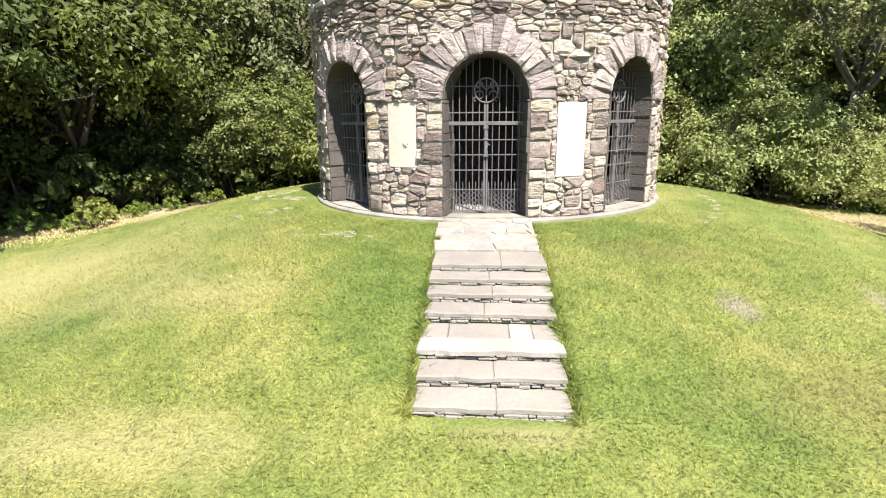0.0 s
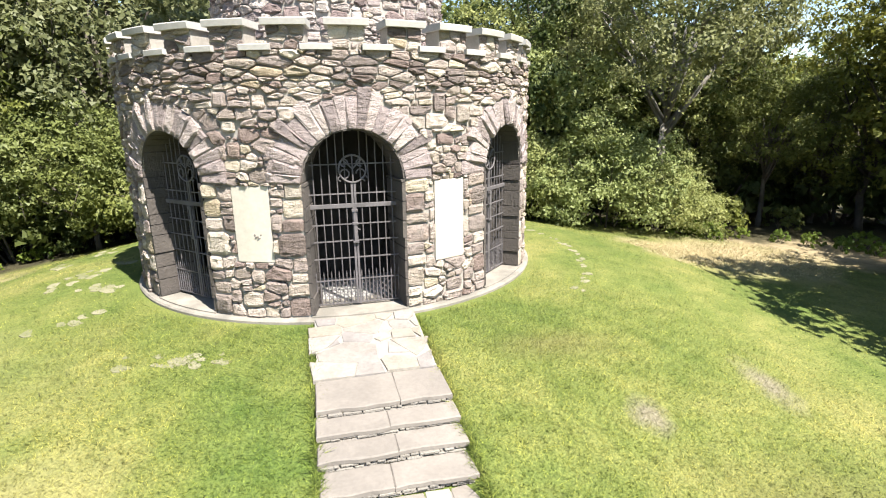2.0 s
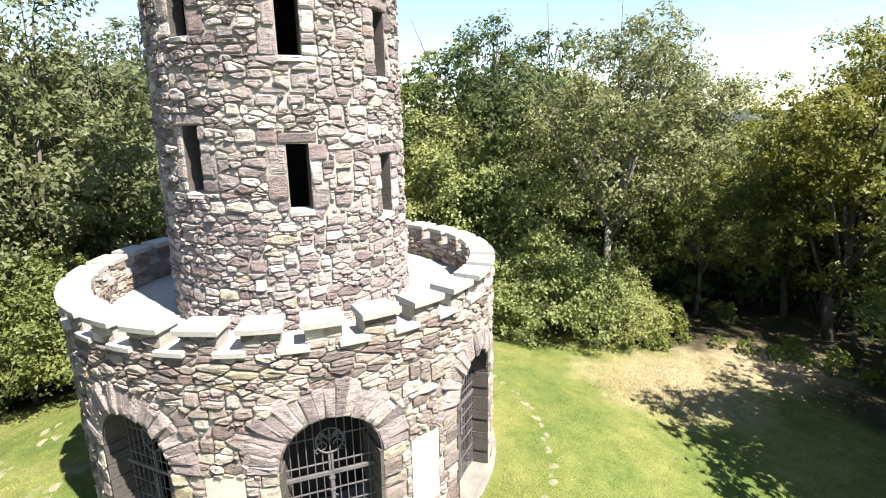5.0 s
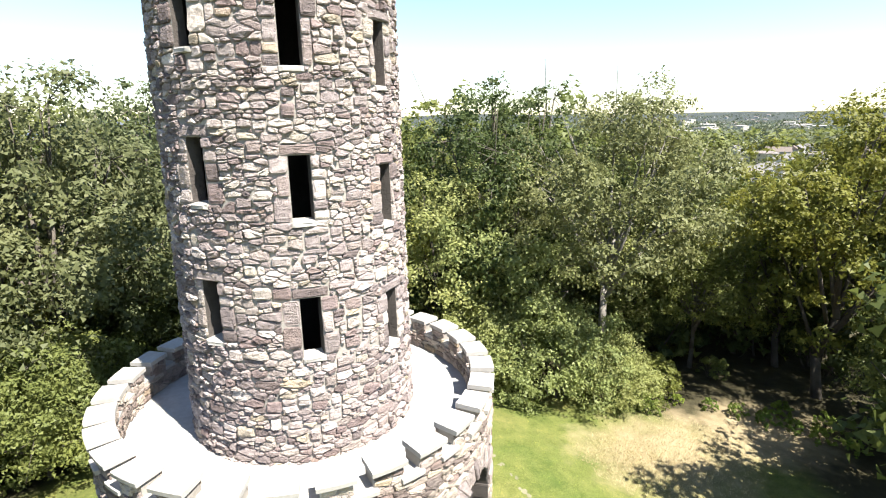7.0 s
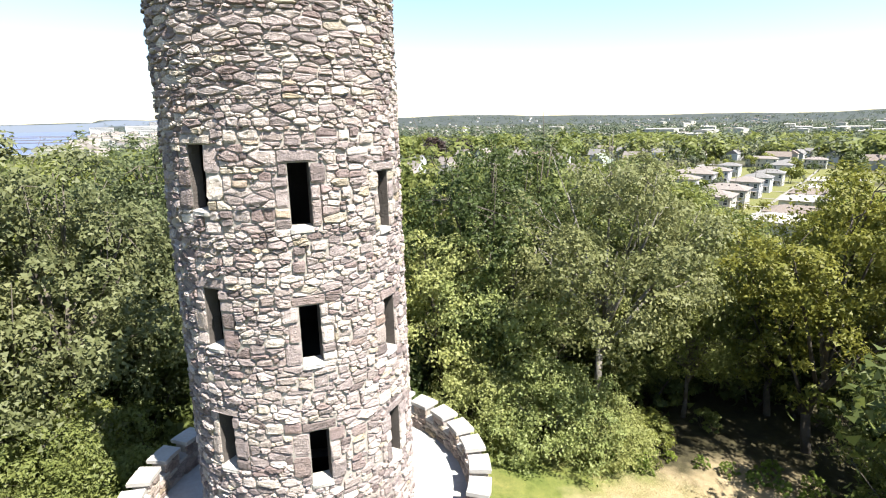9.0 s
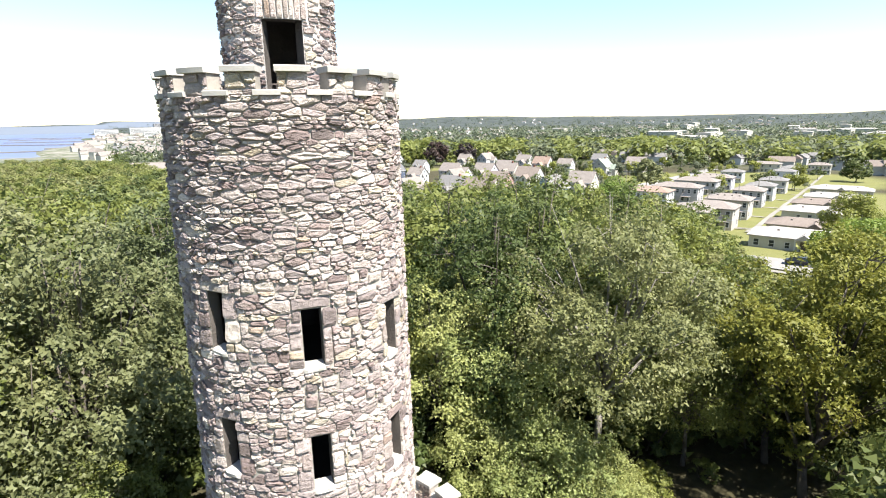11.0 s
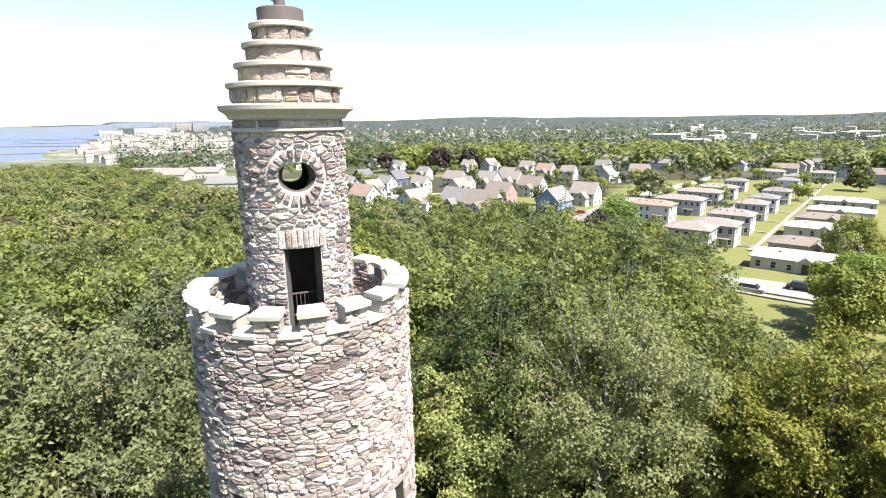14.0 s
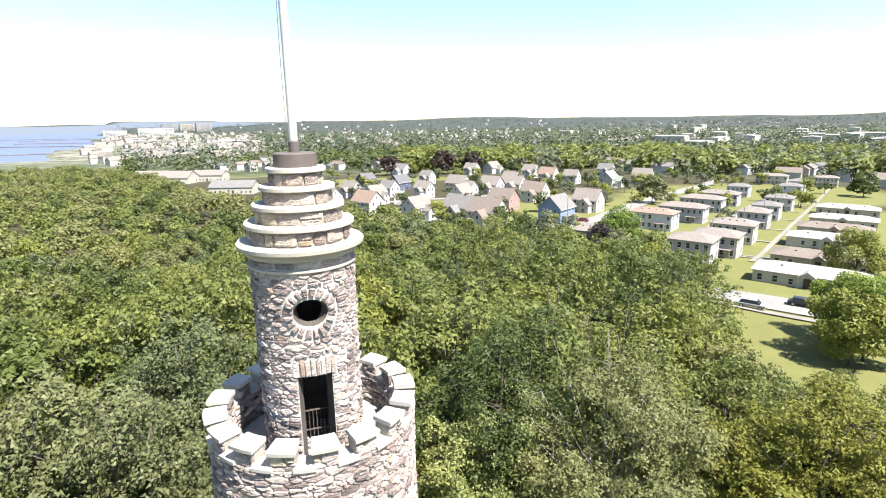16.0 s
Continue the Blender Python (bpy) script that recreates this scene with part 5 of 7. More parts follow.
for x, y, s, k in ((-15.5, 2.4, 1.2, 1), (-17, 0.6, 1.4, 1), (-18.5, 4, 1.6, 1), (-14.4, 5.2, 1.2, 1), (-19.5, 1.5, 1.7, 1), (-10.7, 2.9, 0.6, 0), (-11.5, 2.4, 0.5, 0), (-13.4, 0.6, 0.6, 0), (-14.3, -0.4, 0.65, 0), (-12.4, 2.0, 0.4, 0)):
    plant(UNDER, k, at(x, y, s, rng.uniform(0, 360)))

# grass
gr = np.random.default_rng(3)


def blades(n, cx, cy, rad, h, mat, name, label, keep, wide=0.012):
    a, r = gr.uniform(0, 2 * math.pi, n), rad * np.sqrt(gr.random(n))
    x, y = cx + r * np.cos(a), cy + r * np.sin(a)
    ok = keep(x, y)
    x, y = x[ok], y[ok]
    n = len(x)
    z = np.array([ground_z(p, q) for p, q in zip(x, y)])
    t = gr.uniform(0, 2 * math.pi, n)
    hh = h * gr.uniform(0.5, 1.3, n)
    w = wide * gr.uniform(0.6, 1.3, n)
    lx, ly = gr.normal(size=n) * hh * 1.1, gr.normal(size=n) * hh * 1.1
    v = np.empty((n, 3, 3))
    v[:, 0] = np.stack([x - np.cos(t) * w, y - np.sin(t) * w, z - 0.01], 1)
    v[:, 1] = np.stack([x + np.cos(t) * w, y + np.sin(t) * w, z - 0.01], 1)
    v[:, 2] = np.stack([x + lx, y + ly, z + hh], 1)
    return tagged(new(name, quad_mesh(name, v.reshape(-1, 3), mat, 3)), label, "grass", kind="stuff")


def on_lawn(x, y):
    r = np.hypot(x, y)
    path = (np.abs(x - 0.04) < 0.86) & (y < -4) & (y > -10.0)
    return (r > 4.6) & ~path & (np.hypot(x - CLEAR[0], y - CLEAR[1]) < 14.6) & ~((y > 2) & (np.abs(x) < 6))


M_GRASS = ground_material(True)
blades(330000, -0.5, -10.0, 9.0, 0.05, M_GRASS, "lawn_grass", "short mown sunlit grass beside the steps", lambda x, y: on_lawn(x, y) & (gr.random(len(x)) > (np.hypot(x + 0.5, y + 10) / 9) ** 3), 0.0065)
blades(110000, CLEAR[0], CLEAR[1], 14.6, 0.034, M_GRASS, "lawn_grass", "short mown sunlit grass on the mound", on_lawn, 0.011)
blades(150000, 0.04, -7.2, 3.3, 0.075, M_GRASS, "edge_grass", "longer grass leaning over the edges of the steps", lambda x, y: (np.abs(np.abs(x - 0.04) - 0.88) < 0.05) & (y > -9.85) & (y < -4.55), 0.008)
dry_spots = ((12.6, 1.0, 3.0), (10.4, 0.6, 2.0), (-13.2, 0.3, 3.0))
for cx, cy, rr in dry_spots:
    blades(14000, cx, cy, rr, 0.06, M_STRAW, "dry_grass", "bleached dry grass at the lawn's edge", lambda x, y: gr.random(len(x)) > (np.hypot(x - cx, y - cy) / rr) ** 1.5)

# ---- the town below the hill ----
M_WATER = Mat("bay_water", 0.55, 0, 0.12)
M_WATER.color(M_WATER.mix(M_WATER.noise(0.01, 3), (0.155, 0.195, 0.34), (0.18, 0.225, 0.375))).bump(M_WATER.noise(0.35, 4), 0.25, 0.3)
M_WATER = M_WATER.m
M_ROAD = speckled("worn_asphalt", (0.37, 0.355, 0.335), (0.30, 0.29, 0.275), 0.6, 0.9, 0.2, 0.01)
M_ROAD_OLD = speckled("weathered_pier", (0.20, 0.19, 0.18), (0.15, 0.145, 0.14), 0.2, 0.9, 0.2, 0.01)
M_CONCRETE = speckled("pale_concrete", (0.34, 0.32, 0.285), (0.28, 0.265, 0.235), 0.8, 0.9, 0.2, 0.01)
M_PANE = speckled("window_glass", (0.05, 0.06, 0.07), (0.04, 0.05, 0.06), 2, 0.15, 0.0, 0.001)
M_TRIM = speckled("white_trim", (0.78, 0.78, 0.77), (0.72, 0.72, 0.71), 4, 0.6, 0.05, 0.002)


def siding(name, c):
    m = Mat(name, 0.7, 0, 0.3)
    w = m.n.new("ShaderNodeTexWave")
    w.bands_direction = "Z"
    w.inputs["Scale"].default_value, w.inputs["Distortion"].default_value = 2.2, 0.0
    m.link(m.pos, w.inputs["Vector"])
    col = m.mix(m.ramp(m.noise(0.5, 4), [(0.3, (0, 0, 0)), (0.7, (1, 1, 1))]), tuple(v * 0.86 for v in c), c)
    m.color(m.mix(0.25, col, m.ramp(w.outputs["Fac"], [(0.0, (0.7, 0.7, 0.7)), (0.2, (1, 1, 1))]), "MULTIPLY")).bump(w.outputs["Fac"], 0.3, 0.02)
    return m.m


def shingle(name, c):
    m = Mat(name, 0.9, 0, 0.2)
    b = m.n.new("ShaderNodeTexBrick")
    b.inputs["Scale"].default_value = 1.4
    b.inputs["Color1"].default_value, b.inputs["Color2"].default_value, b.inputs["Mortar"].default_value = (*c, 1), (*[v * 0.82 for v in c], 1), (*[v * 0.6 for v in c], 1)
    m.link(m.pos, b.inputs["Vector"])
    m.color(m.mix(0.4, b.outputs["Color"], m.ramp(m.noise(0.8, 4), [(0.3, (0.75, 0.75, 0.75)), (0.7, (1.1, 1.1, 1.1))]), "MULTIPLY"))
    return m.m


WALLS = {k: siding("siding_" + k, c) for k, c in dict(white=(0.76, 0.76, 0.75), cream=(0.66, 0.63, 0.54), tan=(0.60, 0.545, 0.475), grey=(0.52, 0.505, 0.52), blue=(0.24, 0.35, 0.52), navy=(0.13, 0.16, 0.23), red=(0.52, 0.34, 0.31),
                                                      lavender=(0.62, 0.59, 0.68), slate=(0.16, 0.16, 0.17), brick=(0.32, 0.14, 0.10)).items()}
ROOFS = {k: shingle("shingle_" + k, c) for k, c in dict(grey=(0.28, 0.27, 0.265), brown=(0.30, 0.25, 0.22), pale=(0.34, 0.30, 0.275), rust=(0.38, 0.28, 0.23), white=(0.52, 0.49, 0.46), dark=(0.20, 0.20, 0.21), green=(0.38, 0.44, 0.36)).items()}

# a window and a door, shared by all the houses
win_frame = bmesh.new()
for b in ((-0.55, 0.55, 0.0, 0.09, -0.08, 0.06), (-0.55, 0.55, 0.0, 0.09, 1.34, 1.46), (-0.55, -0.44, 0.0, 0.08, 0.06, 1.34), (0.44, 0.55, 0.0, 0.08, 0.06, 1.34), (-0.44, 0.44, 0.0, 0.06, 0.66, 0.73)):
    box(win_frame, *b)
WIN_ME = mesh_ob("window", win_frame, M_TRIM)
PANE_ME = mesh_ob("pane", boxm(-0.44, 0.44, -0.02, 0.025, 0.05, 1.35), M_PANE)
DOOR_ME = mesh_ob("door", box(boxm(-0.5, 0.5, 0.0, 0.06, 0.0, 2.05), -0.62, 0.62, 0.0, 0.04, 0.0, 2.2), speckled("painted_door", (0.12, 0.085, 0.075), (0.09, 0.065, 0.06), 3, 0.5, 0.05, 0.002))
protos = [WIN_ME, PANE_ME, DOOR_ME]
WIN_ME, PANE_ME, DOOR_ME = [o.data for o in protos]
far_win = bmesh.new()
box(far_win, -0.55, 0.55, 0.0, 0.05, -0.08, 1.46)
box(far_win, -0.44, 0.44, 0.0, 0.062, 0.06, 1.34)
for f in list(far_win.faces)[-6:]:
    f.material_index = 1
far_ob = mesh_ob("window", far_win, M_TRIM)
FAR_WIN_ME = far_ob.data
FAR_WIN_ME.materials.append(M_PANE)
protos.append(far_ob)
for o in protos:
    bpy.data.objects.remove(o)


def child(name, data, parent, m):
    o = new(name, data)
    o.parent = parent
    o.matrix_local = m
    return o


def add_window(house, x, y, z, face, s=1.0):
    if house.get("plain_windows"):
        child("window", FAR_WIN_ME, house, pose(x, y, z, 0, 0, face) @ Matrix.Diagonal((s, 1, s, 1)))
        return
    w = child("window", WIN_ME, house, pose(x, y, z, 0, 0, face) @ Matrix.Diagonal((s, 1, s, 1)))
    child("pane", PANE_ME, w, Matrix())


def windows_round(house, L, W, floors, fh, step, front_door=True, gable_z=None, ends=2, seed=0):
    rng = random.Random(seed)
    n = max(2, int(L / step))
    for f in range(floors):
        z = 0.9 + f * fh
        for i in range(n):
            x = -L / 2 + L * (i + 0.5) / n
            for y, face in ((-W / 2, 180), (W / 2, 0)):
                if f == 0 and front_door and i == n // 2:
                    child("door", DOOR_ME, house, pose(x, y, 0.25, 0, 0, face))
                elif rng.random() < 0.9:
                    add_window(house, x, y, z, face, rng.choice((0.85, 1.0, 1.0)))
        for i in range(ends):
            y = -W / 2 + W * (i + 0.5) / ends
            for x, face in ((L / 2, -90), (-L / 2, 90)):
                if rng.random() < 0.85:
                    add_window(house, x, y, z, face)
    if gable_z:
        for x, face in ((L / 2, -90), (-L / 2, 90)):
            add_window(house, x, 0, gable_z, face, 0.75)


def gable_house(x, y, rz, L, W, eave, pitch, wall, roof, label, floors=2, porch=True, wing=True, seed=0):
    """A timber house; its ridge runs along its own x."""
    h = tagged(new("house"), label, "house")
    if math.hypot(x, y) > 250:
        h["plain_windows"] = 1
    rise = W / 2 * pitch
    b = bmesh.new()
    prof = [(-W / 2, -2.5), (W / 2, -2.5), (W / 2, eave), (0, eave + rise), (-W / 2, eave)]
    ends = [[b.verts.new((sx * L / 2, py, pz)) for py, pz in prof] for sx in (-1, 1)]
    for i in range(5):
        b.faces.new((ends[0][i], ends[0][(i + 1) % 5], ends[1][(i + 1) % 5], ends[1][i]))
    b.faces.new(ends[0][::-1])
    b.faces.new(ends[1])
    part("wall", b, WALLS[wall], h)

    def roof_part(L, W, eave, rise, m, name="roof"):
        b = bmesh.new()
        o, t = 0.4, 0.18
        k = rise / (W / 2)
        pr = [(-W / 2 - o, eave - o * k), (0, eave + rise), (W / 2 + o, eave - o * k), (W / 2 + o, eave - o * k + t), (0, eave + rise + t), (-W / 2 - o, eave - o * k + t)]
        e = [[b.verts.new(m @ Vector((sx * (L / 2 + o), py, pz + 0.02))) for py, pz in pr] for sx in (-1, 1)]
        for i in range(6):
            b.faces.new((e[0][i], e[0][(i + 1) % 6], e[1][(i + 1) % 6], e[1][i]))
        for q in e:
            b.faces.new((q[0], q[1], q[4], q[5]))
            b.faces.new((q[1], q[2], q[3], q[4]))
        bmesh.ops.recalc_face_normals(b, faces=b.faces)
        return part(name, b, ROOFS[roof], h)

    roof_part(L, W, eave, rise, Matrix())
    for s in (-1, 1):
        part("fascia", boxm(-L / 2 - 0.42, L / 2 + 0.42, s * (W / 2 + 0.4) - 0.05, s * (W / 2 + 0.4) + 0.05, eave - 0.4 * rise / (W / 2) - 0.12, eave - 0.4 * rise / (W / 2) + 0.1), M_TRIM, h)
    windows_round(h, L, W, floors, 2.8, 2.6, True, eave + rise * 0.25, 2, seed)
    if porch:
        part("porch_roof", boxm(-L * 0.4, L * 0.4, -W / 2 - 2.0, -W / 2 + 0.0, 2.65, 2.85, None, 0.05), ROOFS[roof], h)
        part("porch_floor", boxm(-L * 0.4, L * 0.4, -W / 2 - 1.9, -W / 2 - 0.01, -1.5, 0.25), M_TRIM, h)
        for i in range(4):
            px = -L * 0.38 + L * 0.76 * i / 3
            part("post", boxm(px - 0.08, px + 0.08, -W / 2 - 1.85, -W / 2 - 1.69, 0.25, 2.65), M_TRIM, h)
    if wing:
        wl, ww = L * 0.42, W * 0.5
        m = pose(L * 0.12, -W / 2 - ww / 2 + 0.6, 0, 0, 0, 90)
        b = bmesh.new()
        pr = [(-wl / 2, -2.5), (wl / 2, -2.5), (wl / 2, eave - 1.4), (0, eave - 1.4 + wl / 2 * pitch), (-wl / 2, eave - 1.4)]
        e = [[b.verts.new(m @ Vector((sx * ww / 2, py, pz))) for py, pz in pr] for sx in (-1, 1)]
        for i in range(5):
            b.faces.new((e[0][i], e[0][(i + 1) % 5], e[1][(i + 1) % 5], e[1][i]))
        b.faces.new(e[0][::-1])
        b.faces.new(e[1])
        part("wing_wall", b, WALLS[wall], h)
        roof_part(ww, wl, eave - 1.4, wl / 2 * pitch, m, "wing_roof")
        add_window(h, L * 0.12, -W / 2 - ww + 0.6, 0.9, 180)
        add_window(h, L * 0.12, -W / 2 - ww + 0.6, 3.4, 180)
    if seed % 3 == 0:
        part("chimney", boxm(L * 0.2, L * 0.2 + 0.7, -0.35, 0.35, eave + rise * 0.5, eave + rise + 0.9), WALLS["brick"], h)
    h.matrix_world = pose(x, y, ground_z(x, y), 0, 0, rz)
    return h


def hip_block(x, y, rz, L, W, eave, wall, roof, label, floors=2, vents=0, portico=1, seed=0):
    """A housing block under a low hipped roof."""
    h = tagged(new("apartment_block"), label, "house")
    part("wall", boxm(-L / 2, L / 2, -W / 2, W / 2, -2.5, eave), WALLS[wall], h)
    o, rise = 0.45, W / 2 * 0.36
    b = bmesh.new()
    lo = [b.verts.new(v) for v in ((-L / 2 - o, -W / 2 - o, eave), (L / 2 + o, -W / 2 - o, eave), (L / 2 + o, W / 2 + o, eave), (-L / 2 - o, W / 2 + o, eave))]
    lo2 = [b.verts.new((v.co.x, v.co.y, eave + 0.16)) for v in lo]
    hi = [b.verts.new((-L / 2 + W * 0.42, 0, eave + rise)), b.verts.new((L / 2 - W * 0.42, 0, eave + rise))]
    b.faces.new(lo[::-1])
    for i in range(4):
        b.faces.new((lo[i], lo[(i + 1) % 4], lo2[(i + 1) % 4], lo2[i]))
    b.faces.new((lo2[0], lo2[1], hi[1], hi[0]))
    b.faces.new((lo2[1], lo2[2], hi[1]))
    b.faces.new((lo2[2], lo2[3], hi[0], hi[1]))
    b.faces.new((lo2[3], lo2[0], hi[0]))
    part("roof", b, ROOFS[roof], h)
    windows_round(h, L, W, floors, 2.75, 1.9 if floors == 2 else 2.6, floors == 1, None, 2, seed)
    if floors == 2:
        part("belt_board", boxm(-L / 2 - .03, L / 2 + .03, -W / 2 - .03, W / 2 + .03, 2.75, 2.95), M_TRIM, h)
        for i in range(portico * 2):
            px = -L / 2 + L * (i + 0.5) / (portico * 2)
            part("porch_roof", boxm(px - 1.7, px + 1.7, -W / 2 - 1.6, -W / 2 - 0.035, 2.45, 2.62, None, 0.04), ROOFS[roof], h)
            for s in (-1.55, 1.55):
                part("post", boxm(px + s - 0.07, px + s + 0.07, -W / 2 - 1.5, -W / 2 - 1.36, 0.0, 2.45), M_TRIM, h)
    else:
        g = bmesh.new()
        pr = [(-1.6, eave + 0.02), (1.6, eave + 0.02), (0, eave + 1.15)]
        e = [[g.verts.new((px, py, pz)) for px, pz in pr] for py in (-W / 2 - 1.3, -0.5)]
        for i in range(3):
            g.faces.new((e[0][i], e[0][(i + 1) % 3], e[1][(i + 1) % 3], e[1][i]))
        g.faces.new(e[0][::-1])
        g.faces.new(e[1])
        part("porch_gable", g, ROOFS[roof], h)
        for s in (-1.4, 1.4):
            part("post", boxm(s - 0.08, s + 0.08, -W / 2 - 1.2, -W / 2 - 1.04, 0, eave + 0.03), M_TRIM, h)
    for i in range(vents):
        px = -L * 0.25 + L * 0.5 * i / max(1, vents - 1)
        part("roof_vent", boxm(px - 0.22, px + 0.22, -W * 0.2 - 0.2, -W * 0.2 + 0.2, eave + rise * 0.45, eave + rise * 0.62 + 0.35, None, 0.04), ROOFS["pale"], h)
    h.matrix_world = pose(x, y, ground_z(x, y), 0, 0, rz)
    return h


GRID = -58.6   # the streets' lie
GABLES = [(64, 321, 90, 10, 8, "slate", "dark"), (80, 298, 90, 11, 8.5, "navy", "dark"), (108, 332, 0, 9, 7, "white", "grey"), (82, 256, 0, 9, 7, "white", "pale"), (109, 276, 0, 12.5, 8.5, "cream", "pale"), (47, 276, 0, 9.5, 7.3, "white", "pale"),
          (52, 239, 90, 9, 7.2, "white", "pale"), (42, 207, 0, 11, 8.5, "white", "rust"), (56, 182, 90, 9.5, 7.5, "white", "pale"), (71, 174, 0, 11, 8.5, "grey", "grey"), (101, 242, 0, 9, 7.2, "white", "pale"), (122, 258, 0, 11.5, 8.8, "lavender", "pale"),
          (136, 258, 0, 12, 8.5, "tan", "pale"), (98, 193, 0, 11, 8.5, "red", "brown"), (75, 158, 0, 12, 9, "cream", "brown"), (126, 216, 0, 11.5, 8.8, "white", "brown"), (103, 158, 90, 11.5, 9, "blue", "grey"), (129, 176, 0, 10.6, 8.4, "cream", "pale"),
          (188, 309, 0, 11.5, 9, "white", "rust"), (194, 290, 0, 9.5, 7.6, "white", "pale"), (162, 384, 0, 10.6, 8.4, "cream", "pale"), (182, 389, 90, 13, 9, "white", "pale"), (228, 424, 0, 15, 9, "white", "grey"), (192, 342, 0, 10.6, 8.5, "white", "pale"),
          (203, 263, 90, 11.8, 9, "cream", "green"), (304, 390, 0, 16, 9.5, "white", "pale"), (369, 520, 0, 18, 9.5, "white", "green"), (109, 406, 0, 14, 9, "white", "grey"), (345, 439, 90, 13, 10, "white", "pale"), (405, 390, 0, 15, 10, "grey", "green"), (339, 364, 0, 14, 9, "tan", "pale"),
          (235, 271, 0, 12, 9, "cream", "pale"), (250, 330, 0, 11, 8, "white", "grey"), (66, 268, 0, 9, 7.5, "white", "grey"), (90, 222, 90, 9, 7.5, "white", "pale"), (150, 290, 0, 10, 8, "white", "pale"), (30, 238, 0, 10, 8, "white", "pale")]
NAMES = dict(white="white clapboard", cream="cream clapboard", tan="tan clapboard", grey="grey clapboard", blue="blue clapboard", navy="dark blue clapboard", red="dusty red clapboard", lavender="pale lavender clapboard", slate="dark grey clapboard", brick="brick")
for i, (x, y, turn, L, W, wall, roof) in enumerate(GABLES):
    gable_house(x, y, GRID + turn, L, W, 5.4, 0.95, wall, roof, NAMES[wall] + " two-storey house with a steep " + roof + " gable roof", seed=i, porch=i % 2 == 0, wing=i % 3 != 1)
HIPS = [(125, 132, 14, "white", "rust"), (146, 141, 15.5, "grey", "pale"), (174, 160, 16, "grey", "pale"), (199, 175, 16, "lavender", "pale"), (235, 197, 10, "white", "grey"), (308, 238, 17, "cream", "pale"), (85.7, 109.3, 11, "grey", "pale"), (99, 88, 10, "grey", "pale"), (112, 93, 11, "tan", "pale"),
        (132, 106, 11.5, "tan", "pale"), (160, 123, 9, "grey", "pale"), (180, 135, 9, "white", "grey"), (209, 153, 10, "cream", "grey"), (260, 188, 10, "white", "grey"), (287, 205, 8.5, "white", "grey"), (323, 214, 11.5, "cream", "pale")]
for i, (x, y, L, wall, roof) in enumerate(HIPS):
    hip_block(x, y, GRID, L, 8.5, 5.5, wall, roof, NAMES[wall] + " two-storey housing block with a low hipped roof", 2, 4 if i % 3 == 0 else 0, 1, 200 + i)
LOWS = [(103, 61, 19, "white"), (122, 72.5, 19, "brown"), (149.5, 90, 19, "white"), (168, 101, 19, "brown"), (191, 114, 19, "white"), (220, 132, 20, "white")]
for i, (x, y, L, roof) in enumerate(LOWS):
    hip_block(x, y, GRID, L, 8.5, 2.9, "tan" if i % 2 else "cream", roof, "long single-storey " + ("tan" if i % 2 else "cream") + " row house with a " + roof + " roof", 1, 3 if i % 2 else 1, 1, 300 + i)
# sheds and halls by the wood
for x, y, L, W, hgt, wall, roof, label in ((-14, 332, 26, 14, 4.5, "cream", "grey", "low cream hall with a grey roof by the field"), (-62, 432, 34, 18, 5, "cream", "pale", "long low pale-roofed hall beyond the wood"), (-35, 440, 24, 14, 5, "cream", "pale", "pale-roofed hall beyond the wood"), (-80, 470, 26, 14, 4.5, "white", "pale", "pale hall beyond the wood")):
    gable_house(x, y, -20, L, W, hgt, 0.45, wall, roof, label, 1, False, False, 1)


def strip(name, pts, width, mat, lift, label):
    """A road or path laid on the ground along its middle line."""
    b = bmesh.new()
    prev = None
    path = []
    for (x0, y0), (x1, y1) in zip(pts, pts[1:]):
        n = max(1, int(math.hypot(x1 - x0, y1 - y0) / 3))
        path += [(x0 + (x1 - x0) * i / n, y0 + (y1 - y0) * i / n) for i in range(n)]
    path.append(pts[-1])
    for i, (x, y) in enumerate(path):
        a, c = path[max(0, i - 1)], path[min(len(path) - 1, i + 1)]
        d = Vector((c[0] - a[0], c[1] - a[1])).normalized()
        rowv = []
        for s in (-0.5, -0.17, 0.17, 0.5):
            px, py = x - d.y * width * s, y + d.x * width * s
            rowv.append(b.verts.new((px, py, ground_z(px, py) + lift)))
        if prev:
            for j in range(3):
                b.faces.new((prev[j], prev[j + 1], rowv[j + 1], rowv[j]))
        prev = rowv
    bmesh.ops.recalc_face_normals(b, faces=b.faces)
    return tagged(mesh_ob(name, b, mat, True), label, name, kind="structure")


def along(x, y, d, side=0.0):
    """A place d metres up the streets' direction and side metres to its right."""
    a = radians(58.6)
    return (x + d * math.sin(a) + side * math.cos(a), y + d * math.cos(a) - side * math.sin(a))


strip("road", [along(84, 52.5, -2, -55), along(84, 52.5, 0, 0), along(84, 52.5, 0, 60)], 9, M_ROAD, 0.22, "pale worn street below the wood")
strip("pavement", [along(84, 52.5, -7, -30), along(84, 52.5, -7, 40)], 1.8, M_CONCRETE, 0.26, "pale concrete pavement beside the street")
strip("road", [along(118, 108, -10), along(118, 108, 260)], 6, M_ROAD, 0.2, "pale street between the housing blocks")
strip("pavement", [along(112, 82, 0), along(112, 82, 240)], 1.3, M_CONCRETE, 0.22, "concrete walk between the row houses")
strip("pavement", [along(100, 96, 12), along(100, 96, 12, 40)], 1.6, M_CONCRETE, 0.22, "concrete walk between lawns")
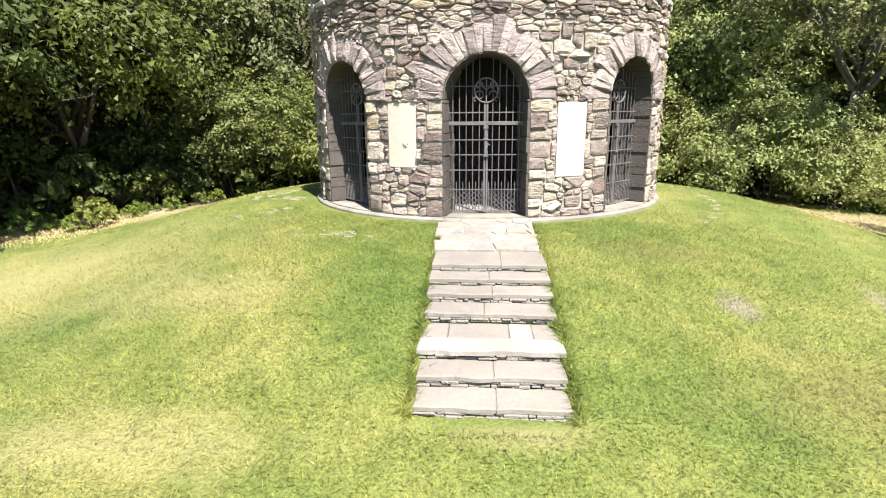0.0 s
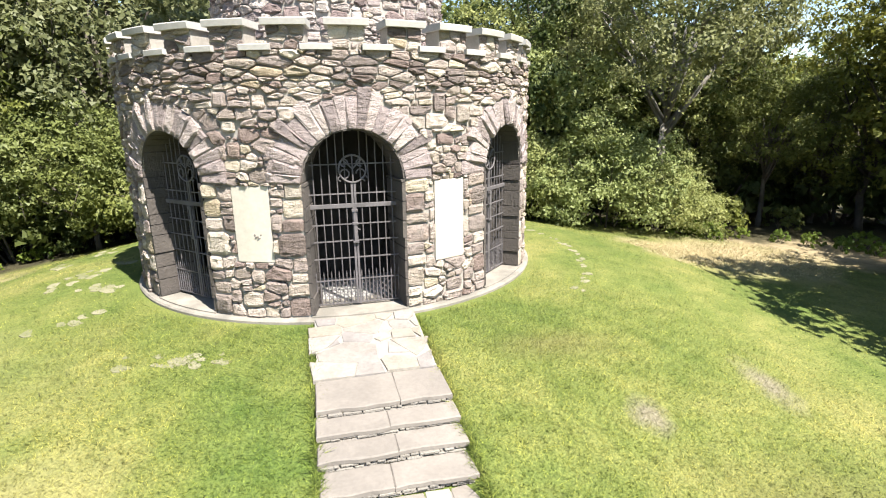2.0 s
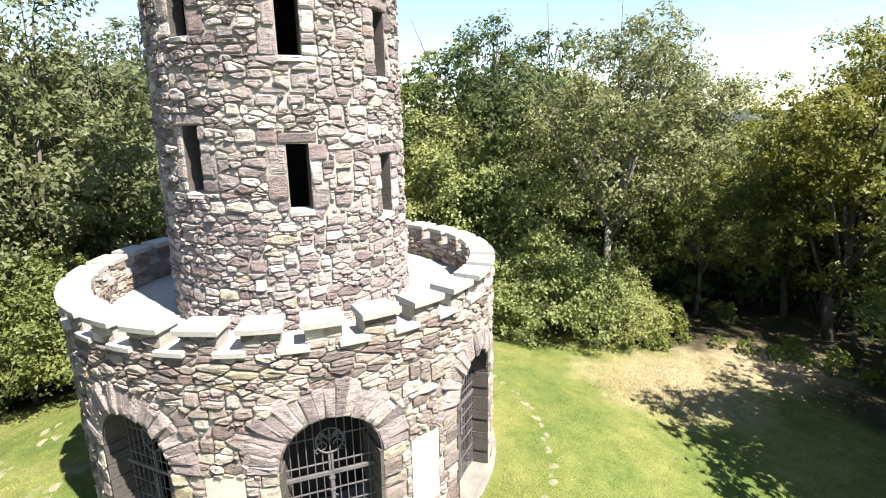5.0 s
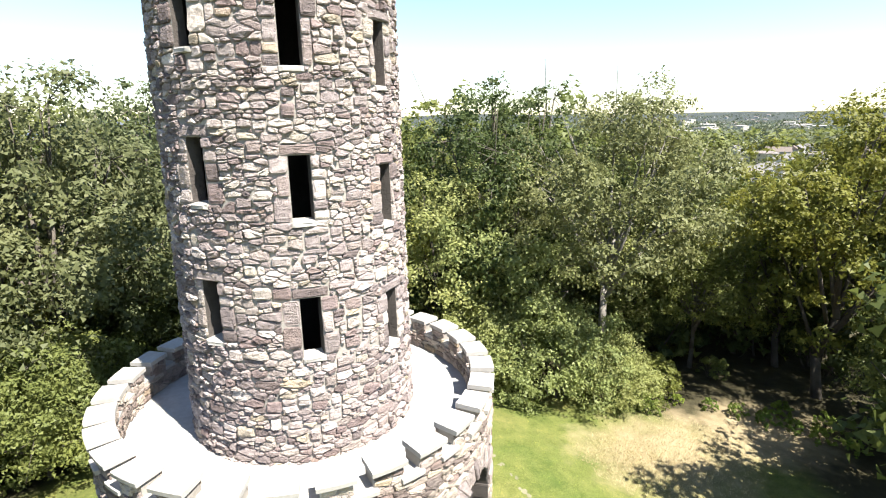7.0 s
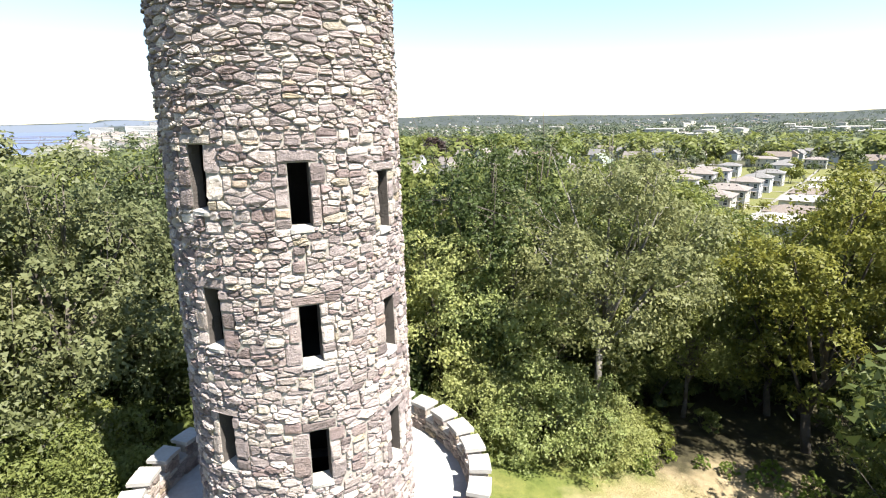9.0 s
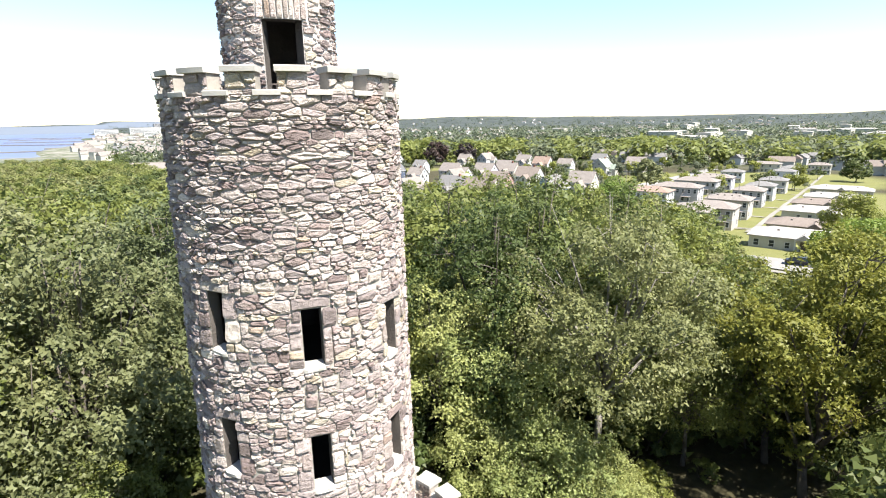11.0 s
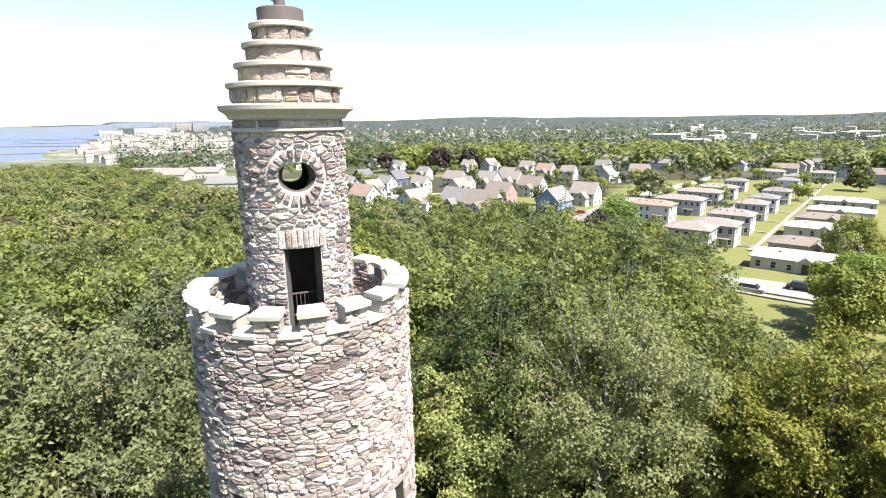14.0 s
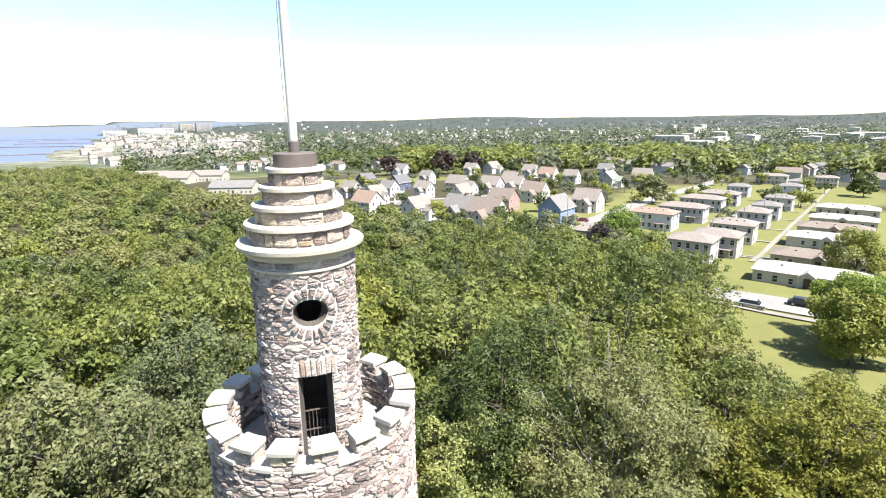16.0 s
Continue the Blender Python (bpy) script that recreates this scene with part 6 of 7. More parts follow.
for k in range(6):
    strip("pavement", [along(104, 84, 12 + 27 * k, -2), along(104, 84, 12 + 27 * k, 16)], 1.3, M_CONCRETE, 0.24, "short concrete walk to a row house")
strip("road", [(60, 140), (100, 143), (137, 168), (190, 205), (300, 270)], 7, M_ROAD, 0.2, "pale street in front of the gabled houses")
strip("road", [(35, 240), (90, 245), (150, 250)], 6, M_ROAD, 0.2, "narrow street between the gabled houses")
strip("road", [(60, 140), (62, 230), (85, 320)], 6, M_ROAD, 0.21, "narrow street between the gabled houses")


def car(x, y, rz, paint, label, pickup=False):
    c = tagged(new("car"), label, "car", "parked cars")
    b = boxm(-2.25, 2.25, -0.88, 0.88, 0.32, 0.88, None, 0.12)
    part("body", b, paint, c)
    x0, x1 = (-0.5, 0.9) if pickup else (-1.5, 0.9)
    cab = bmesh.new()
    lo = [cab.verts.new(v) for v in ((x0 - .3, -.82, .86), (x1 + .45, -.82, .86), (x1 + .45, .82, .86), (x0 - .3, .82, .86))]
    hi = [cab.verts.new(v) for v in ((x0, -.68, 1.45), (x1 - .15, -.68, 1.45), (x1 - .15, .68, 1.45), (x0, .68, 1.45))]
    for i in range(4):
        cab.faces.new((lo[i], lo[(i + 1) % 4], hi[(i + 1) % 4], hi[i]))
    part("glasshouse", cab, M_PANE, c, "dark car windows")
    part("car_roof", boxm(x0 - .02, x1 - .13, -.7, .7, 1.43, 1.5, None, 0.03), paint, c)
    if pickup:
        part("bed_side", boxm(-2.2, -0.85, -0.86, -0.78, 0.86, 1.1), paint, c)
        part("bed_side", boxm(-2.2, -0.85, 0.78, 0.86, 0.86, 1.1), paint, c)
    for wx in (-1.4, 1.4):
        for wy in (-0.86, 0.86):
            w = part("wheel", rod(bmesh.new(), (wx, wy - .1, 0.33), (wx, wy + .1, 0.33), 0.33, None, 14), M_TYRE, c)
            part("rim", rod(bmesh.new(), (wx, wy - .115, 0.33), (wx, wy + .115, 0.33), 0.2, None, 10), M_RIM, w)
    c.matrix_world = pose(x, y, ground_z(x, y) + 0.24, 0, 0, rz)


M_TYRE = speckled("tyre_rubber", (0.03, 0.03, 0.03), (0.02, 0.02, 0.02), 20, 0.8, 0.1, 0.002)
M_RIM = speckled("alloy_rim", (0.6, 0.6, 0.6), (0.5, 0.5, 0.5), 20, 0.3, 0.05, 0.001, 0.8)
PAINTS = {k: speckled("car_paint_" + k, c, tuple(v * 0.93 for v in c), 1, 0.25, 0.0, 0.001) for k, c in dict(white=(0.8, 0.8, 0.8), silver=(0.45, 0.46, 0.48), black=(0.03, 0.03, 0.035), blue=(0.06, 0.1, 0.2), red=(0.3, 0.04, 0.04)).items()}
for i, (x, y, d, p, label, pick) in enumerate(((86.6, 49.9, -59, "black", "dark car parked at the far kerb of the street", False), (77.3, 52.1, -59, "silver", "silver saloon car parked at the kerb", False), (*along(84, 52.5, 0, 16), -59, "white", "white van-like car parked on the street", False),
                                      (*along(118, 108, 55, 3), 31, "black", "dark car parked beside the housing blocks", False), (*along(118, 108, 60, 4), 31, "blue", "dark blue car parked beside the housing blocks", False), (*along(118, 108, 120, 3), 31, "black", "black car parked in the street", False),
                                      (115, 138, 40, "black", "dark car parked by the gabled houses", False), (119, 141, 40, "silver", "silver car parked by the gabled houses", False), (123, 143, 40, "white", "white car parked by the gabled houses", False), (109, 150, 130, "red", "red car parked by the blue house", False))):
    car(x, y, d, PAINTS[p], label, pick)

# utility poles
for x, y, h in ((248, 246, 12), (100, 146, 11), (112, 95, 9), (140, 110, 9), (170, 128, 9), (150, 175, 10), (-110, 640, 16), (-60, 470, 11), (200, 148, 9)):
    p = tagged(new("utility_pole"), "weathered wooden utility pole with a cross-arm", "pole", "utility poles")
    part("post", rod(bmesh.new(), (0, 0, -1), (0, 0, h), 0.15, 0.1, 8), M_BARK_PALE, p)
    part("cross_arm", boxm(-1.1, 1.1, -0.06, 0.06, h - 0.8, h - 0.66), M_BARK_PALE, p)
    p.matrix_world = pose(x, y, ground_z(x, y), 0, 0, 30)

# trees among the houses
rng = random.Random(9)
SPECIAL = [(172, 188, 1.25, M_LEAF_GREY, "broad grey-green street tree"), (76, 36, 0.98, M_LEAF_FRESH, "round green tree beside the street"), (291, 172, 1.3, M_LEAF_DARK, "large dark green tree by the row houses"), (114, 59.5, 1.12, M_LEAF, "olive-green tree beside the row houses"), (70, 29.5, 1.05, M_LEAF_FRESH, "low green tree at the green's edge"), (66.5, 29, 1.0, M_LEAF, "green tree at the green's edge"),
           (166, 392, 1.7, M_LEAF_PURPLE, "large purple beech among the far roofs"), (143, 400, 1.9, M_LEAF_PURPLE, "large purple beech among the far roofs"), (100, 412, 1.5, M_LEAF_PURPLE, "large purple beech among the far roofs"), (80, 92, 1.2, M_LEAF_FRESH, "bright green tree at the wood's edge"), (70, 84, 1.0, M_LEAF_PURPLE, "purple-leaved tree at the wood's edge")]
for i, (x, y, s, leaf, label) in enumerate(SPECIAL):
    big = x * x + y * y > 200 * 200
    t = tree_thing("tree", 400 + i, leaf, M_BARK, 11.0, 5.2, 18, 1800 if big else 9500, 0.9 if big else 0.36, label, base=0.12, limbs=4)
    t.matrix_world = at(x, y, s, 40 * i)
HOUSE_SPOTS = [(g[0], g[1]) for g in GABLES] + [(g[0], g[1]) for g in HIPS] + [(g[0], g[1]) for g in LOWS]
lr = np.random.default_rng(33)
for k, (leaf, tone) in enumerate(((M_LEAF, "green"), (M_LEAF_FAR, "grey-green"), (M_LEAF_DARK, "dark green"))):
    clouds, stems = [], bmesh.new()
    while len(clouds) < 85:
        x, y = rng.uniform(25, 340), rng.uniform(125, 470)
        if any(math.hypot(x - a, y - b) < 8.5 for a, b in HOUSE_SPOTS) or abs(math.degrees(math.atan2(x, y + 12)) - 28) > 27:
            continue
        if 20 < x < 110 and 335 < y < 400:
            continue
        z, s = ground_z(x, y), rng.uniform(0.45, 1.05)
        c = np.array([[x + lr.normal() * 1.7 * s, y + lr.normal() * 1.7 * s, z + s * lr.uniform(3.0, 7.8)] for _ in range(8)])
        clouds.append(leaf_cloud(lr, c, lr.uniform(1.2, 2.0, 8) * s, 620, 0.8 * s, up=0.7))
        rod(stems, (x, y, z - 0.5), (x, y, z + 4 * s), 0.2 * s, 0.1 * s, 5)
    tagged(new("street_trees", quad_mesh("street_trees", np.concatenate(clouds), leaf, 3)), "small " + tone + " trees in the gardens between the houses", "trees", kind="stuff")
    tagged(mesh_ob("street_tree_stems", stems, M_BARK), "trunks of the garden trees between houses", "trees", kind="stuff")

# ---- far off: woods, roofs, harbour ----
fr = np.random.default_rng(12)


def sector(n, r0, r1, a0, a1):
    a = np.radians(fr.uniform(a0, a1, n))
    r = np.sqrt(fr.uniform(r0 * r0, r1 * r1, n)) if r1 < 1200 else np.exp(fr.uniform(math.log(r0), math.log(r1), n))
    return r * np.sin(a), r * np.cos(a)


def far_crowns(n, r0, r1, a0, a1, size, per, name, leaf, label, keep=None):
    xs, ys = sector(n, r0, r1, a0, a1)
    out = []
    for x, y in zip(xs, ys):
        if keep and not keep(x, y) or (math.hypot(x, y) > 700 and sea_depth(x, y) > -25):
            continue
        s = size * fr.uniform(0.6, 1.3)
        c = np.array([[x + fr.normal() * s * 0.35, y + fr.normal() * s * 0.35, ground_z(x, y) + s * fr.uniform(0.55, 1.0)] for _ in range(3)])
        out.append(leaf_cloud(fr, c, np.full(3, s * 0.55), per, s * 0.3, up=0.8, squash=0.85, inner=0.8))
    return tagged(new(name, quad_mesh(name, np.concatenate(out), leaf, 3)), label, "woods", kind="stuff")


def clear_of_town(x, y):
    # few trees stand in the harbour's yards
    if -0.28 * y < x < -0.01 * y and 720 < y < 2700 and (x * 0.37 + y * 0.61) % 1 < 0.82:
        return False
    return not (30 < x < 345 and 60 < y < 460 and not (x > 300 and y > 300)) and not (-40 < x < 150 and 335 < y < 490) and not (-90 < x < 10 and 300 < y < 500)


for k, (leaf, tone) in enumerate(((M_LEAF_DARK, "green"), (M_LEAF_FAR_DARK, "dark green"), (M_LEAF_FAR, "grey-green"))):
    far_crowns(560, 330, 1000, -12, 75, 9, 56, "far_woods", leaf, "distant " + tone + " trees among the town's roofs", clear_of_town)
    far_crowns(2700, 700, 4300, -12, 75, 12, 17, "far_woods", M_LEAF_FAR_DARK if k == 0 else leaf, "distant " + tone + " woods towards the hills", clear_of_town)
far_crowns(130, 440, 600, 5, 24, 10, 90, "far_woods", M_LEAF_DARK, "dark tree line behind the mown field", lambda x, y: y > 480 + 0.2 * x)
far_crowns(330, 420, 680, 14, 66, 12, 120, "far_woods", M_LEAF, "tall green trees behind the gabled houses", lambda x, y: math.hypot(x, y) > 440)
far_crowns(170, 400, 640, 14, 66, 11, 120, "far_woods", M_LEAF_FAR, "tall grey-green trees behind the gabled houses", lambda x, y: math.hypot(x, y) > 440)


def far_roofs(n, r0, r1, a0, a1, size, wall, roof, label, keep=None):
    """Many small houses too far off to pick apart: walls in one mesh, roofs in another."""
    xs, ys = sector(n, r0, r1, a0, a1)
    wv, wf, rv, rf = [], [], [], []
    for x, y in zip(xs, ys):
        if not (keep or clear_of_town)(x, y) or (math.hypot(x, y) > 700 and sea_depth(x, y) > -20):
            continue
        L, W, h = size * fr.uniform(0.7, 1.6), size * fr.uniform(0.6, 0.9), size * fr.uniform(0.35, 0.6)
        m = Matrix.Translation((x, y, ground_z(x, y))) @ Matrix.Rotation(radians(31 + 90 * int(fr.integers(2)) + fr.normal() * 6), 4, "Z")
        o = len(wv)
        for z in (-2, h):
            wv += [tuple(m @ Vector(p)) for p in ((-L / 2, -W / 2, z), (L / 2, -W / 2, z), (L / 2, W / 2, z), (-L / 2, W / 2, z))]
        wf += [(o + i, o + (i + 1) % 4, o + 4 + (i + 1) % 4, o + 4 + i) for i in range(4)]
        o = len(rv)
        k = W * 0.35 if size < 20 else W * 0.06
        rv += [tuple(m @ Vector(p)) for p in ((-L / 2 - .4, -W / 2 - .4, h), (L / 2 + .4, -W / 2 - .4, h), (L / 2 + .4, W / 2 + .4, h), (-L / 2 - .4, W / 2 + .4, h), (-L / 2, 0, h + k), (L / 2, 0, h + k))]
        rf += [(o, o + 1, o + 5, o + 4), (o + 2, o + 3, o + 4, o + 5), (o + 1, o + 2, o + 5), (o + 3, o, o + 4)]
    tagged(data_ob("far_town_walls", wv, wf, wall), "distant " + label + " house walls", "town", kind="stuff")
    tagged(data_ob("far_town_roofs", rv, rf, roof), "distant " + label + " house roofs", "town", kind="stuff")


far_roofs(420, 380, 1500, -6, 75, 11, WALLS["white"], ROOFS["grey"], "white")
far_roofs(260, 380, 1500, -6, 75, 11, WALLS["cream"], ROOFS["brown"], "cream")
far_roofs(420, 1000, 4000, -8, 75, 14, WALLS["white"], ROOFS["pale"], "pale")
far_roofs(170, 760, 2900, -14.5, 0.5, 17, WALLS["cream"], ROOFS["pale"], "harbour shed and", lambda x, y: math.hypot(x + 150, y - 985) > 110)
far_roofs(26, 900, 2600, 30, 70, 34, WALLS["cream"], ROOFS["white"], "large flat-roofed")

# the bay, its piers and the harbour's halls
b = bmesh.new()
vs = [b.verts.new(v) for v in ((-5600, 600, SEA_Z), (-150, 600, SEA_Z), (-150, 5600, SEA_Z), (-5600, 5600, SEA_Z))]
b.faces.new(vs)
tagged(mesh_ob("water", b, M_WATER), "calm blue water of the bay", "water", kind="structure")
for x0, y0, x1, y1, w in ((-330, 1270, -470, 1240, 14), (-400, 1640, -760, 1800, 14), (-460, 1950, -700, 2010, 16), (-640, 2600, -1000, 2640, 14), (-800, 2330, -600, 2420, 20), (-340, 1420, -420, 1400, 40)):
    m = Matrix.Translation(((x0 + x1) / 2, (y0 + y1) / 2, SEA_Z)) @ Matrix.Rotation(math.atan2(y1 - y0, x1 - x0), 4, "Z")
    l = math.hypot(x1 - x0, y1 - y0)
    tagged(mesh_ob("pier", boxm(-l / 2, l / 2, -w / 2, w / 2, -4, 2, m, 0.5), M_ROAD_OLD), "long grey pier reaching into the bay", "pier", kind="structure")
BIG = [(-150, 985, 105, 130, 9, "grey", "white"), (-30, 1050, 70, 30, 8, "white", "cream"), (-440, 2900, 150, 60, 34, "white", "white"), (-330, 2500, 130, 40, 16, "white", "white"), (-255, 3250, 75, 50, 42, "grey", "grey"), (-350, 3350, 70, 50, 38, "grey", "tan"), (-450, 3450, 80, 50, 36, "grey", "grey"), (-580, 2750, 90, 40, 30, "white", "white"), (-260, 1650, 90, 30, 10, "white", "cream"), (-190, 1500, 60, 26, 9, "white", "white"), (-60, 1500, 90, 34, 12, "white", "white"), (-340, 1950, 80, 30, 12, "pale", "white"),
       (520, 700, 95, 26, 9, "grey", "grey"), (760, 720, 110, 30, 10, "white", "white"), (700, 900, 120, 30, 9, "pale", "cream"), (880, 960, 140, 40, 9, "dark", "cream"), (560, 420, 50, 16, 7, "grey", "white")]
for x, y, L, W, hgt, roof, wall in BIG:
    h = tagged(new("hall"), "large flat-roofed " + wall + " building in the distant town", "building")
    part("wall", boxm(-L / 2, L / 2, -W / 2, W / 2, -6, hgt), WALLS[wall], h)
    part("roof", boxm(-L / 2 - .6, L / 2 + .6, -W / 2 - .6, W / 2 + .6, hgt, hgt + 0.9, None, 0.2), ROOFS[roof], h)
    for f in range(max(1, int(hgt / 5))):
        z0 = 1.5 + f * 5
        part("window_band", boxm(-L / 2 + 2, L / 2 - 2, -W / 2 - 0.15, W / 2 + 0.15, z0, z0 + 1.9), M_PANE, h)
    h.matrix_world = pose(x, y, max(ground_z(x, y), SEA_Z + 1.5), 0, 0, 12 if x < 0 else 31)
for i in range(9):
    x, y = -150 + 17 * i + fr.uniform(-6, 6), 1050 + fr.uniform(-60, 60)
    p = tagged(new("mast"), "tall white mast in the boat yard", "mast", "boat yard masts")
    part("spar", rod(bmesh.new(), (0, 0, 0), (0, 0, 26), 0.5, 0.3, 6), M_TRIM, p)
    part("crosstree", boxm(-1.6, 1.6, -0.15, 0.15, 16, 16.3), M_TRIM, p)
    p.matrix_world = pose(x, y, ground_z(x, y))

# ---- flat stones sunk in the lawn round the tower ----
rng = random.Random(15)
spots = []
for i in range(40):
    az = 46 + 74 * i / 39
    if i % 3:
        p = cp(az + rng.uniform(-1.5, 1.5), 5.75 + rng.uniform(-0.1, 0.1), 0)
        spots.append((p.x, p.y, rng.uniform(0.07, 0.13)))
# broken runs of stones: middle, half length, half width, turn, count, size
for x, y, hl, hw, turn, count, size in ((-2.8, -5.05, 0.8, 0.2, -15, 26, 0.1), (-5.2, -1.0, 0.55, 0.2, -25, 12, 0.15), (-5.75, 0.2, 1.0, 0.45, 60, 14, 0.17), (-5.25, -2.9, 0.5, 0.25, 10, 5, 0.15), (-4.55, -2.6, 0.1, 0.1, 0, 1, 0.17), (-6.6, 2.6, 1.4, 0.5, 75, 12, 0.16)):
    for _ in range(count):
        u, w = rng.uniform(-hl, hl), rng.uniform(-hw, hw)
        c, q = math.cos(radians(turn)), math.sin(radians(turn))
        spots.append((x + u * c - w * q, y + u * q + w * c, size * rng.uniform(0.5, 1.25)))
for sx, sy, w in spots:
    az = math.degrees(math.atan2(sx, -sy))
    c = Vector((sx, sy, 0))
    b = bmesh.new()
    n = 8
    out = [(w * rng.uniform(0.75, 1.2) * math.cos(2 * math.pi * k / n), w * rng.uniform(0.55, 1.0) * math.sin(2 * math.pi * k / n)) for k in range(n)]
    z = ground_z(c.x, c.y)
    lo = [b.verts.new((px, py, -0.1)) for px, py in out]
    hi = [b.verts.new((px * 0.95, py * 0.95, 0.004 + rng.uniform(-.006, .006))) for px, py in out]
    for k in range(n):
        b.faces.new((lo[k], lo[(k + 1) % n], hi[(k + 1) % n], hi[k]))
    b.faces.new(hi)
    s = tagged(mesh_ob("sunken_stone", b, M_SUNK), "flat pale stone sunk flush in the grass", "stone", "sunken stones round the tower")
    s.matrix_world = pose(c.x, c.y, z, 0, 0, az + rng.uniform(-20, 20))

# ---- the stones of the walls ----
# drum
rd = lambda z: R_DRUM
zones = []
for c in ARCHES:
    u = radians(c) * R_DRUM
    w = radians(ARCH_HALF) * R_DRUM
    zones += [near_rect(u - w, u + w, -0.4, ARCH_SPRING), near_dome(u, ARCH_SPRING, w + 0.5)]
for c, half, z0, z1 in ((-22.3, 4.15, 0.84, 2.09), (22.3, 4.1, 0.66, 2.07)):
    zones.append(near_rect(radians(c - half) * R_DRUM, radians(c + half) * R_DRUM, z0, z1))
half_turn = math.pi * R_DRUM
blocks = []
for i, c in enumerate(ARCHES):
    for side in (-1, 1):
        blocks += quoins(radians(c + side * ARCH_HALF) * R_DRUM, side, -0.11, ARCH_SPRING, (0.24, 0.46), (0.17, 0.42), zones, 700 + 2 * i + side)
big = big_stones(64, radians(-76) * R_DRUM, radians(76) * R_DRUM, 0.1, 3.5, (0.24, 0.46), (0.2, 0.36), zones, 707)
low = rubble_cells(-half_turn, half_turn, -0.12, 3.3, (0.10, 0.22), (1.0, 2.1), zones, 11, 0.014, square=1.5, ease=2)
high = rubble_cells(-half_turn, half_turn, 3.3, 4.12, (0.07, 0.15), (1.8, 4.0), zones, 12, 0.014, square=2.3, ease=1)
body = big + low + high
for c in ARCHES:
    u, w = radians(c) * R_DRUM, radians(ARCH_HALF) * R_DRUM
    zones.append(near_dome(u, ARCH_SPRING, w + 0.52))
body += fill_gaps(body, radians(-75) * R_DRUM, radians(75) * R_DRUM, -0.08, 4.1, zones, 13)
lay_stones(body, rd, drum, lambda az, z: -58 < az < 58, 21, proud=(0.025, 0.08), mats=DRUM_STONES)
lay_stones(blocks, rd, drum, lambda az, z: True, 25, "quoin", (0.03, 0.07), mats=DRUM_STONES)
for i, c in enumerate(ARCHES):
    u, w = radians(c) * R_DRUM, radians(ARCH_HALF) * R_DRUM
    radial_stones(u, ARCH_SPRING + 0.0, w + 0.005, w + 0.58, math.pi, 0, 21, rd, drum, 50 + i)
# merlon faces
merlon_cells = []
for i in range(30):
    u = radians(12 * i - (360 if i > 15 else 0)) * R_DRUM
    merlon_cells += rubble_cells(u - 0.275, u + 0.275, 4.13, 4.47, (0.1, 0.2), (1.2, 2.4), [], 60 + i, 0.02, False, ease=1)
lay_stones(merlon_cells, lambda z: R_DRUM - 0.012, lower_parapet, lambda az, z: -60 < az < 60, 22, mats=DRUM_STONES)
# inner faces of the lower parapet
r_in = 3.88
inner = rubble_cells(-math.pi * r_in, math.pi * r_in, 3.73, 4.13, (0.09, 0.16), (1.4, 3.0), [], 70, 0.02, square=1.7)
for i in range(30):
    u = radians(12 * i - (360 if i > 15 else 0)) * r_in
    inner += rubble_cells(u - 0.24, u + 0.24, 4.14, 4.45, (0.1, 0.2), (1.2, 2.4), [], 360 + i, 0.02, False, ease=1)
lay_stones(inner, lambda z: r_in if z < 4.13 else 3.905, lower_parapet, lambda az, z: False, 23, out=-1, mats=DRUM_STONES)
# shaft
r0 = 2.38
rs = lambda z: r_shaft(z)
zones = []
for i, (az, z) in enumerate(SHAFT_WINDOWS):
    u, w = radians(az) * r0, radians(WIN_HALF) * r0
    rng = random.Random(i)
    a, b, h = rng.uniform(.1, .2), rng.uniform(.1, .2), rng.uniform(.17, .25)
    zones += [near_rect(u - w, u + w, z - 0.1, z + WIN_H), near_rect(u - w - a, u + w + b, z + WIN_H, z + WIN_H + h)]
    k = rs(z) / r0
    block_stone((u - w - a) * k, (u + w + b) * k, z + WIN_H + .005, z + WIN_H + h - .01, rs, shaft, 100 + i, "lintel")
    s = block_stone((u - w - .03) * k, (u + w + .03) * k, z - 0.1, z - 0.005, rs, shaft, 150 + i, "sill", M_CAP, (0.06, 0.07))
    inner_sill = ring(bmesh.new(), [(2.1, z - .02), (rs(z) + 0.01, z - .02), (rs(z) + 0.01, z + .006), (2.1, z + .02)], az - WIN_HALF, az + WIN_HALF, 3)
    part("inner_sill", inner_sill, M_CAP, shaft)
half_turn = math.pi * r0
blocks = []
for i, (az, z) in enumerate(SHAFT_WINDOWS):
    for side in (-1, 1):
        blocks += quoins(radians(az + side * WIN_HALF) * r0, side, z, z + WIN_H, (0.14, 0.36), (0.18, 0.5), zones, 760 + 2 * i + side)
big = big_stones(120, radians(-85) * r0, radians(85) * r0, 4.0, 13.0, (0.2, 0.42), (0.14, 0.28), zones, 708)
cells = big + rubble_cells(-half_turn, half_turn, 3.7, 13.3, (0.07, 0.16), (1.2, 3.0), zones, 31, 0.013, square=1.9, ease=1)
cells += rubble_cells(-half_turn, half_turn, 13.3, 16.03, (0.065, 0.13), (1.8, 4.2), zones, 32, 0.013, square=2.4, ease=1)


cells += fill_gaps(cells, radians(-95) * r0, radians(95) * r0, 3.75, 16.0, zones, 35)


def fit_shaft(poly):
    z = sum(p[1] for p in poly) / len(poly)
    return [(u * rs(z) / r0, zz) for u, zz in poly]


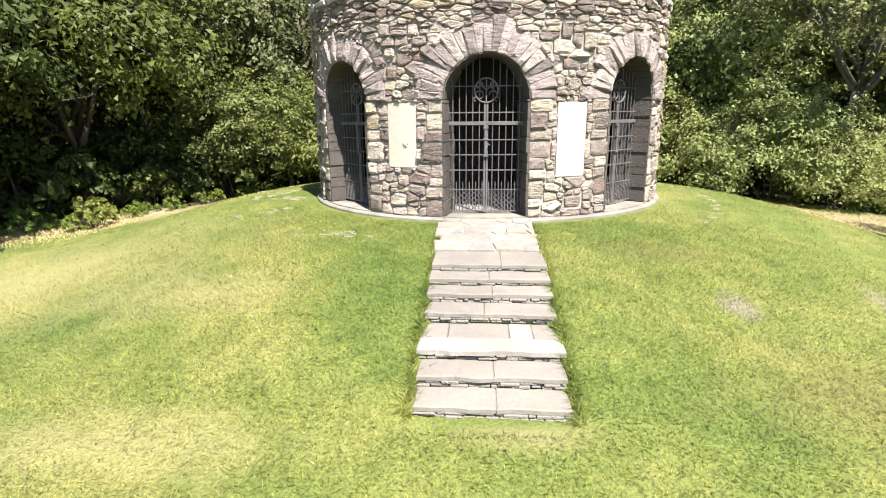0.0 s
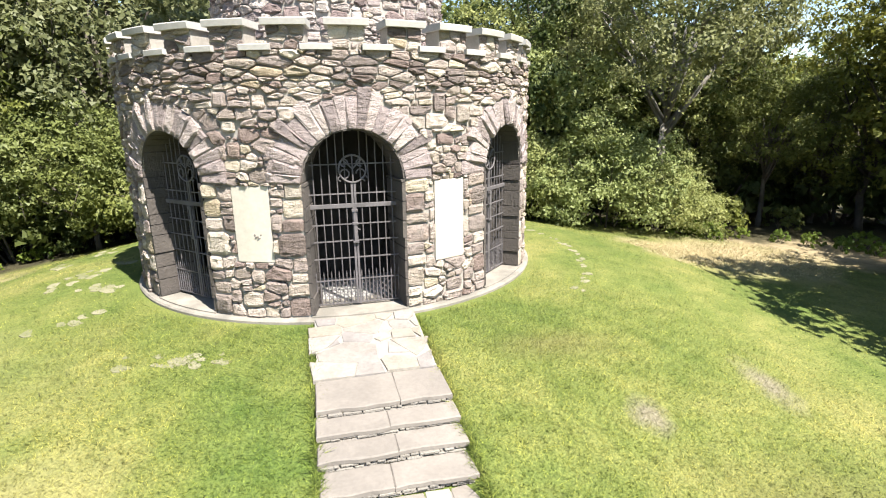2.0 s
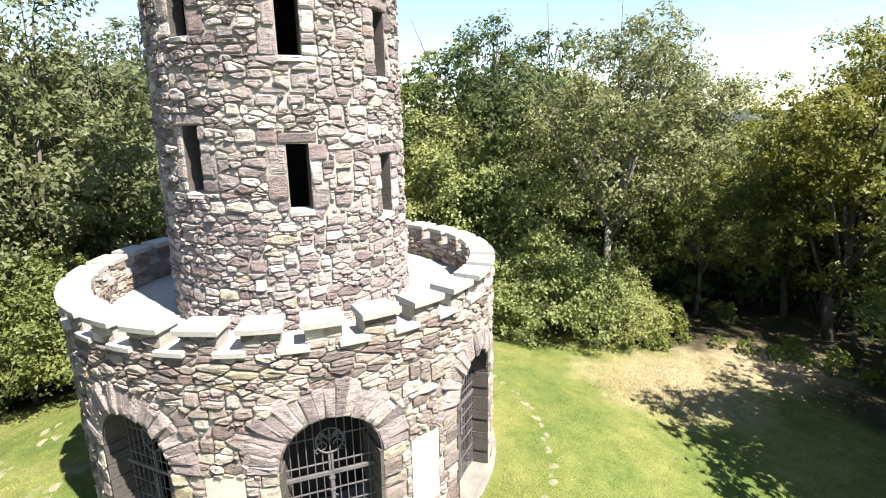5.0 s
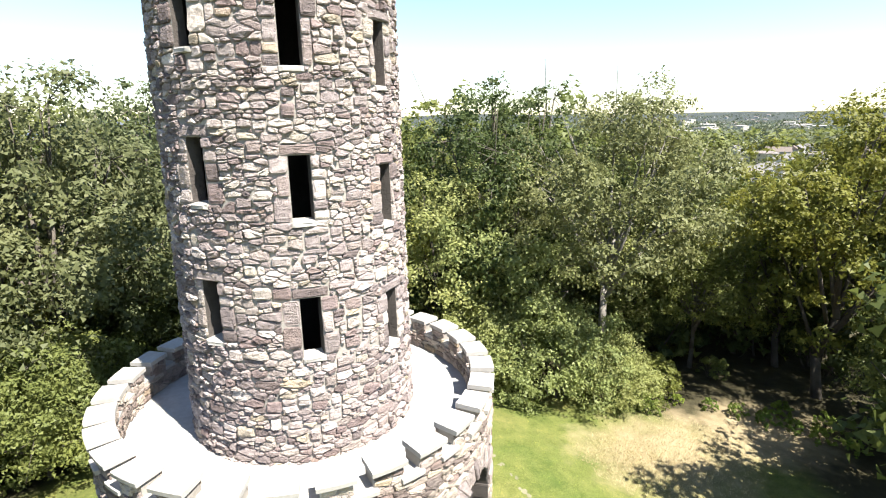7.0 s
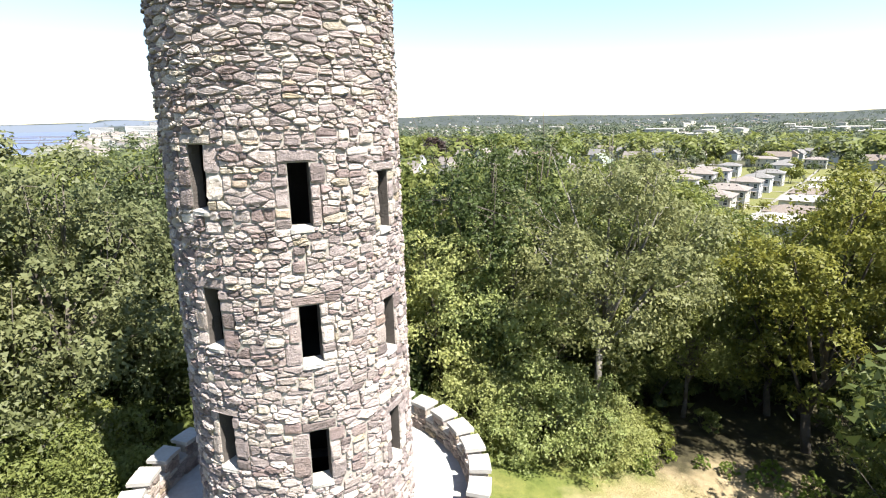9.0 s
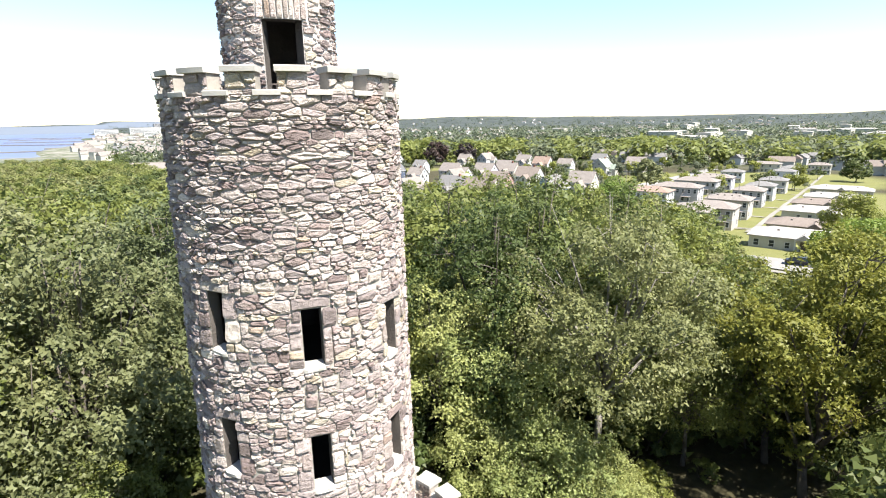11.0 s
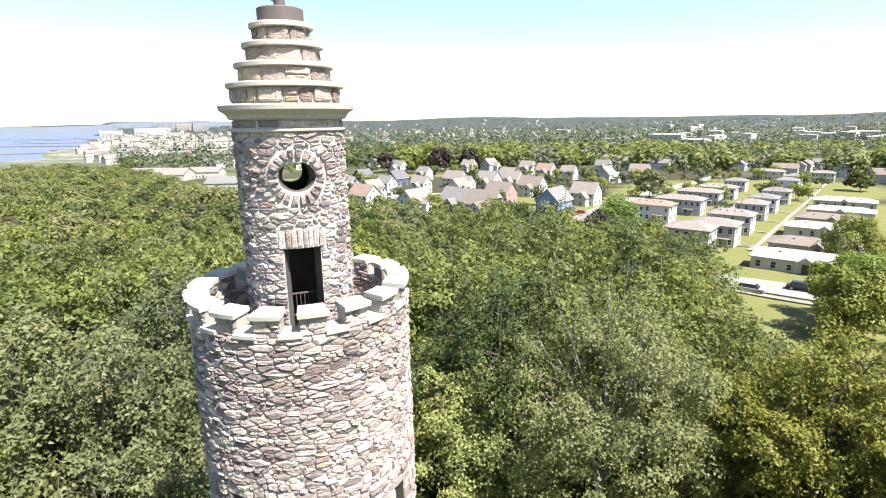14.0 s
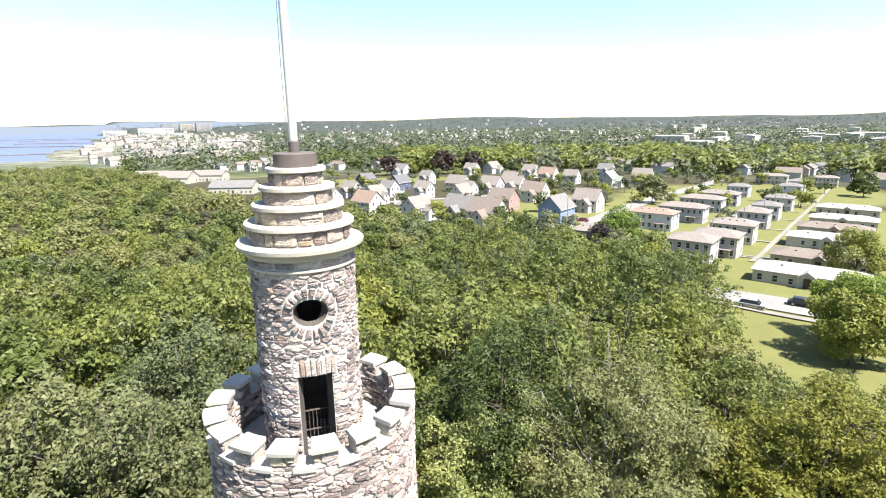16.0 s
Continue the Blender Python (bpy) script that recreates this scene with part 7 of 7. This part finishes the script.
lay_stones([fit_shaft(c) for c in cells], rs, shaft, lambda az, z: -50 < az < 50 and 5.4 < z < 9.0, 33, proud=(0.025, 0.075))
lay_stones([fit_shaft(c) for c in blocks], rs, shaft, lambda az, z: abs(az) < 80, 36, "window_block", (0.03, 0.06))
merlon_cells = []
rm = r_shaft(16)
for i in range(17):
    az = 360 / 17 * i
    u = radians(az - (360 if az > 180 else 0)) * rm
    merlon_cells += rubble_cells(u - 0.25, u + 0.25, 16.04, 16.39, (0.1, 0.2), (1.2, 2.4), [], 160 + i, 0.02, False, ease=1)
lay_stones(merlon_cells, lambda z: rm - 0.012, upper_parapet, lambda az, z: -80 < az < 80, 34)
r_in = 1.92
inner = rubble_cells(-math.pi * r_in, math.pi * r_in, 15.33, 16.04, (0.09, 0.16), (1.4, 3.0), [], 71, 0.02, square=1.7)
for i in range(17):
    az = 360 / 17 * i
    u = radians(az - (360 if az > 180 else 0)) * r_in
    inner += rubble_cells(u - 0.2, u + 0.2, 16.05, 16.38, (0.1, 0.2), (1.2, 2.4), [], 400 + i, 0.02, False, ease=1)
lay_stones(inner, lambda z: r_in if z < 16.04 else 1.945, upper_parapet, lambda az, z: False, 24, out=-1)
# turret
rt = lambda z: R_TUR
w = radians(DOOR_HALF) * R_TUR
ow = radians(OC_HALF) * R_TUR
zones = [near_rect(-w, w, 15.2, 17.42), near_rect(-w - .1, w + .12, 17.42, 17.86), near_disc(0, OC_Z, ow + 0.22)]
for c in (180, -180):
    zones.append(near_disc(radians(c) * R_TUR, OC_Z, ow + 0.02))
half_turn = math.pi * R_TUR
cells = rubble_cells(-half_turn, half_turn, 15.3, 19.70, (0.06, 0.13), (1.2, 3.4), zones, 41, 0.024, square=2.0, ease=1)
cells += fill_gaps(cells, radians(-95) * R_TUR, radians(95) * R_TUR, 15.35, 19.65, zones, 43)
lay_stones(cells, rt, turret, lambda az, z: -85 < az < 85, 42, proud=(0.02, 0.055))
radial_stones(0, OC_Z, ow - .005, ow + 0.185, 0, 2 * math.pi, 20, rt, turret, 55, 0.025, "ring_stone", 1.9)
lint = [-w - .09, -0.31, -0.2, -0.09, 0.02, 0.12, 0.22, 0.33, w + .1]
for i, (a, b) in enumerate(zip(lint, lint[1:])):
    block_stone(a + .012, b - .012, 17.43, 17.84 - 0.02 * (i % 3), rt, turret, 170 + i, "lintel_stone", None, (0.025, 0.045))
# frieze under the cornice and the steps of the cap
for i in range(15):
    u0 = -half_turn + i * 2 * half_turn / 15
    block_stone(u0 + .02, u0 + 2 * half_turn / 15 - .02, 19.785, 19.92, rt, turret, 200 + i, "frieze_stone", None, (0.02, 0.035), 0.14)
for k, (tier, rw, z0, z1) in enumerate(tiers):
    rng = random.Random(600 + k)
    r = rw - 0.03
    u, end, i = -math.pi * r, math.pi * r, 0
    while u < end - 0.1:
        w = min(rng.uniform(0.22, 0.62), end - u)
        if end - u - w < 0.14:
            w = end - u
        h = z0 + 0.03
        if rng.random() < 0.3:
            mid = rng.uniform(0.35, 0.65) * (z1 - z0 - 0.14)
            block_stone(u + .012, u + w - .012, h, h + mid - 0.008, lambda z: r, tier, 640 + 40 * k + i, "cap_stone", DRUM_STONES[0], (0.02, 0.05), 0.2)
            h += mid + 0.008
        block_stone(u + .012, u + w - .012, h, z1 - 0.11, lambda z: r, tier, 900 + 40 * k + i, "cap_stone", DRUM_STONES[0], (0.02, 0.055), 0.2)
        u += w
        i += 1
